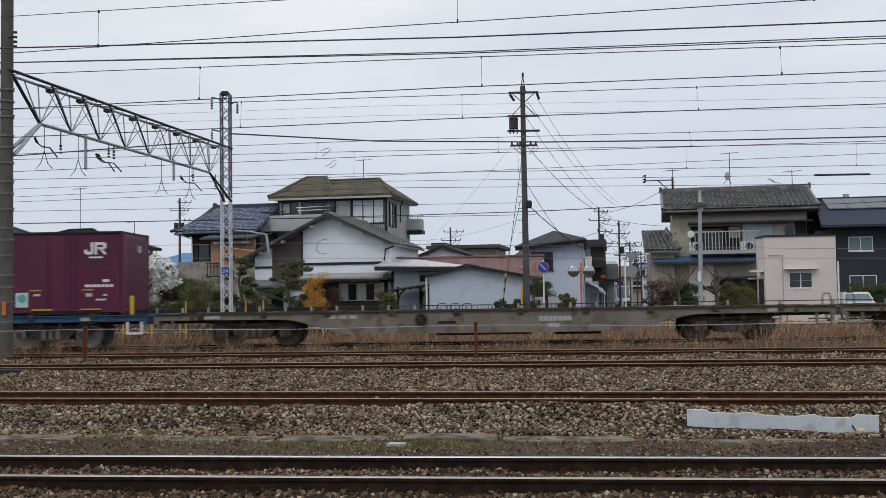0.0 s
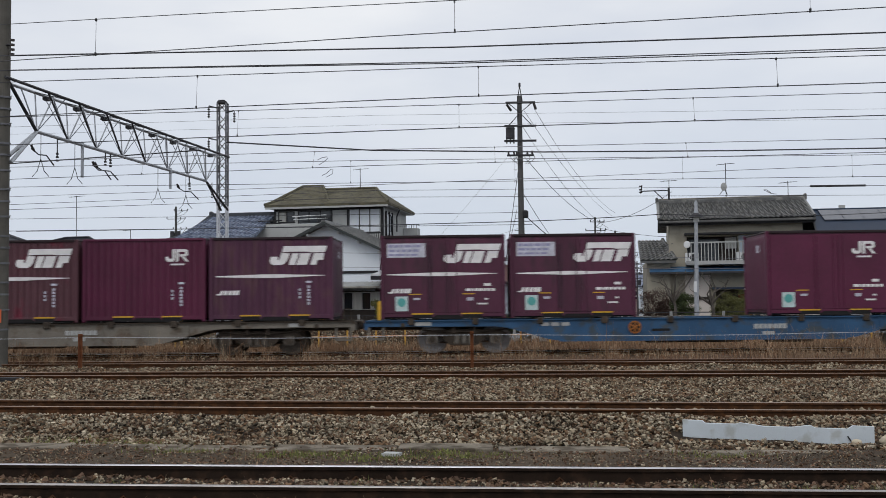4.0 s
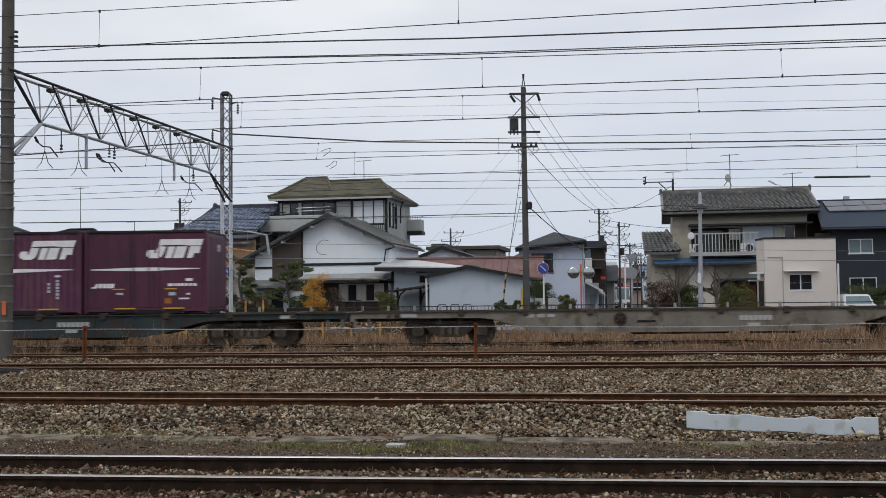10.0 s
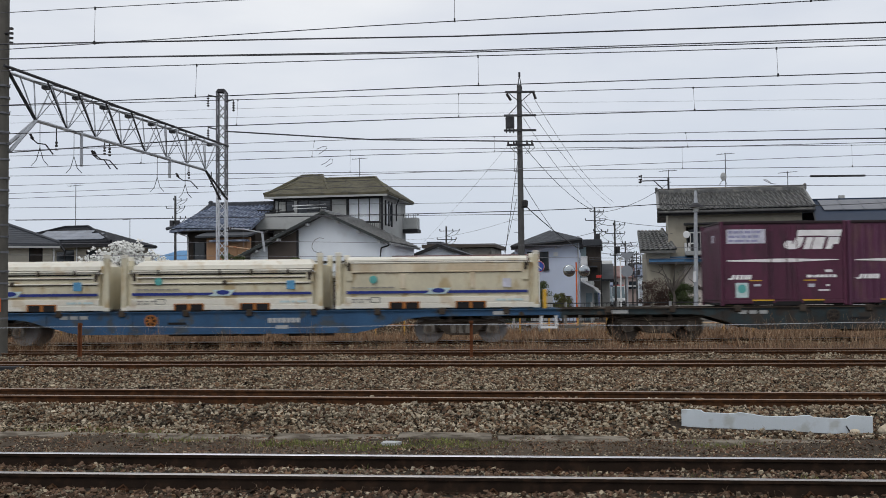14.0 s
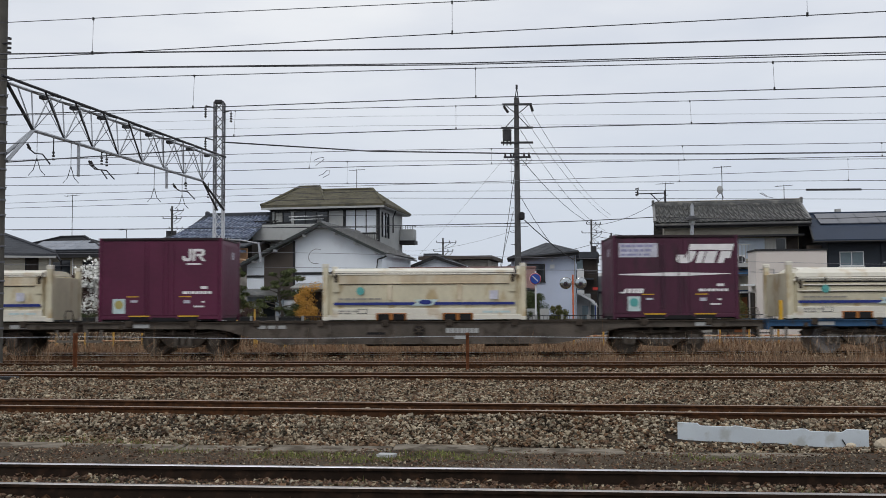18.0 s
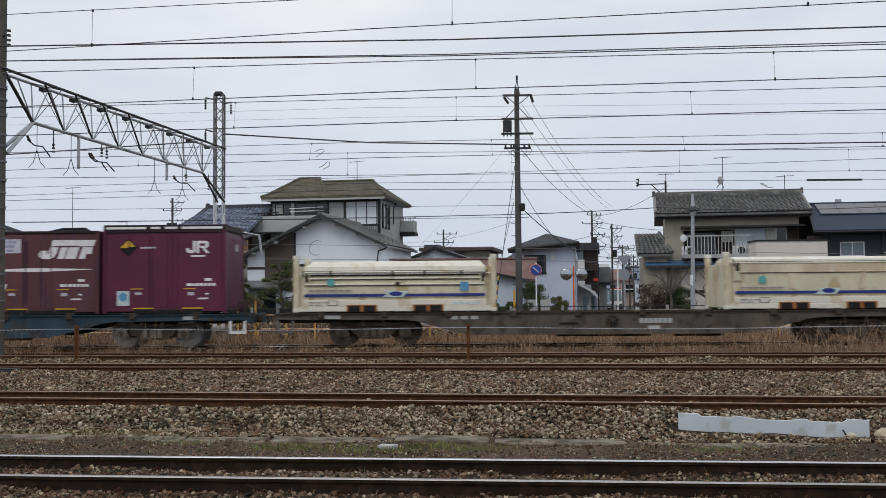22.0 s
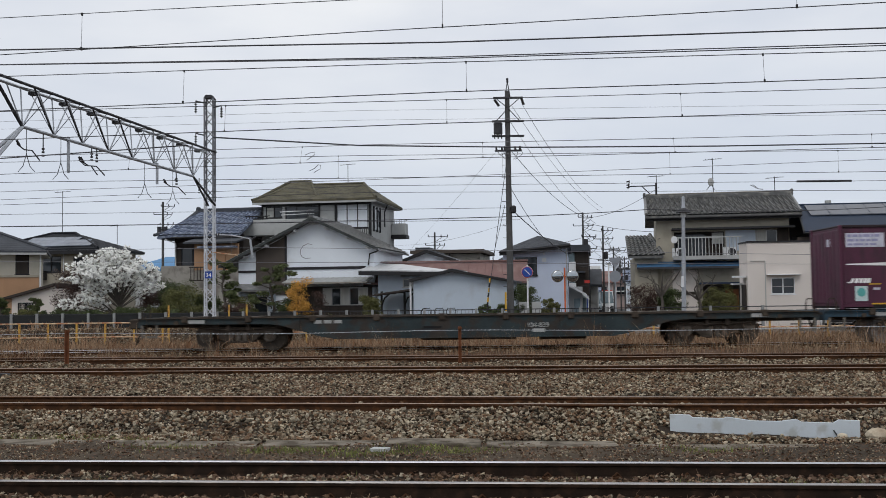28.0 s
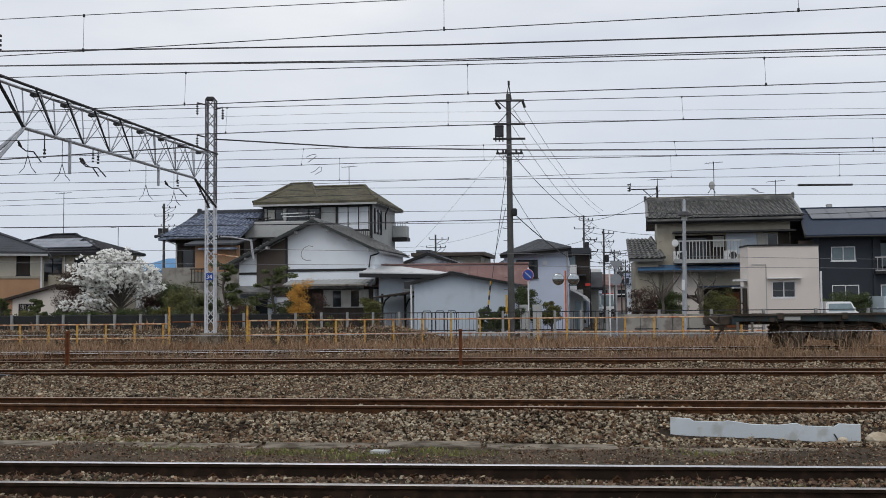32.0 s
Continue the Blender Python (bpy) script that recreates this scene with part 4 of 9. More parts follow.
        marking("diamond_yellow", [[(-1.34, 1.97), (-1.09, 1.97), (-1.09, 2.20)], [(-1.05, 2.18), (-1.05, 2.0), (-0.87, 2.0)]], face - 0.006, "mark_yellow", root, apart=True)
        marking("top_strip", [rect(-1.75, -0.55, CH + 0.03, CH + 0.10), rect(-0.40, -0.12, CH + 0.03, CH + 0.10), rect(0.02, 0.40, CH + 0.03, CH + 0.10), rect(0.52, 1.75, CH + 0.03, CH + 0.10)], f + 0.0, "white_mark", root, apart=True)
        part("raised_top", B(-hx + 0.02, hx - 0.02, -hy, hy, CH - 0.005, CH + 0.16, bevel=0.01), "maroon_dark", root)
    for x in (-0.62, 0.86):
        # the pocket's inner shade is a solid near-black block
        part("fork_pocket", B(x - 0.29, x + 0.29, f - 0.006, f + 0.05, 0.02, 0.135), "gap_dark", root)
        part("fork_pocket_rim", B(x - 0.31, x + 0.31, f - 0.008, f + 0.02, 0.138, 0.178), "mark_yellow", root, "yellow fork pocket rim")
    # recess drawn as a flat near-black shape in place of its shade
    part("lock_recess", prism(bmesh.new(), [(-0.36, 0.0), (0.60, 0.0), (0.48, 0.12), (-0.22, 0.12)], "y", f - 0.005, f + 0.03), "gap_dark", root)
    part("end_mark", B(-hx + 0.006, -hx + 0.014, -0.5, -0.1, 1.9, 2.12), "pale_label", root)
    part("end_mark", B(hx - 0.014, hx - 0.006, 0.1, 0.5, 1.9, 2.12), "pale_label", root)
    return root


def cream_container(style, label):
    """A low 20-foot bulk container with tall end posts and a pale cover."""
    root = thing("bulk_container", (0, 0, 0), label, "container", "cream bulk containers on the wagons")
    hx, hy = 3.029, 1.2
    f = -hy
    top = 1.40 if style == "panels" else 1.16
    part("body", B(-hx + 0.28, hx - 0.28, -hy + 0.05, hy - 0.05, 0.05, top, bevel=0.01), "cream", root)
    for sx in (-1, 1):
        for sy in (-1, 1):
            x, y = sx * (hx - 0.08), sy * (hy - 0.08)
            part("corner_post", B(x - 0.08, x + 0.08, y - 0.08, y + 0.08, 0.1, 1.60, bevel=0.012), "cream", root, "tall cream corner post")
            for z in (0.0, 1.58):
                part("corner_casting", B(x - 0.088, x + 0.088, y - 0.088, y + 0.088, z, z + 0.12, bevel=0.015), "cream_pale", root)
        part("end_wall", B(min(sx * (hx - 0.05), sx * (hx - 0.28)), max(sx * (hx - 0.05), sx * (hx - 0.28)), -hy + 0.12, hy - 0.12, 0.05, 1.36, bevel=0.01), "cream", root)
        x = sx * (hx - 0.40)
        part("brace_plate", B(x - 0.10, x + 0.10, f + 0.005, f + 0.06, 0.85, top), "cream", root)
        part("cover_latch", B(x - 0.04, x + 0.05, f - 0.02, f + 0.05, top - 0.26, top - 0.02, bevel=0.01), "bogie", root)
        part("latch_arm", tube(bmesh.new(), [(x, f - 0.01, top - 0.2), (x + sx * 0.1, f - 0.01, top - 0.05), (x + sx * 0.12, f + 0.02, top + 0.08)], 0.022, 5), "bogie", root)
    bm = bmesh.new()
    if style == "panels":
        lid = [(-1.12, top + 0.02), (-1.12, top + 0.08), (-0.7, top + 0.17), (0.7, top + 0.17), (1.12, top + 0.08), (1.12, top + 0.02)]
        prism(bm, lid, "x", -hx + 0.34, hx - 0.34)
    else:
        prism(bm, [(-1.02, 1.24), (-1.0, 1.36), (-0.85, 1.46), (-0.4, 1.54), (0.4, 1.54), (0.85, 1.46), (1.0, 1.36), (1.02, 1.24)], "x", -hx + 0.32, hx - 0.32)
        for v in bm.verts:
            if v.co.z > 1.4:
                v.co.x *= 0.94
    part("cover", bm, "cream_pale", root, "pale domed cover")
    part("cover_seam", B(-hx + 0.33, hx - 0.33, f + 0.07, f + 0.12, top + 0.002, top + 0.018), "gap_dark", root)
    part("rim", B(-hx + 0.2, hx - 0.2, f + 0.0, f + 0.08, top - 0.045, top, bevel=0.01), "cream_pale", root)
    part("bottom_rail", B(-hx + 0.16, hx - 0.16, f + 0.0, f + 0.07, 0.02, 0.17, bevel=0.01), "cream_pale", root)
    part("skirt", B(-hx + 0.3, hx - 0.3, f + 0.012, f + 0.06, 0.172, 0.36, bevel=0.008), "cream_pale", root)
    for x in (-0.98, 1.0):
        part("fork_pocket", B(x - 0.44, x + 0.44, f - 0.01, f + 0.03, 0.005, 0.19), "gap_dark", root)
        for dx, w in ((-0.43, 0.025), (0.0, 0.05), (0.43, 0.025)):
            part("fork_pocket_tongue", B(x + dx - w, x + dx + w, f - 0.016, f - 0.008, 0.01, 0.19), "orange_rust", root, "rusty orange pocket tongue")
        part("fork_pocket_rim", B(x - 0.46, x + 0.46, f - 0.012, f + 0.02, 0.192, 0.215), "orange_rust", root)
    if style == "panels":
        part("upper_panel", B(-2.6, 2.6, f + 0.02, f + 0.055, 1.13, top - 0.05, bevel=0.006), "cream_tan", root, "sun-tanned upper side panel")
        part("waist_rail", B(-2.66, 2.66, f + 0.004, f + 0.06, 1.085, 1.13, bevel=0.01), "cream_tan", root)
        part("panel_seam", B(-2.6, 2.6, f + 0.03, f + 0.052, 1.07, 1.084), "bogie", root)
        for x in (-1.02, 1.06):
            part("rib", B(x - 0.075, x + 0.075, f + 0.012, f + 0.06, 0.6, 1.07, bevel=0.01), "cream_tan", root)
    else:
        for z in (0.80, 0.98):
            part("waist_rail", B(-2.7, 2.7, f + 0.0, f + 0.06, z, z + 0.045, bevel=0.012), "cream_pale", root)
            # thin dark strip painted in as the shade under each rail
            part("rail_gap", B(-2.65, 2.65, f + 0.02, f + 0.052, z - 0.022, z - 0.002), "bogie", root)
        part("pipe", tube(bmesh.new(), [(-2.7, f - 0.015, 1.19), (2.7, f - 0.015, 1.19)], 0.03), "cream_pale", root)
        # near-black strip for the shade below the rim
        part("rim_gap", B(-2.65, 2.65, f + 0.02, f + 0.052, 1.075, 1.11), "gap_dark", root)
        for x in (-1.9, -0.05, 0.9, 2.0):
            part("pipe_clip", B(x - 0.03, x + 0.03, f - 0.05, f + 0.03, 1.06, 1.23, bevel=0.01), "bogie", root)
        part("rail_clip", B(0.02, 0.16, f - 0.02, f + 0.03, 0.78, 0.90, bevel=0.015), "bogie", root)
    marking("stripe", [rect(-hx + 0.33, -0.26, 0.46, 0.54), rect(0.30, hx - 0.33, 0.46, 0.54)], f + 0.006, "blue_stripe", root, "blue waist stripe", apart=True)
    marking("badge", [[(-0.40, 0.44), (0.24, 0.44), (0.42, 0.62), (-0.30, 0.62), (-0.20, 0.53)]], f + 0.002, "sticker_pale", root)
    marking("badge_ring", [[(0.04 + 0.2 * math.cos(a), 0.54 + 0.07 * math.sin(a)) for a in [i * math.pi / 6 for i in range(12)]]], f - 0.005, "blue_stripe", root)
    marking("round_mark", [[(-1.9 + 0.12 * math.cos(a), 0.88 + 0.12 * math.sin(a)) for a in [i * math.pi / 6 for i in range(12)]]], f - 0.002, "sticker_teal", root)
    marking("placard", [rect(1.95, 2.2, 0.62, 0.88)], f + 0.0, "sticker_blue" if style != "panels" else "pale_label", root)
    marking("lettering", bars(-2.55, 0.62, (0.14, 0.2, 0.12, 0.3, 0.16, 0.2), 0.045, 0.03) + bars(-2.55, 0.27, (0.2, 0.1, 0.2), 0.03, 0.05) + bars(-2.55, 0.2, (0.12, 0.2), 0.03, 0.05), f + 0.006, "wall_grey", root, apart=True)
    marking("plate_outline", [rect(-2.0, -1.7, 0.2, 0.215), rect(-2.0, -1.7, 0.335, 0.35), rect(-2.0, -1.985, 0.215, 0.335), rect(-1.715, -1.7, 0.215, 0.335)], f + 0.008, "steel_dark", root, apart=True)
    marking("lettering", bars(1.75, 0.22, (0.3, 0.12, 0.3), 0.06, 0.04), f + 0.008, "sticker_pale", root, apart=True)
    return root


def wheelset(parent, x, material="wheel"):
    bm = bmesh.new()
    for y in (-0.55, 0.55):
        disc(bm, (0, y, 0), 0.43, "y", 0.12, 24)
        disc(bm, (0, y * 1.13, 0), 0.17, "y", 0.06, 16)
        disc(bm, (0, y * 0.87, 0), 0.455, "y", 0.03, 24)
    disc(bm, (0, 0, 0), 0.08, "y", 1.7, 10)
    ob = part("wheelset", bm, material, parent)
    ob.matrix_basis = pose(x, 0, 0.43)
    return ob


def figures(text, size):
    """A flat mesh of painted figures, centred, facing +z."""
    fc = bpy.data.curves.new("figures", "FONT")
    fc.body, fc.size, fc.align_x, fc.extrude = text, size, "CENTER", 0.002
    tmp = bpy.data.objects.new("figures", fc)
    scene.collection.objects.link(tmp)
    bpy.context.view_layer.update()
    me = bpy.data.meshes.new_from_object(tmp)
    bpy.data.objects.remove(tmp)
    me.materials.clear()
    return me


def wagon(paint, label, tail=False):
    """A container flat wagon 20.4 m over couplers, on two bogies, with a deep-bellied side sill."""
    root = thing("flat_wagon", (0, 0, 0), label, "wagon", "wagons of the freight train")
    hl, o, bx = 10.1, 0.1, 7.14  # half length, offset of the frame under the load, bogie centre
    for sy in (-1, 1):
        y0, y1 = sorted((sy * 1.12, sy * 1.24))
        bm = bmesh.new()
        prism(bm, [(o - hl, 0.985), (o - hl, 0.82), (-6.1, 0.80), (-5.75, 0.76), (-4.5, 0.40), (-4.2, 0.36), (4.2, 0.36), (4.5, 0.40), (5.85, 0.76), (6.2, 0.80), (o + hl, 0.82), (o + hl, 0.985)], "y", y0, y1)
        part("side_sill", bm, paint, root, "deep-bellied side beam")
        part("sill_flange", B(o - hl, o + hl, min(sy * 1.11, sy * 1.30), max(sy * 1.11, sy * 1.30), 0.98, 1.008), paint if paint in ("wagon_blue", "wagon_slate") else "bogie", root)
        part("lower_flange", B(-4.2, 4.2, min(sy * 1.11, sy * 1.29), max(sy * 1.11, sy * 1.29), 0.335, 0.362), paint, root)
    part("deck", B(o - hl, o + hl, -1.1, 1.1, 0.88, 0.95), "bogie", root)
    part("centre_sill", B(o - hl + 0.1, o + hl - 0.1, -0.3, 0.3, 0.70, 0.88), "bogie", root)
    for x in (o - hl + 0.06, o + hl - 0.06):
        part("end_beam", B(x - 0.06, x + 0.06, -1.24, 1.24, 0.72, 1.0, bevel=0.01), paint, root)
    for x in (-7.65, -3.83, 0.0, 3.83, 7.65):
        for dx in (-0.95, 0.95):
            part("cross_member", B(x + dx - 0.14, x + dx + 0.14, -1.26, 1.26, 0.965, 1.02, bevel=0.01), "bogie", root)
            part("twist_lock", B(x + dx - 0.09, x + dx + 0.09, -1.31, -1.18, 0.86, 1.06, bevel=0.02), "bogie", root)
    for x in (-5.2, -2.6, 2.6, 5.2):
        part("sill_stiffener", B(x - 0.03, x + 0.03, -1.275, -1.235, 0.60 if abs(x) > 4 else 0.40, 0.95), paint, root)
    nx = 0.85 if paint == "wagon_brown" else 1.5
    if tail:
        me = figures("104-839", 0.20)
        me.transform(pose(1.9, -1.252, 0.62, 90, 0, 0))
        part("running_number", me, "wall_greyl", root, "pale painted running number")
    else:
        for k in range(7):
            part("figure", B(nx + k * 0.14, nx + 0.115 + k * 0.14, -1.252, -1.242, 0.66, 0.80), "wall_greyl", root)
    part("number_panel", B(nx + 0.25, nx + 0.6, -1.252, -1.242, 0.48, 0.58), "wall_greyl", root)
    for k in range(3):
        part("notice_mark", B(-4.75 + k * 0.3, -4.52 + k * 0.3, -1.256, -1.242, 0.80, 0.90), "wall_greyl", root)
    part("slot", B(-1.5, -0.95, -1.252, -1.242, 0.62, 0.69), "gap_dark", root)
    part("brake_gear", B(-1.6, 1.3, -0.9, -0.5, 0.26, 0.5, bevel=0.05), "bogie", root)
    part("air_tank", tube(bmesh.new(), [(2.0, -0.6, 0.42), (3.4, -0.6, 0.42)], 0.19, 10), "bogie", root)
    wheels, light = ("wheel_pale", "bogie_pale") if paint in ("wagon_blue", "wagon_slate") else ("bogie_mid", "bogie_mid")
    for sx in (-1, 1):
        c = sx * bx + o
        bogie = part("bogie", B(c - 0.3, c + 0.3, -1.0, 1.0, 0.46, 0.72, bevel=0.04), "bogie", root)
        for sy in (-1, 1):
            y0, y1 = sorted((sy * 0.88, sy * 1.0))
            bm = bmesh.new()
            prism(bm, [(c - 1.30, 0.60), (c - 1.24, 0.52), (c - 0.72, 0.52), (c - 0.42, 0.26), (c + 0.42, 0.26), (c + 0.72, 0.52), (c + 1.24, 0.52), (c + 1.30, 0.60),
                       (c + 1.1, 0.68), (c + 0.45, 0.72), (c - 0.45, 0.72), (c - 1.1, 0.68)], "y", y0, y1)
            part("bogie_side_frame", bm, "bogie", bogie)
            part("spring_plank", B(c - 0.36, c + 0.36, min(sy * 1.0, sy * 1.1), max(sy * 1.0, sy * 1.1), 0.24, 0.30, bevel=0.015), "bogie", bogie)
            for dx in (-0.95, 0.95):
                box_part = part("axle_box", prism(bmesh.new(), [(c + dx - 0.17, 0.36), (c + dx - 0.10, 0.29), (c + dx + 0.10, 0.29), (c + dx + 0.17, 0.36), (c + dx + 0.15, 0.58), (c + dx - 0.15, 0.58)], "y", *sorted((sy * 0.98, sy * 1.09))), light, bogie)
                cover = part("axle_cover", disc(bmesh.new(), (c + dx, sy * 1.10, 0.43), 0.10, "y", 0.05, 12), "bogie", None)
                cover.parent = box_part
                part("brake_shoe", B(c + dx * 0.45 - 0.05, c + dx * 0.45 + 0.05, min(sy * 0.5, sy * 0.62), max(sy * 0.5, sy * 0.62), 0.25, 0.6, bevel=0.02), "bogie_pale", bogie)
                part("side_bearer", B(c + dx * 0.32 - 0.06, c + dx * 0.32 + 0.06, min(sy * 0.98, sy * 1.12), max(sy * 0.98, sy * 1.12), 0.60, 0.84, bevel=0.02), "bogie", bogie)
            for dx in (-0.21, 0.0, 0.21):
                part("spring", tube(bmesh.new(), [(c + dx, sy * 1.05, 0.30), (c + dx, sy * 1.05, 0.56)], 0.08, 8), light, bogie)
            part("brake_pipe", tube(bmesh.new(), [(c - 1.5, sy * 1.0, 0.74), (c - 0.5, sy * 1.06, 0.64), (c + 0.6, sy * 1.06, 0.66), (c + 1.5, sy * 1.0, 0.74)], 0.02, 5), "bogie", bogie)
            part("brake_rod", tube(bmesh.new(), [(c - 0.75, sy * 0.7, 0.33), (c + 0.75, sy * 0.7, 0.35)], 0.025, 5), "bogie", bogie)
        for dx in (-0.95, 0.95):
            wheelset(bogie, c + dx, wheels)
        e = o + sx * hl
        part("coupler", B(min(e, e + sx * 0.12), max(e, e + sx * 0.12), -0.13, 0.13, 0.74, 0.96, bevel=0.03), "bogie", root)
        part("brake_hose", tube(bmesh.new(), [(e, -0.35, 0.76), (e + sx * 0.08, -0.38, 0.5), (e + sx * 0.1, -0.3, 0.56)], 0.03), "bogie", root)
        x = e - sx * 0.10
        bm = bmesh.new()
        for x0, x1, z0, z1 in ((x - sx * 0.50, x - sx * 0.43, 0.42, 0.80), (x - sx * 0.07, x, 0.42, 0.80), (x - sx * 0.43, x - sx * 0.07, 0.42, 0.49)):
            box(bm, min(x0, x1), max(x0, x1), -1.275, -1.245, z0, z1)
        part("shunter_step", bm, "trim_white" if paint in ("wagon_blue", "wagon_slate") and sx > 0 else "bogie_pale", root, "pale foot step")
        part("end_tag", B(e - sx * 1.75 - 0.24, e - sx * 1.75 + 0.24, -1.256, -1.242, 0.84, 0.95), "wall_greyl", root)
        part("lashing_ring", disc(bmesh.new(), (e - sx * 1.15, -1.26, 0.86), 0.07, "y", 0.03, 10), "bogie", root)
        if paint == "wagon_blue":
            part("end_post", B(e - sx * 0.45 - 0.055, e - sx * 0.45 + 0.055, -1.22, -1.14, 1.0, 1.58, bevel=0.02), "mark_yellow", root, "yellow grab post")
        else:
            part("hand_rail", tube(bmesh.new(), [(e - sx * 0.12, -1.2, 1.0), (e - sx * 0.12, -1.2, 1.25), (e - sx * 0.16, -1.2, 1.36), (e - sx * 0.32, -1.2, 1.36), (e - sx * 0.36, -1.2, 1.25), (e - sx * 0.36, -1.2, 1.0)], 0.02), "bogie", root)
    if not tail:
        wx, bright = (0.05 if paint == "wagon_brown" else -2.0), ("orange_rust" if paint in ("wagon_blue", "wagon_slate") else "bogie")
        bw = part("brake_wheel", disc(bmesh.new(), (wx, -1.29, 0.74), 0.19, "y", 0.03, 18), bright, root)
        part("brake_hub", disc(bmesh.new(), (wx, -1.31, 0.74), 0.145, "y", 0.02, 16), "gap_dark", bw)
        for a in (0.5, 1.55, 2.6):
            part("brake_spoke", tube(bmesh.new(), [(wx - 0.15 * math.cos(a), -1.325, 0.74 - 0.15 * math.sin(a)), (wx + 0.15 * math.cos(a), -1.325, 0.74 + 0.15 * math.sin(a))], 0.022, 5), bright, bw)
    if tail:
        e = o - hl
        part("coupler", B(e - 0.55, e - 0.12, -0.16, 0.16, 0.66, 0.98, bevel=0.05), "bogie", root, "large grimy knuckle coupler")
        part("coupler_lever", tube(bmesh.new(), [(e - 0.05, -1.0, 0.8), (e - 0.3, -0.6, 0.72), (e - 0.42, -0.1, 0.9)], 0.025, 5), "bogie_pale", root)
        part("brake_hose", tube(bmesh.new(), [(e - 0.02, -0.42, 0.78), (e - 0.2, -0.45, 0.45), (e - 0.3, -0.42, 0.2), (e - 0.22, -0.4, 0.34)], 0.035, 6), "bogie", root)
        part("jumper_box", B(e - 0.3, e - 0.02, -1.1, -0.8, 0.7, 0.98, bevel=0.03), "bogie", root)
    return root


TRAIN = []  # (thing, place along the train)
DECK = 1.035
PAINTS = {"wagon_grey": "weathered grey steel container flat wagon on two dark bogies",
          "wagon_blue": "blue steel container flat wagon on two bogies",
          "wagon_brown": "brown-grimed container flat wagon on two dark bogies",
          "wagon_slate": "dull blue container flat wagon, grimy",
          "wagon_green": "dark teal steel container flat wagon, grimy"}
wagon_models = {p: wagon(p, lab) for p, lab in PAINTS.items()}
wagon_used = set()


def set_wagon(paint, c, label="", tail=False):
    if tail:
        ob = wagon(paint, label, True)
    elif paint in wagon_used:
        ob = copy_thing(wagon_models[paint], pose(0, 0, 0))
    else:
        ob = wagon_models[paint]
        wagon_used.add(paint)
    tagged(ob, label)
    TRAIN.append((ob, c, 0.0))


for paint, c, note in (("wagon_grey", 20.9, "empty weathered grey container flat wagon on dark bogies"), ("wagon_grey", 0.5, "empty weathered grey container flat wagon on dark bogies"),
                       ("wagon_blue", -19.93, "blue container flat wagon with four maroon containers"), ("wagon_grey", -40.4, "grey container flat wagon fully loaded with maroon containers"),
                       ("wagon_grey", -60.8, "empty weathered grey container flat wagon on dark bogies"), ("wagon_green", -81.1, "dark teal container flat wagon with three maroon containers"),
                       ("wagon_blue", -101.3, "blue container flat wagon with three cream containers"), ("wagon_brown", -121.6, "grey container flat wagon with two maroon and one cream container"),
                       ("wagon_brown", -142.0, "grey container flat wagon with two cream containers"), ("wagon_slate", -162.93, "dull blue container flat wagon with four maroon containers")):
    set_wagon(paint, c, note)
set_wagon("wagon_green", -183.3, "empty dark teal last wagon with a bare coupler", True)

box_models = {}
BOX_LABELS = {"emblem_doors": "maroon steel container with doors, slanted white emblem and white stripe", "emblem_ribs": "purplish ribbed maroon container with slanted white emblem",
              "square_doors": "plain maroon steel container with small white emblem", "square_ribs": "ribbed maroon container with small white emblem",
              "tall_diamond": "taller maroon container with a yellow diamond sign", "rails": "low cream bulk container with blue stripe and domed cover", "panels": "stained cream bulk container with ribbed panels and blue stripe"}


def set_box(style, paint, c, sticker="sticker_teal"):
    key = (style, paint, sticker)
    if key in box_models:
        ob = copy_thing(box_models[key], pose(0, 0, 0))
    else:
        ob = cream_container(style, BOX_LABELS[style]) if style in ("rails", "panels") else container(style, paint, BOX_LABELS[style], sticker)
        box_models[key] = ob
    TRAIN.append((ob, c, DECK))


for style, paint, c, *sticker in (
        ("emblem_doors", "maroon", -27.58), ("emblem_doors", "maroon", -23.72), ("square_doors", "maroon_red", -16.15), ("square_doors", "maroon_red", -12.28),
        ("emblem_doors", "maroon", -48.03, "sticker_yellow"), ("emblem_ribs", "maroon_purple", -44.22), ("emblem_ribs", "maroon_worn", -40.40), ("square_ribs", "maroon_red", -36.55), ("emblem_ribs", "maroon_purple", -32.72),
        ("emblem_doors", "maroon", -84.50), ("emblem_ribs", "maroon_purple", -80.75), ("emblem_doors", "maroon", -76.95, ""),
        ("rails", "cream", -107.63), ("rails", "cream", -101.2), ("panels", "cream", -94.75),
        ("emblem_doors", "maroon", -113.94), ("panels", "cream", -121.4), ("square_doors", "maroon_red", -129.3, "sticker_yellow"),
        ("panels", "cream", -135.6), ("rails", "cream", -148.4),
        ("tall_diamond", "maroon_red", -155.3, "sticker_blue"), ("emblem_doors", "maroon_brown", -159.12, "sticker_yellow"), ("emblem_doors", "maroon", -166.73, "sticker_blue"), ("emblem_doors", "maroon", -170.58)):
    set_box(style, paint, c, *sticker)


# ---- houses beyond the line, all set to the street's direction ----
TURN = -9.0


def hpart(name, bm, material, parent, label=""):
    """A part in its thing's own space."""
    ob = part(name, bm, material, None, label)
    ob.parent = parent
    return ob


def house(name, x, y, label, category="house", turn=TURN, group=""):
    root = thing(name, (x, y, -0.2, 0, 0, turn), label, category, group)
    return root


def wall(parent, x0, x1, z0, z1, y, holes=(), material="wall_white", t=0.18, name="wall", label=""):
    return hpart(name, holed(bmesh.new(), x0, x1, z0, z1, y, y + t, list(holes)), material, parent, label)


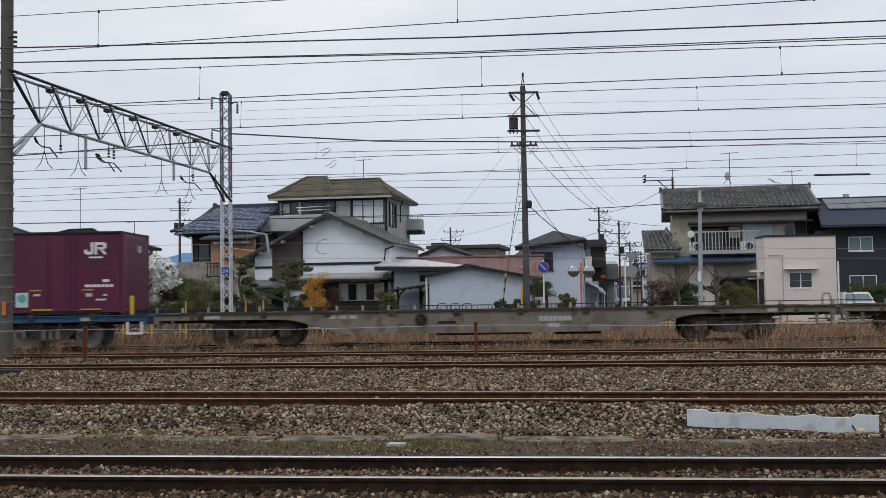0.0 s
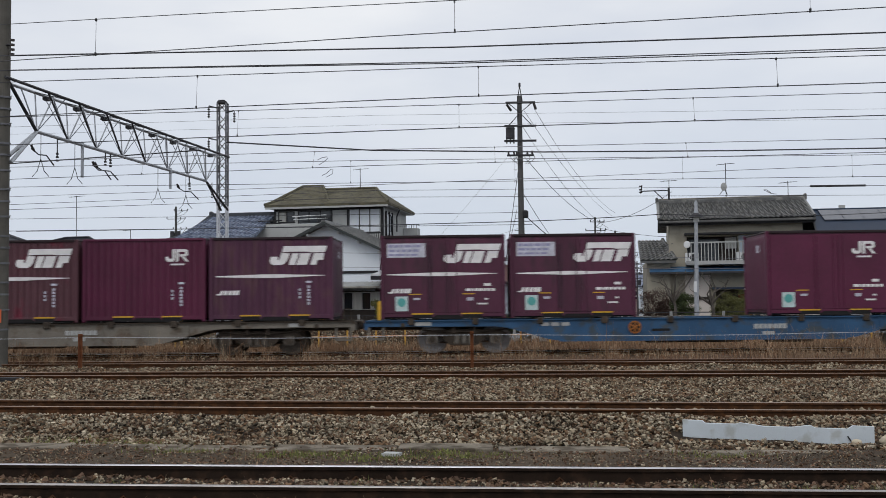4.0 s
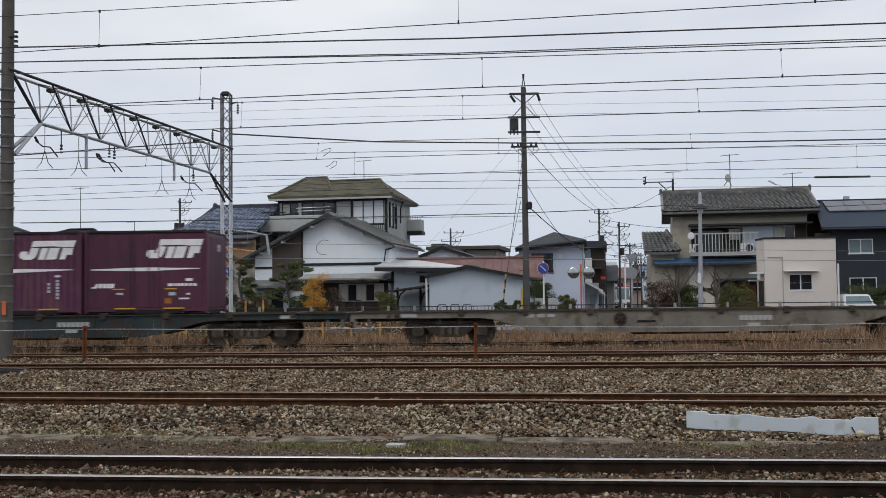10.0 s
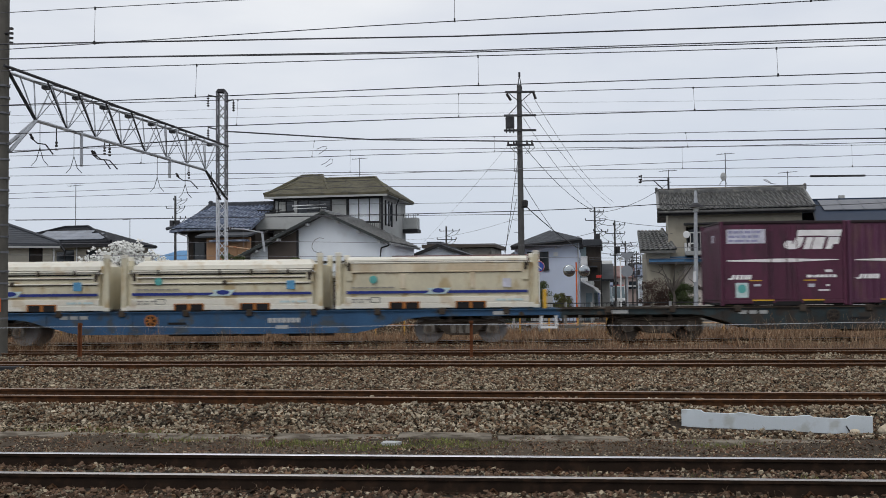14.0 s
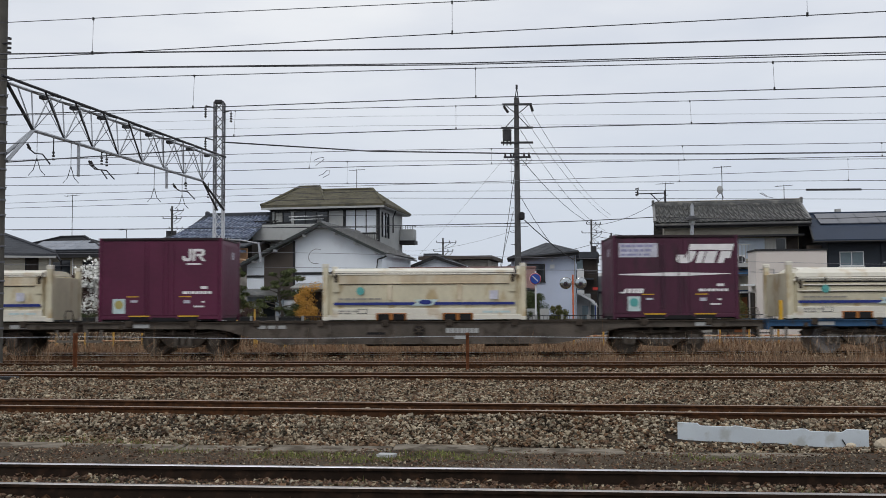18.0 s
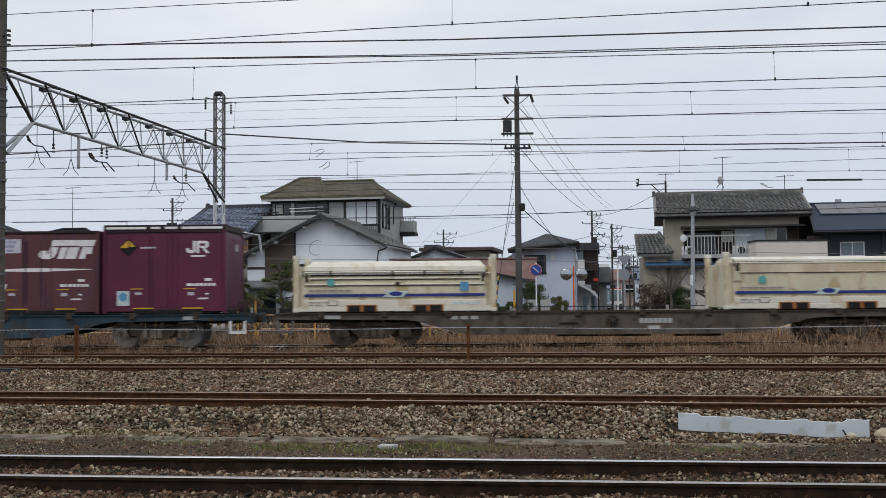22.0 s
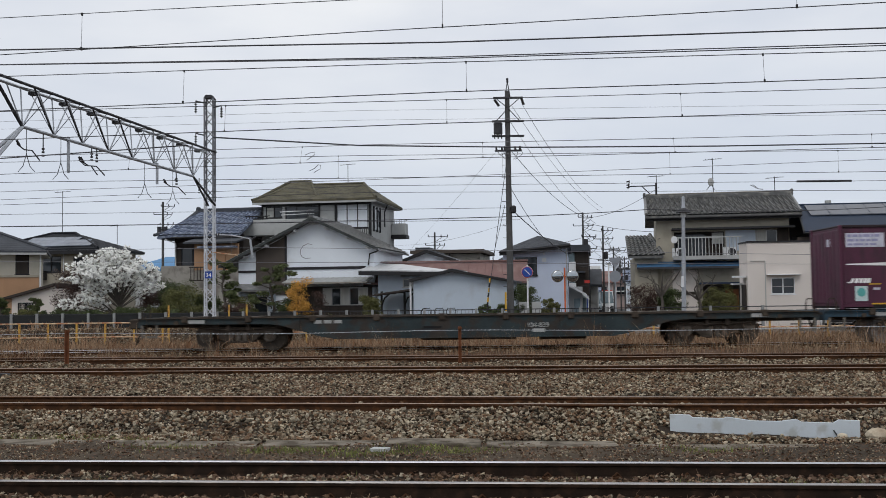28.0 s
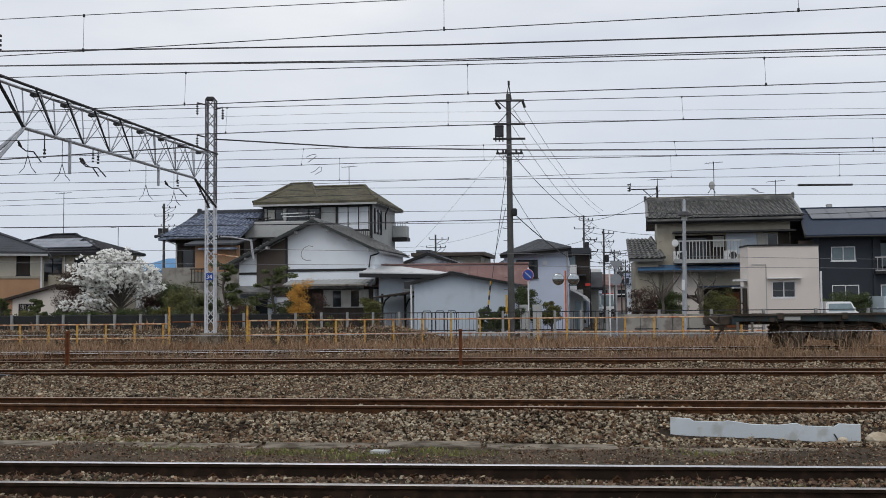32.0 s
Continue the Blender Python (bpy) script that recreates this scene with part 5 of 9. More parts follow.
def side_wall(parent, x, y0, y1, z0, z1, material, t=0.18):
    return hpart("wall", B(x - t / 2, x + t / 2, y0, y1, z0, z1), material, parent)


def window(parent, x0, x1, z0, z1, y, panes=2, frame="alu", behind="curtain", t=0.045, sill=True):
    """A sliding window in an opening: frame, panes, a curtain behind some of them."""
    w = (x1 - x0) / panes
    edges = [x0 + t] + [x0 + w * k + s * t / 2 for k in range(1, panes) for s in (-1, 1)] + [x1 - t]
    bm = holed(bmesh.new(), x0, x1, z0, z1, y - 0.03, y + 0.09, [(edges[i], edges[i + 1], z0 + t, z1 - t) for i in range(0, len(edges), 2)])
    win = hpart("window", bm, frame, parent)
    for k in range(panes):
        hpart("pane", B(x0 + w * k + t / 2, x0 + w * (k + 1) - t / 2, y + 0.03, y + 0.036, z0 + t, z1 - t), "glass" if behind == "dark" or (behind == "curtain" and k % 2) else behind, win)
    if sill:
        hpart("window_sill", B(x0 - 0.05, x1 + 0.05, y - 0.07, y, z0 - 0.05, z0), frame, win)
    return win


def slab(parent, name, corners, t, material, label=""):
    """A sloping slab of thickness t under four corners (eave left, eave right, ridge right, ridge left)."""
    bm = bmesh.new()
    top = [bm.verts.new(c) for c in corners]
    low = [bm.verts.new((c[0], c[1], c[2] - t)) for c in corners]
    k = len(corners)
    bm.faces.new(top)
    bm.faces.new(low[::-1])
    for i in range(k):
        bm.faces.new((top[i], low[i], low[(i + 1) % k], top[(i + 1) % k]))
    return hpart(name, bm, material, parent, label)


def tiles(parent, el, er, rr, rl, material, tile=0.29, course=0.29, depth=0.07, rounded=True):
    """Courses of tiles over a slope: rounded pans, each course stepping over the one below."""
    el, er, rr, rl = (Vector(p) for p in (el, er, rr, rl))
    nrm = (er - el).cross(rl - el).normalized()
    cols = max(2, int((er - el).length / tile))
    rows = max(2, int(((rl + rr) / 2 - (el + er) / 2).length / course))
    res = 4 if rounded else 1
    n = cols * res + 1
    verts, faces = [], []
    for r in range(rows):
        for e in (0, 1):
            v = (r + e) / rows
            a, b = el.lerp(rl, v), er.lerp(rr, v)
            lift = (0.05 if rounded else 0.018) if e == 0 else 0.006
            for i in range(n):
                u = i / (n - 1)
                h = lift + (depth * abs(math.sin(math.pi * u * cols)) if rounded else 0.0)
                verts.append(a.lerp(b, u) + nrm * h)
    for r in range(2 * rows - 1):
        for i in range(n - 1):
            q = r * n + i
            faces.append((q, q + 1, q + n + 1, q + n))
    me = raw_mesh("roof_tiles", [tuple(v) for v in verts], faces)
    ob = hpart("roof_tiles", me, material, parent)
    ob["kind"] = "stuff"
    return ob


def gable_x(parent, x0, x1, y0, y1, ez, rz, material, over=0.6, t=0.16, tiled=True, ridge="roof_dark", ridge_h=0.24, tile=0.29, depth=0.07):
    """A roof with its ridge along x, over walls from y0 to y1."""
    ym = (y0 + y1) / 2
    k = (rz - ez) / (ym - (y0 - over))
    for s, a in ((1, y0 - over), (-1, y1 + over)):
        cs = [(x0, a, ez), (x1, a, ez), (x1, ym, rz), (x0, ym, rz)]
        slab(parent, "roof", cs if s > 0 else [cs[1], cs[0], cs[3], cs[2]], t, material)
        if s > 0 and tiled:
            tiles(parent, *[(c[0], c[1], c[2]) for c in cs], material, tile, tile, depth)
    hpart("ridge", B(x0 - 0.05, x1 + 0.05, ym - 0.14, ym + 0.14, rz - 0.05, rz + ridge_h, bevel=min(0.05, ridge_h / 3)), ridge, parent)
    hpart("gutter", tube(bmesh.new(), [(x0, y0 - over - 0.06, ez - 0.14), (x1, y0 - over - 0.06, ez - 0.14)], 0.06), "trim_dark", parent)


def gable_y(parent, left, apex, right, y0, y1, material, t=0.14, tiled=True, edge="trim_dark", fine=False):
    """A roof with its ridge along y; left, apex and right are (x, z)."""
    (a, za), (b, zb), (c, zc) = left, apex, right
    slab(parent, "roof", [(c, y0, zc), (c, y1, zc), (b, y1, zb), (b, y0, zb)], t, material)
    slab(parent, "roof", [(a, y1, za), (a, y0, za), (b, y0, zb), (b, y1, zb)], t, material)
    if tiled:
        tiles(parent, (c, y0, zc), (c, y1, zc), (b, y1, zb), (b, y0, zb), material, *((0.24, 0.24, 0.03) if fine else ()))
        if fine:
            tiles(parent, (a, y1, za), (a, y0, za), (b, y0, zb), (b, y1, zb), material, 0.24, 0.24, 0.03)
    for (p, zp), (q, zq) in ((left, apex), (apex, right)):
        hpart("barge_board", prism(bmesh.new(), [(p, zp - t - 0.03), (q, zq - t - 0.03), (q, zq + 0.02), (p, zp + 0.02)], "y", y0 - 0.05, y0 - 0.004), edge, parent)
    hpart("ridge", B(b - 0.12, b + 0.12, y0 - 0.04, y1, zb - 0.04, zb + (0.10 if fine else 0.16 if tiled else 0.035), bevel=0.012), material, parent)


def hip(parent, x0, x1, y0, y1, ez, rx0, rx1, rz, material, t=0.14, tiled=True, rounded=False, edge="wall_greyl"):
    ym = (y0 + y1) / 2
    e = [(x0, y0, ez), (x1, y0, ez), (x1, y1, ez), (x0, y1, ez)]
    r = [(rx0, ym, rz), (rx1, ym, rz)]
    slopes = ((e[0], e[1], r[1], r[0]), (e[1], e[2], r[1], r[1]), (e[2], e[3], r[0], r[1]), (e[3], e[0], r[0], r[0]))
    for q in slopes:
        pts = [p for i, p in enumerate(q) if p not in q[:i]]
        slab(parent, "roof", pts, t, material)
    if tiled:
        tiles(parent, e[0], e[1], r[1], r[0], material, rounded=rounded)
        tiles(parent, e[1], e[2], (r[1][0] + 0.01, ym + 0.05, rz), (r[1][0] + 0.01, ym - 0.05, rz), material, rounded=rounded)
    for p, q in ((e[0], r[0]), (e[1], r[1]), (r[0], r[1])):
        hpart("ridge", tube(bmesh.new(), [(p[0], p[1], p[2] + 0.04), (q[0], q[1], q[2] + 0.04)], 0.09), material, parent)
    hpart("fascia", B(x0 + 0.02, x1 - 0.02, y0 + 0.005, y0 + 0.05, ez - t - (0.12 if edge == "wall_greyl" else 0.06), ez - t), edge, parent)
    hpart("soffit", B(x0 + 0.06, x1 - 0.06, y0 + 0.06, y1 - 0.06, ez - t - 0.05, ez - t - 0.004), "wall_greyl", parent)


def railing(parent, x0, x1, y, z0, z1, n, material, bar=0.03):
    rail = hpart("railing", box(box(bmesh.new(), x0, x1, y, y + 0.06, z1 - 0.07, z1), x0, x1, y, y + 0.06, z0, z0 + 0.07), material, parent)
    for k in range(n):
        x = x0 + (x1 - x0) * (k + 0.5) / n
        hpart("baluster", B(x - bar, x + bar, y + 0.015, y + 0.045, z0 + 0.07, z1 - 0.07), material, rail)


def downpipe(parent, pts, material="trim_dark", r=0.045):
    hpart("downpipe", tube(bmesh.new(), pts, r), material, parent)


def antenna(x, y, z, h, rz=0, arms=5, label="grey rooftop television aerial on a thin mast"):
    root = thing("tv_aerial", (x, y, z, 0, 0, rz), label, "aerial", "aerials on the roofs")
    hpart("mast", tube(bmesh.new(), [(0, 0, 0), (0, 0, h)], 0.022), "steel_dark", root)
    hpart("boom", tube(bmesh.new(), [(-0.5, 0, h - 0.1), (0.55, 0, h - 0.02)], 0.014), "steel_dark", root)
    for k in range(arms):
        xx = -0.45 + k * 0.95 / arms
        hpart("element", tube(bmesh.new(), [(xx, -0.3 + 0.03 * k, h - 0.09 + 0.08 * k / arms), (xx, 0.3 - 0.03 * k, h - 0.09 + 0.08 * k / arms)], 0.009), "steel_dark", root)
    return root


# white gabled house
def white_house():
    r = house("house", -7.6, 54, "white rendered gabled house with grey tiled roof and dark trim")
    L, A, R = (-5.0, 3.57), (0.15, 6.06), (3.75, 4.36)
    gable_y(r, L, A, R, -0.6, 7.4, "roof_grey", t=0.10, edge="barge_green", fine=True)
    hpart("wall", prism(bmesh.new(), [(-4.1, 0), (3.4, 0), (3.4, 4.38), (0.15, 5.93), (-4.1, 3.88)], "y", 0.0, 0.2), "wall_white", r)
    hpart("dark_panel", prism(bmesh.new(), [(-3.1, 2.0), (-1.48, 2.0), (-1.48, 5.10), (-3.1, 4.32)], "y", -0.06, -0.004), "wall_taupe", r, "dark brown boarded panel")
    hpart("corner_trim", B(-1.48, -1.38, -0.09, -0.01, 2.0, 5.14), "trim_dark", r)
    hpart("band", B(-1.37, 2.95, -0.05, -0.004, 3.32, 3.46), "trim_dark", r, "dark horizontal band")
    hpart("band", B(-4.1, -3.11, -0.05, -0.004, 3.2, 3.32), "trim_dark", r)
    side_wall(r, 3.31, 0.2, 7.2, 0, 4.35, "wall_white")
    side_wall(r, -4.0, 0.2, 7.2, 0, 3.6, "wall_white")
    hpart("wall", B(-4.0, 3.3, 7.0, 7.2, 0, 3.6), "wall_white", r)
    for x in (-3.6, -2.4, -0.8, 0.9, 2.0, 3.1):
        z = 6.06 - 0.483 * abs(x - 0.15)
        hpart("purlin_end", B(x - 0.05, x + 0.05, -0.5, 0.0, z - 0.27, z - 0.15), "trim_white", r)
    # lean-to over the garden windows
    slab(r, "lean_to_roof", [(-1.2, -1.35, 2.64), (3.35, -1.35, 2.64), (3.35, -0.05, 2.88), (-1.2, -0.05, 2.88)], 0.05, "wall_greyl", "pale corrugated lean-to roof")
    for k in range(11):
        x = -1.1 + k * 0.43
        hpart("rafter_end", B(x, x + 0.07, -1.33, -0.2, 2.50, 2.56), "trim_white", r)
    hpart("fascia", B(-1.2, 3.35, -1.42, -1.36, 2.54, 2.62), "wall_grey", r)
    for x0, x1 in ((0.66, 3.1),):
        hpart("window_wall", B(-1.2, 3.3, -0.16, -0.06, 0, 2.4), "wall_brown", r)
        window(r, x0, x1, 1.4, 2.34, -0.22, 5, "alu", "curtain", sill=False)
    slab(r, "lean_to_roof", [(-4.6, -1.2, 2.25), (-2.0, -1.2, 2.25), (-2.0, -0.05, 2.6), (-4.6, -0.05, 2.6)], 0.08, "roof_grey")
    hpart("window_wall", B(-4.0, -2.0, -0.1, -0.01, 0, 2.2), "wall_bluegrey", r)
    window(r, -3.9, -2.4, 0.9, 1.95, -0.14, 2, "alu", "curtain", sill=False)
    downpipe(r, [(3.65, 0.0, 4.3), (3.5, 0.0, 4.2), (3.18, -0.08, 4.1), (3.1, -0.08, 3.5)])
    for k in range(16):
        x = -1.1 + k * 0.29
        hpart("corrugation", tube(bmesh.new(), [(x, -1.36, 2.655), (x, -0.06, 2.895)], 0.018, 4), "wall_greyl", r)
    return r


white_house()


def low_annex():
    r = house("annex", -2.7, 52.5, "low blue-grey annex with a pale metal roof", "annex")
    slab(r, "roof", [(-2.1, -0.9, 3.22), (3.45, -0.9, 3.06), (2.95, 3.2, 3.17), (-1.75, 3.2, 3.82)], 0.06, "roof_white", "pale sheet metal roof")
    for k in range(9):
        x = -1.9 + k * 0.6
        hpart("roof_seam", tube(bmesh.new(), [(x, -0.9, 3.225 - 0.0288 * (x + 2.1)), (-1.7 + k * 0.5, 3.2, 3.825 - 0.138 * (k * 0.5 + 0.05))], 0.012, 4), "roof_white", r)
    hpart("fascia", prism(bmesh.new(), [(-2.1, 2.94), (3.45, 2.82), (3.45, 2.99), (-2.1, 3.15)], "y", -0.96, -0.9), "trim_dark", r)
    wall(r, -1.3, 2.6, 0, 3.0, 0, [(0.0, 1.0, 2.3, 2.75)], "wall_bluegrey")
    window(r, 0.0, 1.0, 2.3, 2.75, 0.05, 2, "alu", "dark")
    hpart("band", B(-0.1, 2.6, -0.05, -0.004, 2.86, 2.98), "trim_dark", r)
    side_wall(r, 2.5, 0.18, 3.0, 0, 3.0, "wall_bluegrey")
    side_wall(r, -1.2, 0.18, 3.0, 0, 3.0, "wall_bluegrey")
    hpart("wall", B(-1.11, 2.41, 2.85, 3.0, 0, 3.0), "wall_bluegrey", r)
    # carport in front
    c = thing("carport", (-2.9, 51.3, -0.2, 0, 0, TURN), "dark open carport with curved brackets and slatted roof", "carport")
    slab(c, "roof", [(-1.2, -1.0, 1.9), (1.5, -1.0, 2.25), (1.5, 0.9, 2.35), (-1.2, 0.9, 2.0)], 0.06, "wall_brown")
    for x in (-1.0, 0.2, 1.3):
        hpart("post", B(x - 0.05, x + 0.05, 0.7, 0.8, 0, 2.1), "trim_dark", c)
        hpart("bracket", tube(bmesh.new(), [(x, 0.7, 1.3), (x + 0.25, 0.3, 1.75), (x + 0.7, -0.3, 2.0)], 0.04), "trim_dark", c)
    for k in range(7):
        hpart("slat", B(-1.1 + k * 0.38, -1.02 + k * 0.38, -1.0, 0.9, 1.86 + k * 0.045, 1.92 + k * 0.045), "wall_brown", c)


low_annex()


def shed():
    r = house("shed", 0.25, 49, "small blue-grey shed with a low dark gabled roof", "shed")
    gable_y(r, (-2.45, 2.62), (-0.42, 3.09), (2.6, 2.52), -0.3, 4.2, "roof_dark", t=0.09, tiled=False)
    hpart("wall", prism(bmesh.new(), [(-2.3, 0), (2.35, 0), (2.35, 2.46), (-0.42, 2.97), (-2.3, 2.54)], "y", 0, 0.12), "wall_bluegrey", r)
    side_wall(r, 2.3, 0.12, 4.1, 0, 2.55, "wall_bluegrey", 0.1)
    side_wall(r, -2.25, 0.12, 4.1, 0, 2.5, "wall_bluegrey", 0.1)
    hpart("wall", B(-2.2, 2.25, 4.0, 4.1, 0, 2.5), "wall_bluegrey", r)
    for k in range(22):
        hpart("siding_joint", B(-2.2 + k * 0.21, -2.19 + k * 0.21, -0.004, 0.0, 0, 2.5), "wall_bluegrey", r)
    downpipe(r, [(-2.42, -0.1, 2.5), (-2.42, -0.1, 0)], "trim_white", 0.05)


shed()


def tall_house():
    r = house("house", -8.75, 64, "three-storey grey house with brown hipped roof and balconies")
    x0, x1, dep = -3.55, 3.55, 6.8
    hpart("wall", B(-5.6, -3.56, 0.3, 4.0, 0, 5.6), "wall_greyl", r)
    hpart("dark_band", B(-5.6, -3.56, 0.25, 0.296, 3.9, 4.6), "wall_brown", r)
    hip(r, -4.0, 4.05, -0.6, dep + 0.6, 8.02, -2.1, 2.3, 9.35, "roof_olive")
    hip(r, -3.9, 0.0, 0.2, dep - 0.2, 8.2, -2.75, -1.35, 9.6, "roof_olive")
    holes = [(-3.3, -2.2, 6.95, 7.65), (-2.0, 0.2, 6.75, 7.65), (1.35, 3.4, 6.2, 7.75)]
    wall(r, x0, x1, 0, 7.85, 0, holes, "wall_greyl")
    side_wall(r, x1 - 0.09, 0.18, dep, 0, 7.85, "wall_greyl")
    side_wall(r, x0 + 0.09, 0.18, dep, 0, 7.85, "wall_greyl")
    hpart("wall", B(x0, x1, dep - 0.18, dep, 0, 7.85), "wall_greyl", r)
    window(r, -3.3, -2.2, 6.95, 7.65, 0.05, 2, "trim_dark", "curtain")
    window(r, -2.0, 0.2, 6.75, 7.65, 0.05, 3, "trim_dark", "dark")
    window(r, 1.35, 3.4, 6.2, 7.75, 0.05, 3, "trim_dark", "wall_white")
    hpart("dark_band", B(x0, x1, -0.03, -0.004, 7.66, 7.84), "trim_dark", r)
    for x in (-3.5, 0.25, 1.3, 3.5):
        hpart("corner_trim", B(x - 0.05, x + 0.05, -0.06, -0.004, 5.8, 7.8), "trim_dark", r)
    # long balcony on the second floor, open terrace rail above it
    hpart("balcony", B(-4.3, 0.3, -1.3, -0.01, 5.75, 6.75, bevel=0.03), "wall_greyl", r, "grey balcony parapet")
    hpart("balcony_rail", tube(bmesh.new(), [(-4.2, -1.25, 6.98), (-2.6, -1.25, 6.98)], 0.03), "trim_dark", r)
    railing(r, -4.2, -2.7, -1.28, 6.76, 7.0, 8, "trim_dark", 0.015)
    railing(r, -0.4, 0.5, -1.2, 6.76, 7.15, 6, "trim_dark", 0.015)
    hpart("laundry_pole", tube(bmesh.new(), [(-2.0, -1.0, 7.22), (0.2, -1.0, 7.28)], 0.03), "trim_white", r)
    hpart("laundry_pole", tube(bmesh.new(), [(-2.0, -0.8, 7.05), (0.2, -0.8, 7.1)], 0.03), "trim_white", r)
    railing(r, 2.3, 3.7, -0.55, 5.65, 6.15, 12, "trim_dark", 0.015)
    hpart("planter_shelf", B(2.3, 3.7, -0.55, -0.01, 5.5, 5.64), "trim_dark", r)
    hpart("roof_skirt", B(0.3, 2.3, -0.9, -0.01, 5.75, 5.95), "roof_grey", r)
    # side balcony
    hpart("balcony", B(x1 + 0.01, x1 + 1.0, 5.9, 6.8, 6.07, 6.85, bevel=0.03), "wall_greyl", r, "grey side balcony")
    hpart("balcony_rail", tube(bmesh.new(), [(x1 + 0.03, 5.92, 7.1), (x1 + 1.0 - 0.05, 5.92, 7.1), (x1 + 1.0 - 0.05, 6.7, 7.1)], 0.03), "trim_dark", r)
    for k in range(6):
        hpart("baluster", B(x1 + 0.05 + k * 0.17, x1 + 0.08 + k * 0.17, 5.91, 5.94, 6.85, 7.09), "trim_dark", r)
    hpart("balcony_floor", B(x1 + 0.01, x1 + 1.0 + 0.06, 5.8, 6.9, 5.82, 6.06), "trim_dark", r)
    hpart("side_window", B(x1 + 0.002, x1 + 0.06, 0.8, 2.4, 6.1, 7.5), "glass", r)
    for y in (0.7, 1.55, 2.4):
        hpart("side_window_frame", B(x1 + 0.002, x1 + 0.1, y, y + 0.1, 6.0, 7.6), "trim_dark", r)
    hpart("side_band", B(x1 + 0.002, x1 + 0.05, 0, dep, 5.1, 5.3), "trim_dark", r)
    hpart("side_band", B(x1 + 0.002, x1 + 0.05, -0.02, 0.12, 3.5, 7.8), "trim_dark", r)
    downpipe(r, [(x1 + 0.5, 2.6, 7.8), (x1 + 0.25, 2.9, 7.4), (x1 + 0.25, 2.9, 6.4)])
    downpipe(r, [(x1 + 0.7, 6.2, 4.9), (x1 + 0.2, 6.0, 4.6), (x1 + 0.2, 6.0, 3.0)])
    return r


tall_house()


def blue_roof_house():
    r = house("house", -14.2, 62, "old brown house with a blue-grey glazed tile roof")
    gable_x(r, -2.9, 1.4, 0, 6.5, 5.72, 7.48, "roof_blue", 0.9, ridge="roof_dark", ridge_h=0.22, tile=0.26, depth=0.04)
    # sweeping hip at the street end
    slab(r, "roof", [(-3.8, 6.0, 5.66), (-3.8, -1.0, 5.66), (-2.9, 3.25, 7.48)], 0.14, "roof_blue")
    slab(r, "roof", [(-3.8, -1.0, 5.66), (-2.85, -0.92, 5.75), (-2.85, 3.25, 7.48)], 0.14, "roof_blue")
    tiles(r, (-3.8, -1.0, 5.68), (-2.9, -0.92, 5.76), (-2.9, 3.2, 7.46), (-2.92, 3.2, 7.46), "roof_blue", 0.26, 0.26, 0.04)
    hpart("ridge_tail", tube(bmesh.new(), [(-3.95, -1.05, 5.76), (-3.45, 0.6, 6.15), (-2.9, 3.25, 7.58)], 0.10, 6, 0.12), "roof_dark", r)
    hpart("ridge_ornament", B(-3.05, -2.8, 3.05, 3.45, 7.5, 7.82, bevel=0.08), "roof_dark", r)
    wall(r, -3.1, 1.35, 0, 5.75, 0, [(-2.7, -1.2, 3.9, 5.0)], "wall_brown")
    window(r, -2.7, -1.2, 3.9, 5.0, 0.05, 2, "trim_dark", "dark")
    side_wall(r, -3.0, 0.18, 6.4, 0, 5.6, "wall_brown")
    hpart("wall", B(-2.9, 1.17, 6.25, 6.4, 0, 5.6), "wall_brown", r)
    side_wall(r, 1.26, 0.18, 6.4, 0, 5.6, "wall_brown")
    hpart("parapet", B(-3.4, -0.9, -1.3, -1.15, 0, 3.85), "wall_grey", r, "grey concrete garden screen")
    hpart("wall", B(-1.0, 1.75, -1.9, -1.75, 3.55, 5.1), "wall_orange", r, "orange brown clapboard bay")
    hpart("wall", B(-1.0, 1.75, -1.86, -1.75, 0, 3.548), "wall_grey", r)
    slab(r, "bay_roof", [(-1.5, -2.4, 5.2), (1.8, -2.4, 5.2), (1.8, -0.3, 5.6), (-1.5, -0.3, 5.6)], 0.1, "roof_dark")
    window(r, -0.4, 1.6, 3.95, 4.75, -1.92, 3, "wall_orange", "curtain", sill=False)
    hpart("canopy", B(-0.6, 1.7, -2.4, -1.9, 4.85, 4.95), "roof_blue", r)
    railing(r, -1.2, -0.2, -2.2, 2.9, 3.75, 5, "wall_brown", 0.02)
    downpipe(r, [(-3.3, -0.9, 5.5), (-3.0, -0.1, 5.3), (-3.0, -0.1, 2.0)], "trim_white")
    return r


blue_roof_house()


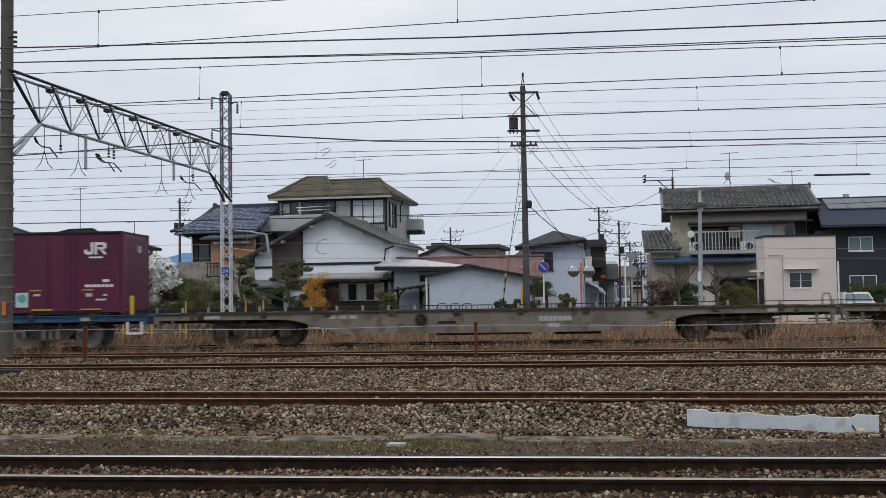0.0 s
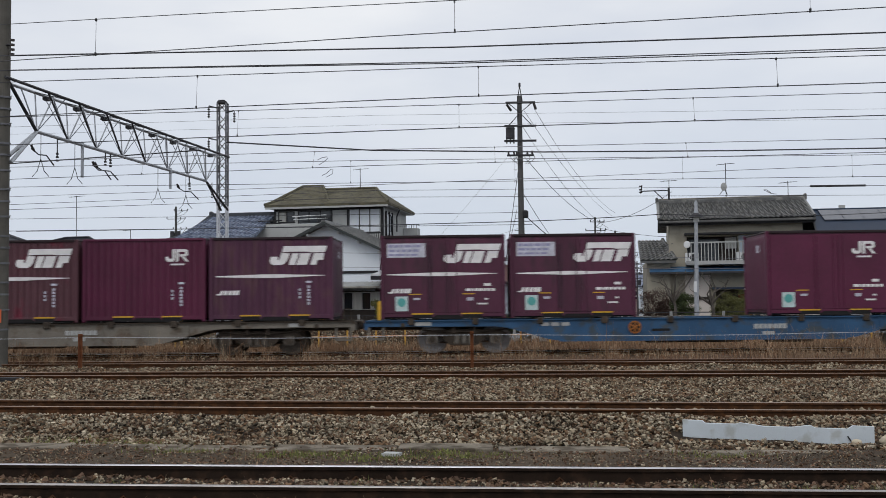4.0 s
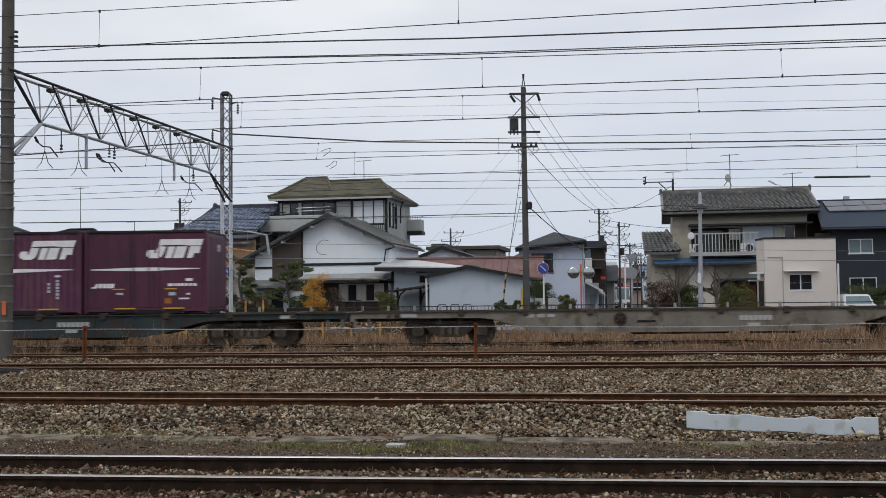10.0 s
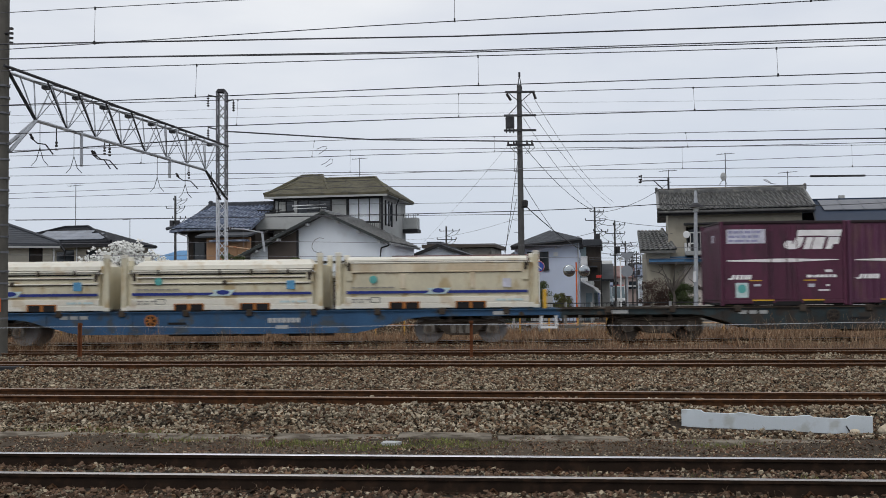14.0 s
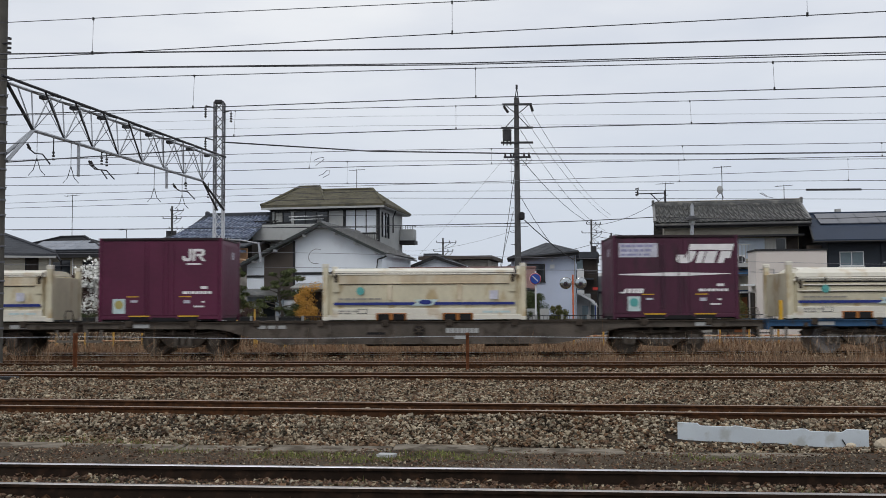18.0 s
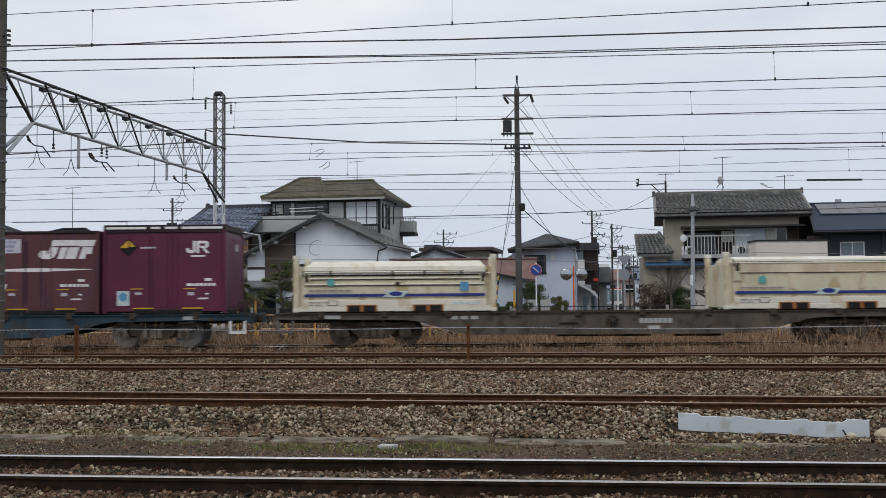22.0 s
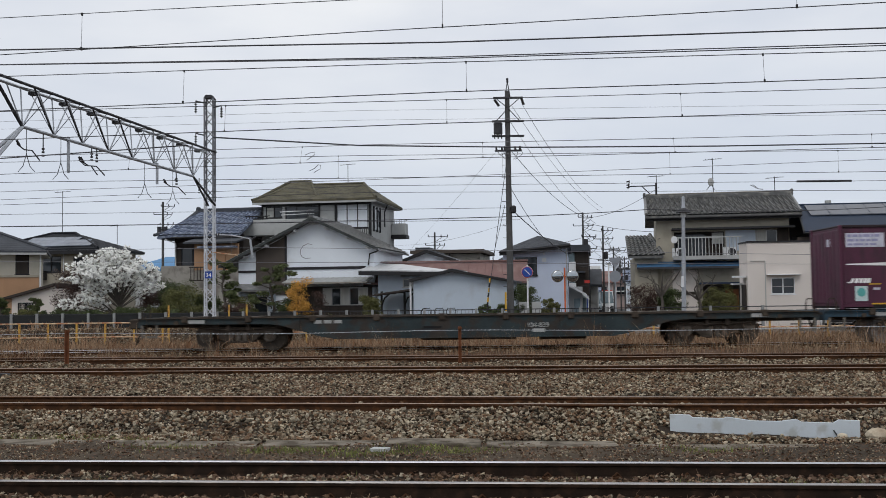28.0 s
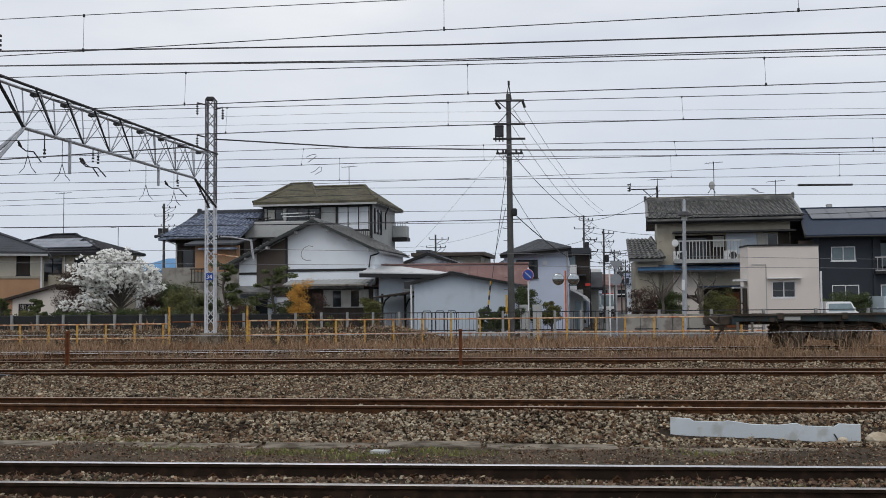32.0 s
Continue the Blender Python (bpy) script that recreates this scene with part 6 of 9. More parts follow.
def left_houses():
    r = house("house", -25.45, 55.1, "beige house with an orange-brown lower storey and slate roof", turn=20)
    hip(r, -5.0, 3.05, -0.6, 6.6, 4.62, -1.9, -0.9, 6.2, "roof_dark", rounded=False)
    wall(r, -4.5, 2.6, 3.2, 4.6, 0, [(-0.6, 0.2, 3.3, 4.4), (1.4, 2.1, 3.3, 4.4)], "wall_ivory")
    wall(r, -4.5, 2.6, 0, 3.2, 0, [(0.0, 0.7, 1.0, 1.9)], "wall_orange")
    hpart("string_course", B(-4.5, 2.64, -0.04, -0.002, 3.14, 3.26), "wall_beige", r)
    side_wall(r, 2.51, 0.18, 6, 0, 4.6, "wall_ivory")
    side_wall(r, -4.41, 0.18, 6, 0, 4.6, "wall_beige")
    hpart("wall", B(-4.32, 2.42, 5.85, 6.0, 0, 4.6), "wall_beige", r)
    window(r, -0.6, 0.2, 3.3, 4.4, 0.05, 1, "trim_dark", "wall_brown")
    window(r, 1.4, 2.1, 3.3, 4.4, 0.05, 1, "trim_dark", "wall_brown")
    window(r, 0.0, 0.7, 1.0, 1.9, 0.05, 1, "alu", "dark")
    downpipe(r, [(2.68, -0.06, 4.5), (2.68, -0.06, 0.2)], "trim_white")
    downpipe(r, [(-0.9, -0.06, 4.5), (-0.9, -0.06, 0.2)], "trim_white")
    hpart("meter_box", B(-1.6, -1.0, -0.4, -0.01, 2.2, 3.5), "wall_brown", r)
    q = house("house", -25.8, 66, "grey-brown house with solar panels on its hipped roof")
    hip(q, -5.2, 3.05, -0.6, 6.0, 5.2, -2.1, -0.4, 6.42, "roof_black", rounded=False, edge="trim_dark")
    wall(q, -4.7, 2.55, 0, 5.05, 0, [(-1.3, 0.15, 3.7, 4.75), (1.0, 1.9, 3.9, 4.7)], "wall_beige")
    side_wall(q, 2.46, 0.18, 5.6, 0, 5.05, "wall_beige")
    side_wall(q, -4.61, 0.18, 5.6, 0, 5.05, "wall_grey")
    hpart("wall", B(-4.52, 2.37, 5.45, 5.6, 0, 5.05), "wall_grey", q)
    window(q, -1.3, 0.15, 3.7, 4.75, 0.05, 2, "trim_dark", "glass")
    window(q, 1.0, 1.9, 3.9, 4.7, 0.05, 2, "trim_dark", "dark")
    slope = (6.42 - 5.2) / 3.3
    for j, (n, x0) in enumerate(((9, -3.1), (8, -3.0), (6, -2.8))):
        for i in range(n):
            a, y = x0 + i * 0.60, -0.25 + j * 0.62
            z = 5.2 + slope * (y + 0.6) + 0.1
            slab(q, "solar_panel", [(a, y, z), (a + 0.585, y, z), (a + 0.585, y + 0.6, z + 0.6 * slope), (a, y + 0.6, z + 0.6 * slope)], 0.04, "solar_sheen")
    hpart("eave_board", B(-5.1, 2.95, -0.58, -0.52, 4.86, 5.02), "trim_dark", q)
    hpart("balcony_box", B(-1.4, -0.85, -0.6, -0.01, 3.2, 3.8), "trim_dark", q)
    downpipe(q, [(0.35, -0.06, 4.95), (0.35, -0.06, 3.0)], "trim_white")
    w = house("outhouse", -23.55, 55.4, "small pink outhouse with a brown mono-pitch roof", "outhouse")
    hpart("wall", prism(bmesh.new(), [(-0.75, 0), (1.75, 0), (1.75, 2.62), (-0.75, 2.0)], "y", 0, 0.15), "wall_cream", w)
    side_wall(w, 1.67, 0.15, 3, 0, 2.5, "wall_cream")
    side_wall(w, -0.66, 0.15, 3, 0, 1.95, "wall_cream")
    hpart("wall", B(-0.57, 1.58, 2.85, 3.0, 0, 1.95), "wall_cream", w)
    slab(w, "roof", [(-1.35, -0.3, 1.98), (1.9, -0.3, 2.78), (1.9, 3.0, 2.78), (-1.35, 3.0, 1.98)], 0.13, "wall_brown")
    window(w, -0.35, 0.55, 0.7, 1.75, -0.03, 2, "trim_dark", "glass", sill=False)


left_houses()


def red_roof_hall():
    r = house("workshop", 0.2, 53.6, "low workshop with a faded red-brown metal roof", "workshop", turn=-3)
    gable_x(r, -5.0, 3.62, 0, 2.4, 2.55, 3.68, "roof_red", 0.4, tiled=False, ridge="roof_red", ridge_h=0.05)
    for k in range(20):
        x = -4.9 + k * 0.45
        hpart("roof_seam", tube(bmesh.new(), [(x, -0.4, 2.56), (x, 1.2, 3.69)], 0.010, 4), "roof_red", r)
    wall(r, -4.8, 3.55, 0, 2.5, 0, [], "wall_greyl")
    side_wall(r, 3.46, 0.18, 2.3, 0, 2.5, "wall_white")
    side_wall(r, -4.71, 0.18, 2.3, 0, 2.5, "wall_greyl")
    hpart("wall", B(-4.62, 3.37, 2.15, 2.3, 0, 2.5), "wall_greyl", r)
    g = house("house", -1.6, 63, "small white gabled house with a dark roof")
    gable_y(g, (-1.9, 4.02), (-0.12, 4.70), (1.95, 4.0), -0.3, 6, "roof_dark", tiled=False)
    hpart("wall", prism(bmesh.new(), [(-1.6, 0), (1.7, 0), (1.7, 3.93), (-0.12, 4.54), (-1.6, 3.98)], "y", 0, 0.2), "wall_white", g)
    hpart("wall", prism(bmesh.new(), [(-1.6, 0), (1.7, 0), (1.7, 3.93), (-0.12, 4.54), (-1.6, 3.98)], "y", 5.6, 5.8), "wall_white", g)
    side_wall(g, -1.51, 0.2, 5.6, 0, 4.1, "wall_white")
    side_wall(g, 1.61, 0.2, 5.6, 0, 4.1, "wall_white")
    f = house("apartment_block", 0.3, 76, "far flat-roofed grey apartment block", "building")
    hpart("wall", B(-3.2, 1.6, 0, 6, 0, 5.02), "wall_grey", f)
    hpart("roof", B(-3.6, 1.95, -0.5, 6.4, 5.06, 5.32), "wall_taupe", f)
    hpart("penthouse", B(-3.5, -2.4, 1, 4, 5.33, 5.6), "roof_dark", f)
    d = house("distant_house", 5.4, 80, "low house with a dark sloping roof behind the workshop", "house", -8, "distant houses")
    hpart("wall", B(-2.4, 2.2, 0, 5, 0, 4.2), "wall_white", d)
    slab(d, "roof", [(-2.8, -0.4, 4.2), (2.4, -0.4, 4.2), (2.2, 2.5, 5.25), (-1.4, 2.5, 5.25)], 0.12, "roof_dark")
    slab(d, "roof", [(2.4, 5.4, 4.2), (-2.8, 5.4, 4.2), (-1.4, 2.51, 5.25), (2.2, 2.51, 5.25)], 0.12, "roof_dark")
    for k in range(4):
        window(f, -2.6 + k * 1.2, -1.8 + k * 1.2, 3.7, 4.5, -0.04, 2, "alu", "dark", sill=False)


red_roof_hall()


def blue_house():
    r = house("house", 4.5, 57, "pale blue two-storey house with a dark gabled roof", turn=-7)
    e0, e1, e2, e3, top = (-1.95, -0.6, 4.30), (1.98, -0.6, 4.64), (1.98, 7.6, 4.5), (-1.95, 7.6, 4.3), (0.06, 3.5, 5.34)
    for p, q in ((e0, e1), (e1, e2), (e2, e3), (e3, e0)):
        slab(r, "roof", [p, q, top], 0.10, "roof_dark")
    tiles(r, e0, e1, (top[0] + 0.03, top[1], top[2]), (top[0] - 0.03, top[1], top[2]), "roof_dark", rounded=False)
    hpart("fascia", prism(bmesh.new(), [(-1.95, 4.04), (1.98, 4.40), (1.98, 4.58), (-1.95, 4.24)], "y", -0.62, -0.56), "trim_dark", r)
    hpart("gutter", tube(bmesh.new(), [(-1.98, -0.66, 4.22), (2.0, -0.66, 4.56)], 0.05), "trim_dark", r)
    hpart("wall", prism(bmesh.new(), [(-1.8, 0), (1.8, 0), (1.8, 4.5), (-1.8, 4.18)], "y", 0, 0.2), "wall_blue", r)
    hpart("corner_board", B(0.80, 0.86, -0.03, -0.004, 0, 4.36), "wall_blue", r)
    side_wall(r, 1.71, 0.2, 7.2, 0, 4.1, "wall_blue")
    side_wall(r, -1.71, 0.2, 7.2, 0, 4.1, "wall_blue")
    hpart("wall", B(-1.62, 1.62, 7.05, 7.2, 0, 4.1), "wall_blue", r)
    window(r, -1.1, 0.1, 2.95, 3.95, -0.04, 2, "trim_dark", "glass")
    hpart("side_window", B(1.802, 1.84, 1.0, 2.2, 2.3, 3.6), "glass", r)
    hpart("vent_box", B(0.38, 0.62, -0.14, -0.004, 3.68, 3.90), "trim_white", r)
    hpart("vent_box", B(0.46, 0.54, -0.1, -0.004, 4.08, 4.18), "trim_white", r)
    downpipe(r, [(1.74, -0.06, 4.4), (1.74, -0.06, 0.2)], "wall_greyl", 0.03)
    a = house("apartment_block", 8.2, 68, "dark grey apartment block with stacked pale balconies", "building", turn=-8)
    hpart("wall", B(-0.9, 0.72, 0, 9, 0, 4.75), "wall_brown", a)
    hpart("roof", B(-1.2, 0.82, -0.5, 9.2, 4.76, 5.15), "roof_dark", a)
    for z in (0.6, 2.0, 3.4):
        hpart("balcony", B(-0.75, -0.12, -0.7, -0.01, z, z + 0.62), "trim_white", a)
        hpart("balcony_slab", B(-0.8, 0.5, -0.75, -0.01, z - 0.1, z - 0.004), "roof_dark", a)
        hpart("balcony_door", B(-0.6, -0.2, -0.06, -0.004, z + 0.2, z + 1.25), "pane_blue", a)
        hpart("stair_rail", tube(bmesh.new(), [(0.0, -0.7, z + 0.4), (0.66, -0.7, z + 0.4)], 0.03, 5), "steel_dark", a)
    s = house("shop", 7.0, 60, "small street shop with white awnings and a red sign", "shop", turn=-8)
    hpart("wall", B(-0.7, 0.45, 0, 3, 0, 2.3), "wall_greyl", s)
    hpart("awning", prism(bmesh.new(), [(-0.2, 2.25), (0.75, 1.75), (0.75, 1.86), (-0.2, 2.40)], "y", -0.9, -0.05), "trim_white", s)
    hpart("awning", prism(bmesh.new(), [(0.25, 2.0), (0.95, 1.45), (0.95, 1.55), (0.25, 2.15)], "y", 1.2, 2.4), "trim_white", s)
    hpart("sign_board", B(0.62, 0.92, -0.3, -0.22, 2.50, 2.66), "sign_red", s, "red sign board")
    hpart("sign_post", tube(bmesh.new(), [(0.92, -0.26, 0), (0.92, -0.26, 3.5)], 0.035, 6), "trim_dark", s)
    hpart("sign_arm", tube(bmesh.new(), [(0.4, -0.26, 3.45), (0.95, -0.26, 3.45)], 0.03, 6), "trim_dark", s)
    hpart("door", B(0.0, 0.35, -0.06, -0.004, 0, 1.6), "pane_blue", s)
    for k in range(3):
        v = thing("vending_machine", (7.75 + 0.35 * k, 62.5 + 2.2 * k, -0.17, 0, 0, -8), "drinks vending machine with a pale front beside the street", "vending machine", "vending machines")
        hpart("casing", B(-0.3, 0.3, 0, 0.6, 0, 1.75, bevel=0.03), ("car_blue", "sign_blue", "trim_white")[k], v)
        hpart("display", B(-0.24, 0.24, -0.02, -0.004, 0.85, 1.6), "pane_blue", v)
        hpart("tray", B(-0.2, 0.2, -0.02, -0.004, 0.25, 0.45), "trim_dark", v)


blue_house()


def grey_house():
    r = house("house", 15.75, 60, "beige two-storey house with grey tiled roof and white balcony", turn=-10)
    gable_x(r, -4.35, 4.45, 0, 7.0, 6.40, 7.8, "roof_grey", 0.6, ridge="roof_grey")
    for x in (-4.35, 4.4):
        hpart("verge_tile", tube(bmesh.new(), [(x, -0.6, 6.5), (x, 3.5, 7.9)], 0.1, 6), "roof_grey", r)
    hpart("ridge_cap", B(-4.3, 4.4, 3.4, 3.6, 8.04, 8.12, bevel=0.03), "wall_grey", r)
    for x in (-4.4, 4.5):
        hpart("ridge_end", B(x - 0.09, x + 0.09, 3.35, 3.65, 7.8, 8.2, bevel=0.05), "roof_grey", r)
    holes = [(-2.75, 0.15, 4.0, 5.45), (1.95, 3.1, 4.7, 5.5)]
    wall(r, -3.8, 3.8, 0, 6.3, 0, holes, "wall_beige")
    side_wall(r, -3.71, 0.18, 7, 0, 6.1, "wall_beige")
    side_wall(r, 3.71, 0.18, 7, 0, 6.1, "wall_beige")
    hpart("wall", B(-3.62, 3.62, 6.85, 7.0, 0, 6.1), "wall_beige", r)
    for x in (-3.71, 3.71):
        hpart("gable", prism(bmesh.new(), [(0.1, 6.0), (6.9, 6.0), (3.5, 7.55)], "x", x - 0.08, x + 0.08), "wall_beige", r)
    # dark strip added as the shadow under the eave
    hpart("eave_shadow_board", B(-4.3, 4.4, -0.56, -0.5, 6.12, 6.24), "trim_dark", r)
    # recessed upper floor with balcony
    hpart("recess", B(-2.75, 0.15, 0.5, 0.55, 3.95, 5.5), "wall_brown", r)
    window(r, -2.6, -0.9, 4.05, 5.35, 0.3, 2, "trim_dark", "dark", sill=False)
    window(r, -0.55, 0.1, 4.75, 5.4, 0.3, 1, "alu", "curtain", sill=False)
    hpart("boarded_panel", B(0.2, 1.9, -0.06, -0.004, 4.3, 5.5), "wall_bluegrey", r, "pale blue panel")
    window(r, 1.95, 3.1, 4.7, 5.5, 0.0, 2, "alu", "curtain")
    hpart("dark_panel", B(3.12, 3.75, -0.06, -0.004, 4.0, 5.55), "wall_brown", r)
    hpart("canopy", B(-2.9, 4.0, -0.9, -0.02, 5.55, 5.65), "trim_dark", r)
    hpart("balcony_floor", B(-2.85, 1.0, -1.15, -0.02, 3.78, 3.92), "wall_greyl", r)
    railing(r, -2.85, 1.0, -1.15, 3.93, 5.1, 20, "wall_greyl", 0.022)
    for x in (-2.6, 0.3):
        ac = thing("air_conditioner", (15.75 + x * 0.99 - 0.06, 59.25 - x * 0.12, 3.72, 0, 0, -7), "white outdoor air conditioner unit on the balcony", "air conditioner", "air conditioners")
        hpart("casing", B(-0.38, 0.38, -0.14, 0.14, 0, 0.56, bevel=0.02), "trim_white", ac)
        hpart("fan_grille", disc(bmesh.new(), (0.1, -0.15, 0.28), 0.22, "y", 0.03, 16), "steel_dark", ac)
    # lower storey
    hpart("canopy", prism(bmesh.new(), [(-1.0, 3.3), (-0.02, 3.58), (-0.02, 3.72), (-1.0, 3.42)], "x", -4.95, 1.05), "blue_band", r, "blue corrugated canopy")
    hpart("canopy_strip", B(-4.95, 1.05, -1.07, -1.01, 3.26, 3.38), "steel_dark", r)
    hpart("porch_roof", B(-1.4, 1.0, -1.3, -0.02, 2.35, 2.45), "roof_navy", r)
    for x0, x1 in ((-4.3, -3.0), (-2.9, -1.45)):
        hpart("pale_panel", B(x0, x1, -0.04, -0.003, 0.1, 1.74 if x0 < -3.5 else 3.2), "wall_cream", r, "pale plaster panel")
    hpart("lintel", B(-4.2, -1.4, -0.12, -0.004, 1.75, 1.92), "wall_brown", r)
    hpart("porch_recess", B(-1.15, 0.95, -0.06, -0.004, 0, 2.3), "wall_brown", r)
    hpart("front_door", B(0.1, 0.85, -0.12, -0.06, 0, 2.05, bevel=0.01), "post_rust", r, "red-brown front door")
    # side wing
    w = house("wing", 11.0, 60.4, "small side wing with a grey tiled roof", "house", turn=-7)
    hpart("wall", B(-0.35, 1.0, 0, 5, 0, 4.0), "wall_beige", w)
    slab(w, "roof", [(-0.75, -0.6, 4.05), (1.3, -0.6, 4.05), (0.75, 2.5, 5.4), (-0.75, 2.5, 5.4)], 0.14, "roof_grey")
    tiles(w, (-0.75, -0.6, 4.05), (1.3, -0.6, 4.05), (0.75, 2.5, 5.4), (-0.75, 2.5, 5.4), "roof_grey")
    hpart("ridge", tube(bmesh.new(), [(1.3, -0.6, 4.15), (0.75, 2.5, 5.5)], 0.1), "roof_grey", w)
    d = thing("satellite_dish", (12.6, 58.4, 4.7), "white satellite dish on the balcony rail", "satellite dish")
    bm = bmesh.new()
    bmesh.ops.create_uvsphere(bm, u_segments=16, v_segments=10, radius=0.21)
    for v in bm.verts:
        v.co = Vector((v.co.x * 0.92, v.co.y * 0.14, v.co.z))
    hpart("dish", bm, "trim_white", d)
    hpart("arm", tube(bmesh.new(), [(0, 0.05, 0), (0.1, 0.3, -0.2), (0.15, 0.4, -0.7)], 0.03), "steel_dark", d)


grey_house()


def white_box():
    r = house("annex", 16.0, 50, "flat-roofed cream building with one window and dark coping", "building", turn=-3)
    x0, x1 = -1.65, 1.75
    wall(r, x0, x1, 0, 4.25, 0, [(-0.52, 0.62, 1.72, 2.52)], "wall_cream")
    side_wall(r, x0 + 0.09, 0.18, 1.6, 0, 4.25, "wall_cream")
    side_wall(r, x1 - 0.09, 0.18, 1.6, 0, 4.25, "wall_cream")
    hpart("wall", B(x0, x1, 1.6, 1.75, 0, 4.25), "wall_cream", r)
    hpart("roof", B(x0 + 0.18, x1 - 0.18, 0.18, 1.6, 4.0, 4.1), "wall_grey", r)
    bm = bmesh.new()
    for a in ((x0 - 0.04, x1 + 0.04, -0.05, 0.22), (x0 - 0.04, x0 + 0.2, 0.22, 1.78), (x1 - 0.2, x1 + 0.04, 0.22, 1.78)):
        box(bm, *a, 4.25, 4.33)
    hpart("coping", bm, "trim_dark", r, "dark metal coping")
    window(r, -0.52, 0.62, 1.72, 2.52, 0.05, 2, "trim_white", "dark")
    hpart("window_canopy", B(-0.75, 0.85, -0.30, -0.01, 2.64, 2.69, bevel=0.015), "trim_white", r)
    for k in range(1, 8):
        hpart("siding_joint", B(x0 + 0.9, x1, -0.006, -0.001, 0.52 * k, 0.52 * k + 0.01), "wall_cream", r)
    hpart("cable_duct", tube(bmesh.new(), [(x0 + 0.15, -0.03, 3.35), (x0 + 0.85, -0.03, 3.35), (x0 + 0.85, -0.03, 0.3)], 0.022), "wall_greyl", r)
    downpipe(r, [(x1 + 0.06, -0.06, 3.0), (x1 + 0.06, -0.06, 0.2)], "trim_white", 0.05)
    hpart("door_canopy", B(x0 - 0.55, x0 - 0.01, 0.2, 1.0, 2.55, 2.64), "trim_white", r)
    hpart("door", B(x0 - 0.06, x0 - 0.004, 0.3, 1.1, 0, 2.2), "wall_brown", r)
    hpart("door_canopy", B(x0 - 0.5, x0 - 0.01, 1.05, 1.5, 2.2, 2.28), "trim_white", r)


white_box()


def slab_bar(p, q):
    """A bar of 8 by 16 cm from p to q, under both."""
    bm = bmesh.new()
    a, b = Vector(p), Vector(q)
    ring = [(-0.04, 0.02), (0.04, 0.02), (0.04, -0.16), (-0.04, -0.16)]
    u = [bm.verts.new(a + Vector((dx, 0, dz))) for dx, dz in ring]
    v = [bm.verts.new(b + Vector((dx, 0, dz))) for dx, dz in ring]
    bm.faces.new(u)
    bm.faces.new(v[::-1])
    for i in range(4):
        bm.faces.new((u[i], v[i], v[(i + 1) % 4], u[(i + 1) % 4]))
    return bm


def navy_house():
    r = house("house", 23.2, 57, "dark navy house with solar panels on a metal roof", turn=-7)
    slab(r, "roof", [(-3.65, -0.7, 5.2), (6.0, -0.7, 5.2), (6.0, 3.75, 7.0), (-3.1, 3.75, 7.0)], 0.16, "roof_navy")
    slab(r, "roof", [(6.0, 8.2, 5.2), (-3.65, 8.2, 5.2), (-3.1, 3.75, 7.0), (6.0, 3.75, 7.0)], 0.16, "roof_navy")
    hpart("ridge", B(-3.1, 6.0, 3.65, 3.85, 6.95, 7.1, bevel=0.03), "roof_navy", r)
    hpart("gutter", tube(bmesh.new(), [(-3.65, -0.76, 5.08), (6.0, -0.76, 5.08)], 0.06), "trim_dark", r)
    hpart("verge", slab_bar((-3.67, -0.72, 5.2), (-3.12, 3.75, 7.0)), "trim_dark", r)
    k = (7.0 - 5.2) / 4.45
    for i in range(8):
        for j in range(1):
            a, y = -2.75 + i * 1.12, 1.75
            z = 5.2 + k * (y + 0.7) + 0.1
            slab(r, "solar_panel", [(a, y, z), (a + 1.09, y, z), (a + 1.09, y + 1.75, z + 1.75 * k), (a, y + 1.75, z + 1.75 * k)], 0.05, "solar")
    holes = [(-2.15, -0.85, 3.75, 4.55), (-2.15, -0.7, 1.3, 2.4), (0.45, 2.6, 1.3, 2.4), (0.5, 3.4, 3.3, 4.9)]
    wall(r, -2.75, 5.6, 0, 5.3, 0, holes, "wall_navy")
    wall(r, -3.6, -2.75, 0, 5.0, 1.5, [], "wall_taupe")
    side_wall(r, -2.66, 0.18, 7, 0, 5.3, "wall_navy")
    side_wall(r, 5.51, 0.18, 7, 0, 5.2, "wall_navy")
    hpart("wall", B(-2.57, 5.42, 6.85, 7.0, 0, 5.2), "wall_navy", r)
    window(r, -2.15, -0.85, 3.75, 4.55, 0.03, 2, "trim_white", "pane_blue")
    window(r, -2.15, -0.7, 1.3, 2.4, 0.03, 2, "trim_white", "glass")
    window(r, 0.45, 2.6, 1.3, 2.4, 0.03, 2, "trim_white", "pane_blue")
    hpart("recess", B(0.5, 3.4, 1.2, 1.25, 3.2, 5.0), "gap_dark", r)
    window(r, 0.7, 1.9, 3.4, 4.8, 1.0, 2, "trim_dark", "pane_blue", sill=False)
    railing(r, 0.1, 3.8, -0.35, 3.15, 3.95, 14, "alu", 0.015)
    hpart("balcony_floor", B(0.1, 3.8, -0.4, -0.01, 3.0, 3.14), "trim_dark", r)
    hpart("corner_step", B(0.05, 0.2, -0.12, -0.004, 0, 5.2), "wall_navy", r)
    hpart("chimney", B(-1.4, -1.1, 3.9, 4.2, 6.7, 7.3), "wall_greyl", r)


navy_house()
antenna(15.15, 59.4, 7.5, 2.0)
antenna(11.85, 59.4, 7.5, 1.05, 20)


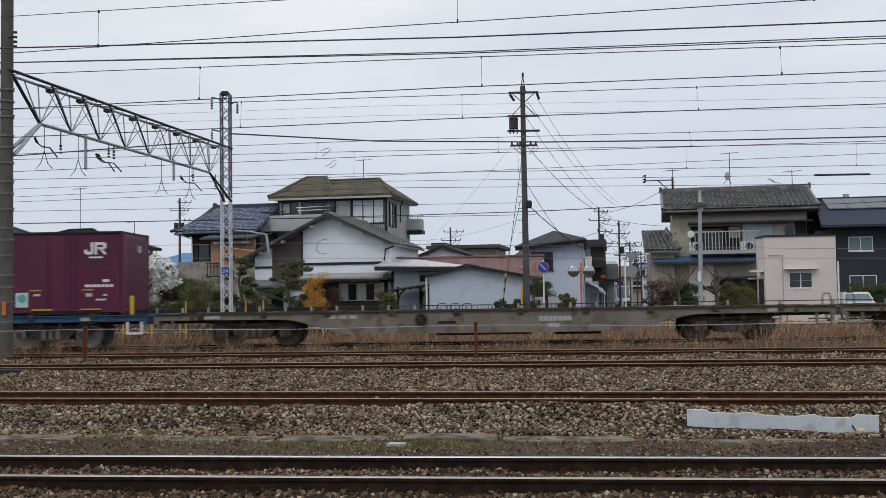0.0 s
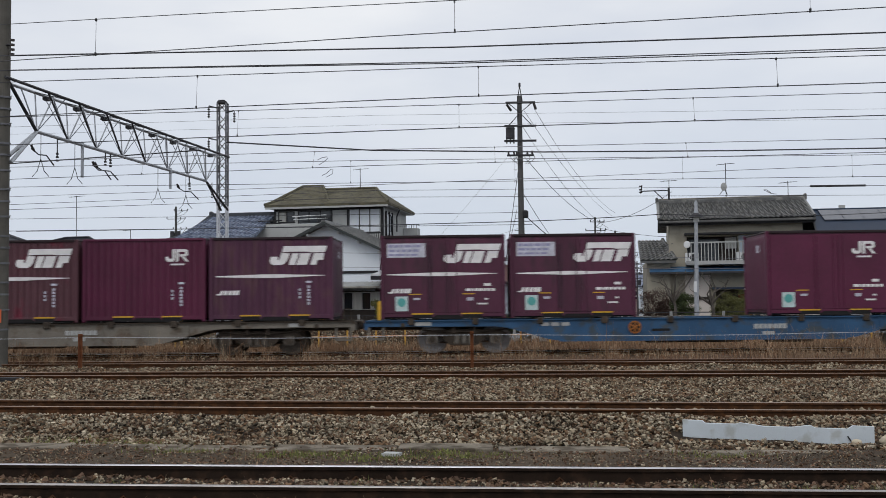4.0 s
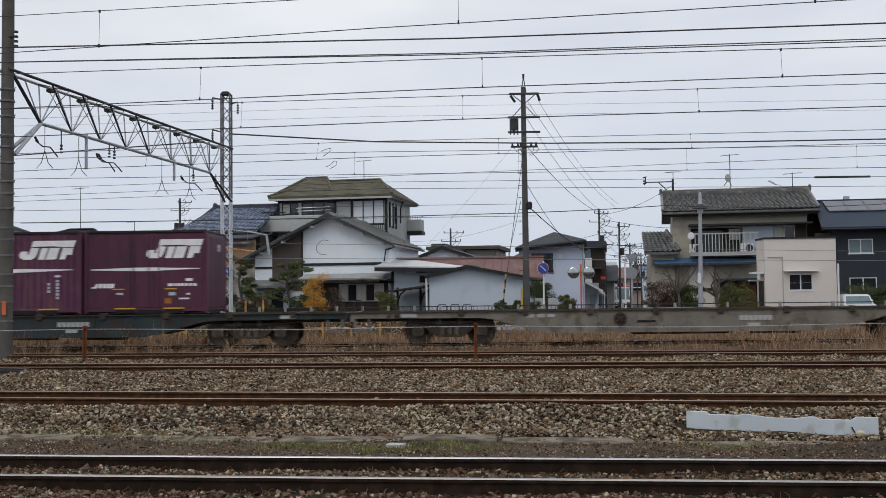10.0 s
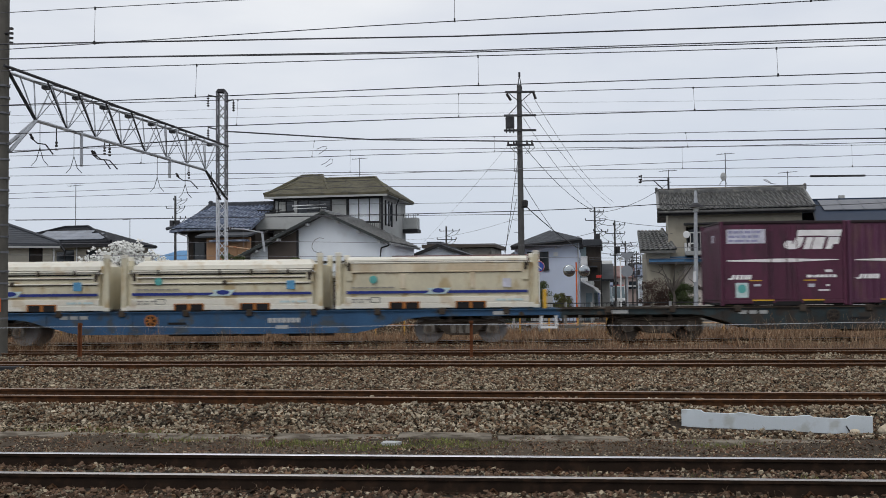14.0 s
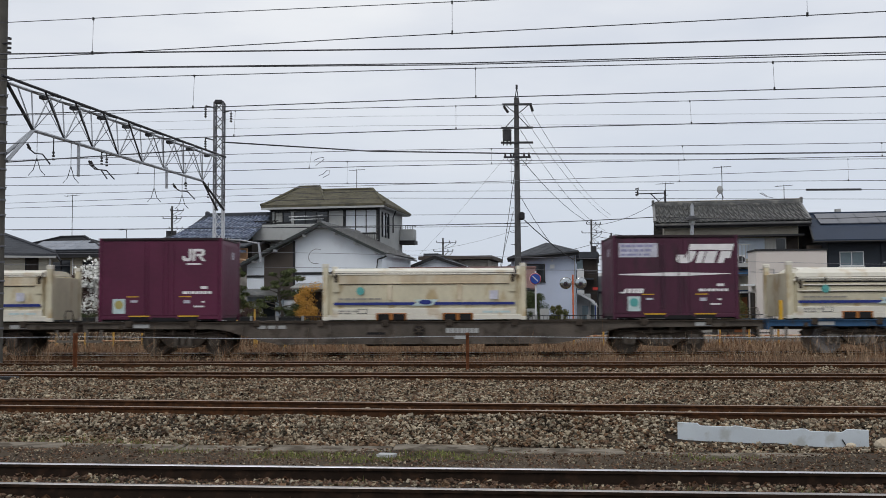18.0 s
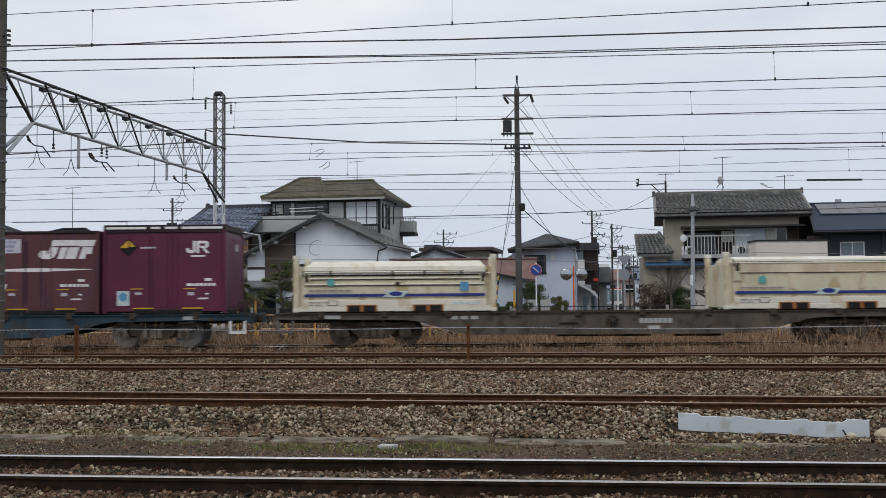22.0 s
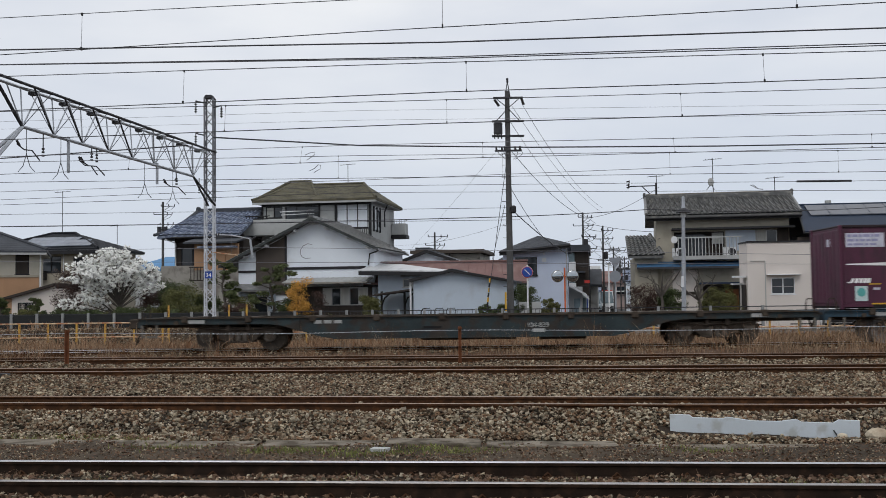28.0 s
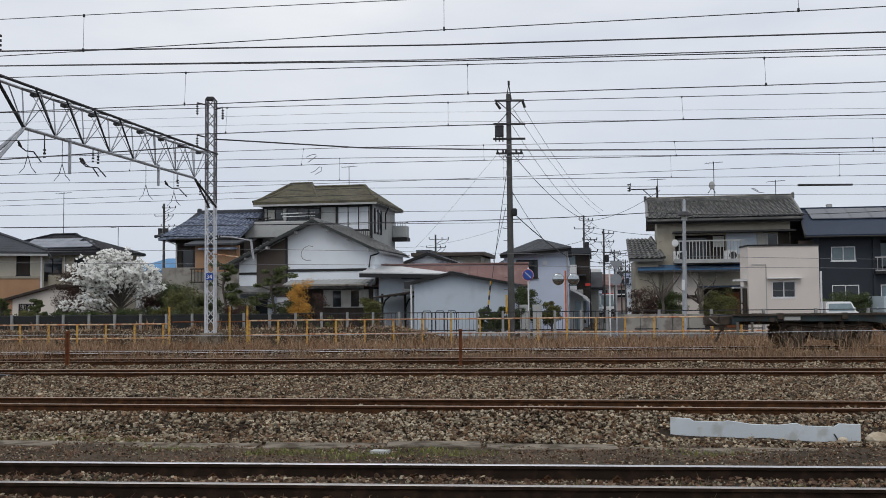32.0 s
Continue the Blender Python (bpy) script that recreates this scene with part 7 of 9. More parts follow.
def roof_fittings():
    """A cable bracket and a dish on the ridge of the beige house."""
    b = thing("cable_bracket", (11.85, 59.5, 7.5), "dark steel cable bracket at the end of the tiled ridge", "bracket")
    part("arm", tube(bmesh.new(), [(11.85, 59.5, 7.95), (10.25, 59.5, 7.92)], 0.035, 6), "steel_dark", b)
    part("post", tube(bmesh.new(), [(11.85, 59.5, 7.4), (11.85, 59.5, 8.1)], 0.06, 8), "steel_dark", b)
    part("brace", tube(bmesh.new(), [(11.0, 59.5, 7.93), (11.5, 59.5, 7.45)], 0.03, 5), "steel_dark", b)
    rack = part("rack", tube(bmesh.new(), [(10.3, 59.5, 8.28), (10.2, 59.5, 7.78)], 0.03, 5), "steel_dark", b)
    for z in (8.2, 8.0, 7.85):
        part("insulator", tube(bmesh.new(), [(10.12, 59.5, z), (10.3, 59.5, z + 0.02)], 0.045, 6), "insulator", rack)
    d = thing("satellite_dish", (15.0, 59.3, 8.1), "pale satellite dish on a tripod over the ridge", "satellite dish")
    bm = bmesh.new()
    bmesh.ops.create_uvsphere(bm, u_segments=16, v_segments=10, radius=0.24)
    for v in bm.verts:
        v.co = Vector((v.co.x * 0.75, v.co.y * 0.2, v.co.z))
    hpart("dish", bm, "wall_greyl", d)
    for dx in (-0.22, 0.22):
        hpart("tripod_leg", tube(bmesh.new(), [(0.05, 0.1, -0.1), (dx, 0.1, -0.45)], 0.02, 5), "steel_dark", d)


roof_fittings()
antenna(-26.75, 69, 6.25, 2.9)
antenna(-7.0, 67, 9.2, 1.3)
antenna(-23.0, 69, 5.0, 1.8)
antenna(18.8, 59.6, 7.5, 0.9)


# ---- street, road and pavements beyond the fence ----
def build_street():
    bm = bmesh.new()
    box(bm, -60, 60, 44.2, 47.6, -0.26, -0.17)
    tagged(part("road", bm, "asphalt"), "grey asphalt road beside the railway fence", "road", kind="structure")
    bm = prism(bmesh.new(), [(6.4, 47.6), (9.8, 47.6), (41.2, 260), (37.4, 260)], "z", -0.25, -0.168)
    tagged(part("street", bm, "asphalt"), "narrow asphalt street running away between houses", "road", kind="structure")


build_street()


def far_street():
    rng = random.Random(8)
    for k in range(16):
        d = 74 + k * 10
        for s in (-1, 1):
            cx = 8.6 + (d - 47.6) * 0.151 + s * (2.0 + rng.uniform(0, 0.5) + d * 0.002)
            h, w = rng.uniform(0.5, 0.9) * (1.0 + 0.026 * d), rng.uniform(4, 6)
            r = house("distant_house", cx + s * w / 2, d, rng.choice(["distant pale house along the street", "distant grey two-storey house along the street"]), "house", -8.4, "distant houses")
            hpart("wall", B(-w / 2, w / 2, 0, 7, 0, h), rng.choice(["wall_greyl", "wall_white", "wall_bluegrey", "wall_grey", "wall_pink"]), r)
            slab(r, "roof", [(-w / 2 - 0.3, -0.4, h), (w / 2 + 0.3, -0.4, h), (w / 2 + 0.3, 3.5, h + 1.2), (-w / 2 - 0.3, 3.5, h + 1.2)], 0.15, rng.choice(["roof_grey", "roof_dark", "roof_red", "roof_blue"]))
            slab(r, "roof", [(w / 2 + 0.3, 7.4, h), (-w / 2 - 0.3, 7.4, h), (-w / 2 - 0.3, 3.51, h + 1.2), (w / 2 + 0.3, 3.51, h + 1.2)], 0.15, "roof_dark")
            for z in (1.0, 3.2):
                for x in (-w / 4, w / 4):
                    hpart("window", B(x - 0.5, x + 0.5, -0.05, -0.004, z, z + 1.0), "glass", r)
    for k in range(5):
        r = house("distant_house", 34 + k * 5.2, 262 + 4 * (k % 2), "distant grey building closing the street", "building", -8, "distant houses")
        hpart("wall", B(-2.5, 2.5, 0, 8, 0, 6.5 + (k * 7 % 3)), "far_grey", r)
        hpart("roof", B(-2.7, 2.7, -0.3, 8.3, 6.5 + (k * 7 % 3), 6.9 + (k * 7 % 3)), "roof_dark", r)
    for x, d, w, h, m, n in ((15.9, 118, 4.5, 3.4, "wall_greyl", "roof_red"), (23.6, 136, 6, 3.6, "wall_pink", "roof_red"), (26.5, 150, 5, 4.0, "wall_white", "roof_grey"), (18.6, 150, 5, 5.0, "wall_bluegrey", "wall_greyl"),
                           (20.6, 112, 3.5, 3.4, "wall_white", "roof_blue")):
        r = house("distant_house", x, d, "distant house with a coloured roof at the street's bend", "house", -8, "distant houses")
        hpart("wall", B(-w / 2, w / 2, 0, 6, 0, h), m, r)
        slab(r, "roof", [(-w / 2 - 0.3, -0.4, h), (w / 2 + 0.3, -0.4, h), (w / 2 + 0.3, 3, h + 1.3), (-w / 2 - 0.3, 3, h + 1.3)], 0.15, n)
        slab(r, "roof", [(w / 2 + 0.3, 6.4, h), (-w / 2 - 0.3, 6.4, h), (-w / 2 - 0.3, 3.01, h + 1.3), (w / 2 + 0.3, 3.01, h + 1.3)], 0.15, n)
        for k in range(2):
            hpart("window", B(-w / 4 + k * w / 2 - 0.5, -w / 4 + k * w / 2 + 0.5, -0.05, -0.004, h - 1.6, h - 0.6), "glass", r)
        hpart("awning", B(-w / 2, w / 2, -0.8, -0.06, 2.3, 2.45), "sign_red" if d == 118 else "trim_white", r)
    for k, (x, d, w, h) in enumerate(((-34, 92, 9, 6), (-44, 84, 10, 6.5), (-20.5, 96, 7, 5.4), (-24.6, 84, 5, 5.6), (26, 90, 12, 5.5), (40, 80, 14, 7), (-55, 74, 12, 7), (54, 76, 14, 7))):
        r = house("distant_house", x, d, "distant house with a low roof", "house", -8, "distant houses")
        hpart("wall", B(-w / 2, w / 2, 0, 8, 0, h - 1.2), "wall_greyl", r)
        slab(r, "roof", [(-w / 2 - 0.4, -0.5, h - 1.2), (w / 2 + 0.4, -0.5, h - 1.2), (w / 2 - 1.5, 4, h), (-w / 2 + 1.5, 4, h)], 0.15, "tarp_blue" if k == 3 else "roof_dark")
        slab(r, "roof", [(w / 2 + 0.4, 8.5, h - 1.2), (-w / 2 - 0.4, 8.5, h - 1.2), (-w / 2 + 1.5, 4.01, h), (w / 2 - 1.5, 4.01, h)], 0.15, "roof_dark")


far_street()


# ---- fences ----
def yellow_fence():
    r = thing("yellow_fence", (0, 42, -0.27), "low weathered yellow pipe fence with two rails beside the line", "fence")
    xs = [-24 + k * 1.19 for k in range(43)]
    for x in xs:
        if -12.0 < x < -8.6:
            continue
        part("post", B(x - 0.035, x + 0.035, 41.97, 42.03, -0.25, 0.65 if x < -9 else 0.76), "yellow", r)
    for x in (-11.85, -8.62, -9.35):
        part("tall_post", B(x - 0.034, x + 0.034, 41.96, 42.04, -0.25, 1.35), "yellow", r, "taller yellow post")
    for x0, x1, dz in ((-24.5, -11.8, -0.09), (-8.6, 26.5, 0.02)):
        for z in (0.74, 0.16):
            part("rail", tube(bmesh.new(), [(x0, 42, z + dz), (x1, 42, z + dz)], 0.034), "fence_rail", r)
    part("rail", tube(bmesh.new(), [(-11.8, 42.3, 0.72), (-8.6, 42.3, 0.72)], 0.03), "post_rust", r)


yellow_fence()


def grey_fence():
    r = thing("sheet_fence", (0, 46.0, -0.2), "dark mesh fence on pale concrete posts along the road", "fence")
    x = -25.98
    while x < 26:
        part("post", B(x - 0.05, x + 0.05, 43.93, 44.07, -0.25, 1.05), "fence_post", r)
        part("top_rail", B(x + 0.06, x + 1.06, 43.985, 44.035, 0.98, 1.02), "steel_dark", r)
        if x < -7.5:
            part("panel", B(x + 0.065, x + 1.055, 44.0, 44.02, 0.02, 0.975), "mesh_fence", r)
        else:
            if x > 6.5:
                x += 1.12
                part("top_rail", B(x - 0.06, x + 1.06, 43.985, 44.035, 0.98, 1.02), "steel_dark", r)
            part("panel_rail", B(x + 0.06, x + 1.06, 43.99, 44.03, 0.2, 0.25), "steel_dark", r)
            for j in range(6 if x < 6.5 else 0):
                xx = x + 0.16 + j * 0.16
                part("bar", B(xx - 0.008, xx + 0.008, 44.0, 44.016, 0.25, 0.98), "steel_dark", r)
        x += 1.12
    h = thing("low_wall", (8.6, 46.5, -0.2), "low grey concrete wall of panels by the road", "wall")
    for j in range(5):
        part("wall_panel", B(7.9 + j * 0.75, 8.63 + j * 0.75, 47.9, 48.05, -0.25, 0.8, bevel=0.01), "wall_grey", h)
    g = thing("gatepost", (3.3, 47.2, -0.2), "grey concrete block gatepost beside the road", "gatepost", "gateposts")
    for z in range(5):
        part("block", B(2.95, 3.35, 47.0, 47.4, -0.2 + z * 0.3, 0.095 + z * 0.3, bevel=0.01), "wall_greyl", g)
    g2 = copy_thing(g, pose(3.9, 47.2, -0.2))


grey_fence()


# ---- overhead line gantry ----
def lattice_tower():
    r = thing("lattice_mast", (-9.9, 41, -0.27), "pale galvanised lattice steel mast of the overhead line", "mast")
    cx, cy, h, z0, z1 = -9.9, 41.0, 0.175, -0.27, 9.75
    legs = [(cx - h, cy - h), (cx + h, cy - h), (cx + h, cy + h), (cx - h, cy + h)]
    for x, y in legs:
        part("leg", B(x - 0.028, x + 0.028, y - 0.028, y + 0.028, z0, 5.55), "galv_pale", r)
        # legs and lacing are a darker grey in the upper part
        part("upper_leg", B(x - 0.030, x + 0.030, y - 0.030, y + 0.030, 5.55, z1), "galv_dull", r)
    n = 25
    for s in range(4):
        (xa, ya), (xb, yb) = legs[s], legs[(s + 1) % 4]
        for k in range(n):
            a, b = z0 + (z1 - z0) * k / n, z0 + (z1 - z0) * (k + 1) / n
            p, q = ((xa, ya, a), (xb, yb, b)) if k % 2 == 0 else ((xb, yb, a), (xa, ya, b))
            part("lacing_bar", tube(bmesh.new(), [p, q], 0.019, 4), "galv_pale" if b < 5.7 else "galv_dull", r)
    part("cap", prism(bmesh.new(), [(cx - 0.21, z1), (cx + 0.21, z1), (cx + 0.12, z1 + 0.12), (cx - 0.12, z1 + 0.12)], "y", cy - 0.2, cy + 0.2), "steel_dark", r)
    part("footing", B(cx - 0.42, cx + 0.42, cy - 0.42, cy + 0.42, -0.5, 0.30, bevel=0.05), "slab", r, "stained concrete footing")
    # swivelling cantilever over the far track
    for pts, rad, m in (([(-9.72, 40.85, 4.2), (-8.9, 40.6, 4.12), (-8.19, 40.5, 3.98)], 0.032, "galv"), ([(-8.17, 40.5, 4.02), (-8.07, 40.5, 3.21)], 0.05, "galv"), ([(-9.72, 40.85, 4.06), (-8.3, 40.5, 4.04)], 0.018, "steel_dark"),
                        ([(-9.7, 40.8, 3.47), (-8.68, 40.5, 3.32)], 0.03, "fence_rail"), ([(-8.95, 40.6, 4.12), (-8.95, 40.6, 3.4)], 0.010, "wire_grey"), ([(-8.1, 40.5, 3.95), (-7.95, 40.5, 4.05)], 0.04, "steel_dark")):
        part("cantilever_tube", tube(bmesh.new(), pts, rad, 6), m, r)
    for x in (-9.6, -9.5, -9.4):
        part("insulator", tube(bmesh.new(), [(x, 40.8, 4.185), (x + 0.04, 40.79, 4.18)], 0.055, 8), "insulator", r)
    part("number_plate", B(cx - 0.14, cx + 0.15, cy - 0.25, cy - 0.235, 2.42, 2.70), "sign_blue", r, "blue number plate")
    for sx, z in ((-1, 9.62), (1, 9.42), (-1, 8.3)):
        x1 = cx + sx * 0.52
        arm = part("bracket", tube(bmesh.new(), [(cx + sx * 0.2, cy - 0.2, z - 0.08), (x1, cy - 0.2, z)], 0.03), "steel_dark", r)
        part("insulator_rod", tube(bmesh.new(), [(x1, cy - 0.2, z), (x1, cy - 0.2, z - 0.5)], 0.018, 6), "insulator", arm)
        for k in range(4):
            part("insulator", tube(bmesh.new(), [(x1, cy - 0.2, z - 0.12 - 0.1 * k), (x1, cy - 0.2, z - 0.16 - 0.1 * k)], 0.055, 8), "insulator", arm)
    me = figures("34", 0.24)
    me.transform(pose(cx, cy - 0.254, 2.475, 90, 0, 0))
    part("figures", me, "white_mark", r, "white figures on the plate")


lattice_tower()


def concrete_mast():
    r = thing("concrete_mast", (-12.57, 27.2, -0.25), "tall grey concrete mast with steel bands beside the track", "mast")
    part("shaft", tube(bmesh.new(), [(-12.57, 27.2, -0.3), (-12.57, 27.2, 13.0)], 0.185, 20, 0.15), "mast_concrete", r)
    for k in range(16):
        z = 0.9 + k * 0.42 + (0.1 if k % 3 else 0)
        part("band", tube(bmesh.new(), [(-12.57, 27.2, z), (-12.57, 27.2, z + 0.05)], 0.195, 20), "galv_dull", r)
        if k % 2:
            part("step_bolt", tube(bmesh.new(), [(-12.45, 27.1, z + 0.02), (-12.28, 27.05, z + 0.04)], 0.014, 5), "galv_dull", r)
    part("warning_plate", B(-12.58, -12.47, 26.98, 26.995, 1.10, 1.46), "orange_paint", r, "orange marker plate")
    arm = part("bracket", tube(bmesh.new(), [(-12.5, 27.1, 8.65), (-12.28, 27.05, 8.65)], 0.03), "steel_dark", r)
    for k in range(4):
        part("insulator", tube(bmesh.new(), [(-12.28, 27.05, 8.8 - 0.13 * k), (-12.28, 27.05, 8.75 - 0.13 * k)], 0.06, 8), "insulator", arm)
    return r


concrete_mast()


def gantry():
    a, b = Vector((-12.5, 27.3, 7.72)), Vector((-9.75, 40.85, 7.50))
    way = (b - a).normalized()
    side = way.cross(Vector((0, 0, 1))).normalized()
    r = thing("gantry_beam", tuple(a), "triangular steel truss beam carrying overhead line fittings", "gantry")
    total = (b - a).length

    def at(s, off, dz):
        return a + way * s + side * off + Vector((0, 0, dz))
    half, drop = 0.2, -1.18
    for off, m in ((-half, "galv"), (half, "steel_dark")):
        part("top_chord", tube(bmesh.new(), [at(-0.4, off, 0), at(total - 0.1, off, 0)], 0.042, 6), m, r)
    s0, s1 = 1.3, total - 1.75
    part("bottom_chord", tube(bmesh.new(), [at(s0, 0, drop), at(s1, 0, drop)], 0.05, 6), "galv", r)
    n = 7
    step = (s1 - s0) / n
    for k in range(n + 1):
        s = s0 + k * step
        for off in (-half, half):
            for t in (s - step * (0.85 if off > 0 and k < 5 else 0.3), s + step * (0.35 if off > 0 else 0.12)):
                if 0 <= t <= total:
                    m = "steel_dark" if off > 0 and t < s and k < 5 else "galv"
                    part("diagonal", tube(bmesh.new(), [at(s, 0, drop), at(t, off, 0)], 0.030 if m == "steel_dark" else 0.022, 5), m, r)
        for off, t in ((-half, s - step * 0.62), (half, s + step * 0.72)):
            if 0 <= t <= total:
                part("lacing", tube(bmesh.new(), [at(s, 0, drop), at(t, off, 0)], 0.014, 4), "galv_dull", r)
        if k < n:
            part("lacing", tube(bmesh.new(), [at(s, -half, 0), at(s + step, half, 0)], 0.014, 4), "galv_dull", r)
        t = s + step / 2
        if t < total:
            part("cross_strut", tube(bmesh.new(), [at(t, -half, 0), at(t, half, 0)], 0.03, 5), "galv", r)
            c = at(t, -half, 0)
            part("gusset", B(c.x - 0.09, c.x + 0.09, c.y - 0.12, c.y + 0.12, c.z - 0.11, c.z - 0.03), "steel_dark", r)
    for off in (-0.14, 0.14):
        part("knee_brace", tube(bmesh.new(), [at(s0, 0, drop), (a.x + off, a.y - 0.1, 5.45)], 0.055, 6), "galv", r)
        part("knee_brace", tube(bmesh.new(), [at(s1, 0, drop), (b.x + off, b.y - 0.15, 5.35)], 0.042, 6), "steel_dark", r)
    part("end_strut", tube(bmesh.new(), [at(0, 0, 0), at(s0, 0, drop)], 0.05, 6), "steel_dark", r)
    # fittings that hang from the beam
    for s, low in ((3.6, 1.0), (9.2, 0.66)):
        part("drop_tube", tube(bmesh.new(), [at(s, 0, drop + 0.1), at(s, 0, drop - low)], 0.05, 6), "galv", r)
    for s, z in ((2.3, 0.6), (4.9, 0.35), (5.2, 0.35), (10.7, 0.4), (12.6, 0.5)):
        part("hanger", tube(bmesh.new(), [at(s, 0, drop), at(s, 0, drop - z)], 0.018, 5), "steel_dark", r)
        for k in range(3):
            c = at(s, 0, drop - z - 0.1 * k + 0.15)
            part("insulator", tube(bmesh.new(), [c, c - Vector((0, 0, 0.05))], 0.045, 8), "insulator", r)
    for s, dx in ((0.9, 0.5), (4.1, 0.6), (4.0, 0.45), (9.5, 0.65)):
        c = at(s, 0.1, drop - 0.55)
        arm = part("pull_off_arm", tube(bmesh.new(), [c, c + Vector((dx * 0.35, 0.1, -0.16)), c + Vector((dx * 0.75, 0.15, -0.18)), c + Vector((dx * 1.15, 0.2, -0.46))], 0.02, 5), "steel_dark", r)
        part("insulator", tube(bmesh.new(), [c + Vector((0, 0, 0.1)), c + Vector((dx * 0.14, 0.05, -0.06))], 0.036, 8), "insulator", arm)
    for s in (1.5, 3.2, 8.3, 10.4):
        c = at(s, 0.0, drop)
        part("suspension_wire", tube(bmesh.new(), [c, c - Vector((0, 0, 0.75))], 0.01, 4), "steel_dark", r)
        for d in (-1, 1):
            part("bridle", tube(bmesh.new(), [c - Vector((0, 0, 0.75)), c + Vector((d * 0.1, 0, -1.1)), c + Vector((d * 0.24, 0, -1.26))], 0.011, 4), "steel_dark", r)


gantry()


# ---- wires ----
def wire(z, r, pts, label="thin dark overhead line wire", material="wire", reach=24.0, sag=0.0):
    pts = [Vector((*p, z)) if len(p) == 2 else Vector(p) for p in pts]
    d0, d1 = (pts[0] - pts[1]).normalized(), (pts[-1] - pts[-2]).normalized()
    r0, r1 = reach if isinstance(reach, tuple) else (reach, reach)
    pts = [pts[0] + d0 * r0, *pts, pts[-1] + d1 * r1]
    return tagged(part("overhead_wire", tube(bmesh.new(), pts, r, 5), material), label, "wire", "overhead wires")


wire(5.30, 0.0071, ((-6.94, 15.31), (-1.31, 14.28), (5.67, 13.21)), "thin contact wire over the yard track")
wire(5.8, 0.0061, ((-6.95, 15.31, 5.87), (-4.21, 14.86, 5.84), (-0.54, 14.24, 5.78)), "thin catenary wire carrying droppers")
wire(7.00, 0.0169, ((-9.85, 21.72), (-0.23, 21.63), (8.99, 20.99)), "thick dark feeder cable above the tracks")
wire(7.20, 0.0133, ((-10.84, 23.91), (-0.25, 23.80), (9.88, 23.10)), "thick dark feeder cable above the tracks")
wire(7.15, 0.0133, ((-10.74, 23.72), (-0.25, 23.74), (9.88, 23.11)), "thick dark feeder cable above the tracks")
wire(5.6, 0.0079, ((-8.39, 18.51, 5.69), (-0.19, 17.56, 5.61), (7.15, 16.72, 5.50)), "thin catenary wire carrying droppers")
wire(5.05, 0.0088, ((-8.38, 18.51), (-0.19, 17.37), (7.13, 16.72)), "thin contact wire over a yard track")
wire(5.8, 0.0079, ((-10.43, 23.03, 5.90), (-2.03, 22.09, 5.82), (8.89, 20.86, 5.72)), "thin catenary wire carrying droppers")
wire(5.25, 0.0105, ((-10.42, 23.03), (-0.24, 21.64), (8.88, 20.86)), "thin contact wire over a yard track")
wire(8.00, 0.0052, ((-16.26, 35.92), (-3.19, 34.73), (14.89, 34.96)), "thin pale wire high over the line", "wire_grey")
wire(8.00, 0.0052, ((-16.94, 37.45), (-3.36, 36.61), (15.73, 36.97)), "thin pale wire high over the line", "wire_grey")
wire(6.90, 0.0232, ((-16.93, 37.46), (-9.94, 35.14)), "thick dark feeder cable above the far track", reach=(3.2, 0.8))
wire(6.90, 0.0250, ((-7.83, 33.30), (-3.26, 35.48), (2.76, 36.45), (9.50, 36.79), (15.57, 36.67)), "thick dark feeder cable above the far track", reach=(0.1, 4.0))
wire(5.7, 0.0088, ((-13.21, 29.22, 5.76), (-2.56, 27.88, 5.76), (11.12, 26.16, 5.60)), "thin catenary wire carrying droppers", "wire_grey")
wire(5.25, 0.0088, ((-13.20, 29.22), (-2.52, 27.37), (11.11, 26.16)), "thin contact wire over a yard track")
wire(5.9, 0.0096, ((-13.96, 30.90, 5.84), (-2.85, 30.94, 5.90), (13.16, 31.00, 5.86)), "thin catenary wire over the train's track", "wire_grey")
wire(5.20, 0.0088, ((-13.88, 30.73), (-0.34, 30.9), (12.90, 31.0)), "thin contact wire over the train's track")
wire(5.90, 0.0096, ((-17.93, 39.70), (-3.44, 37.32), (14.18, 33.43)), "thin catenary wire over the far track", "wire_grey")
wire(5.30, 0.0079, ((-16.66, 36.91), (-3.06, 33.90), (14.58, 34.42)), "thin contact wire over the far track")
wire(5.20, 0.0088, ((-17.06, 37.80), (-3.23, 35.06), (15.52, 36.66)), "thin contact wire over the far track")
wire(5.57, 0.0105, ((-20.76, 46.0), (2.3, 46.0)), "low dark service cable along the road", reach=0.2)
wire(5.05, 0.0115, ((-20.75, 46.4), (-4.0, 46.4)), "low dark service cable along the road", reach=7)
wire(3.6, 0.008, ((-11.19, 40.0, 3.59), (-7.23, 40.0, 3.59), (14.15, 40.0, 3.04), (16.88, 40.0, 2.98)), "thin catenary wire low over the far track", "wire_grey")
wire(3.0, 0.009, ((-7.83, 40.0, 3.01), (-4.56, 40.0, 2.96), (14.14, 40.0, 2.67), (16.87, 40.0, 2.62)), "thin contact wire low over the far track", "wire_grey")
tagged(part("section_insulator", tube(bmesh.new(), [(11.6, 34.4, 5.31), (13.45, 34.42, 5.31)], 0.035, 8), "trim_dark"), "long black insulating rod in the contact wire", "insulator")


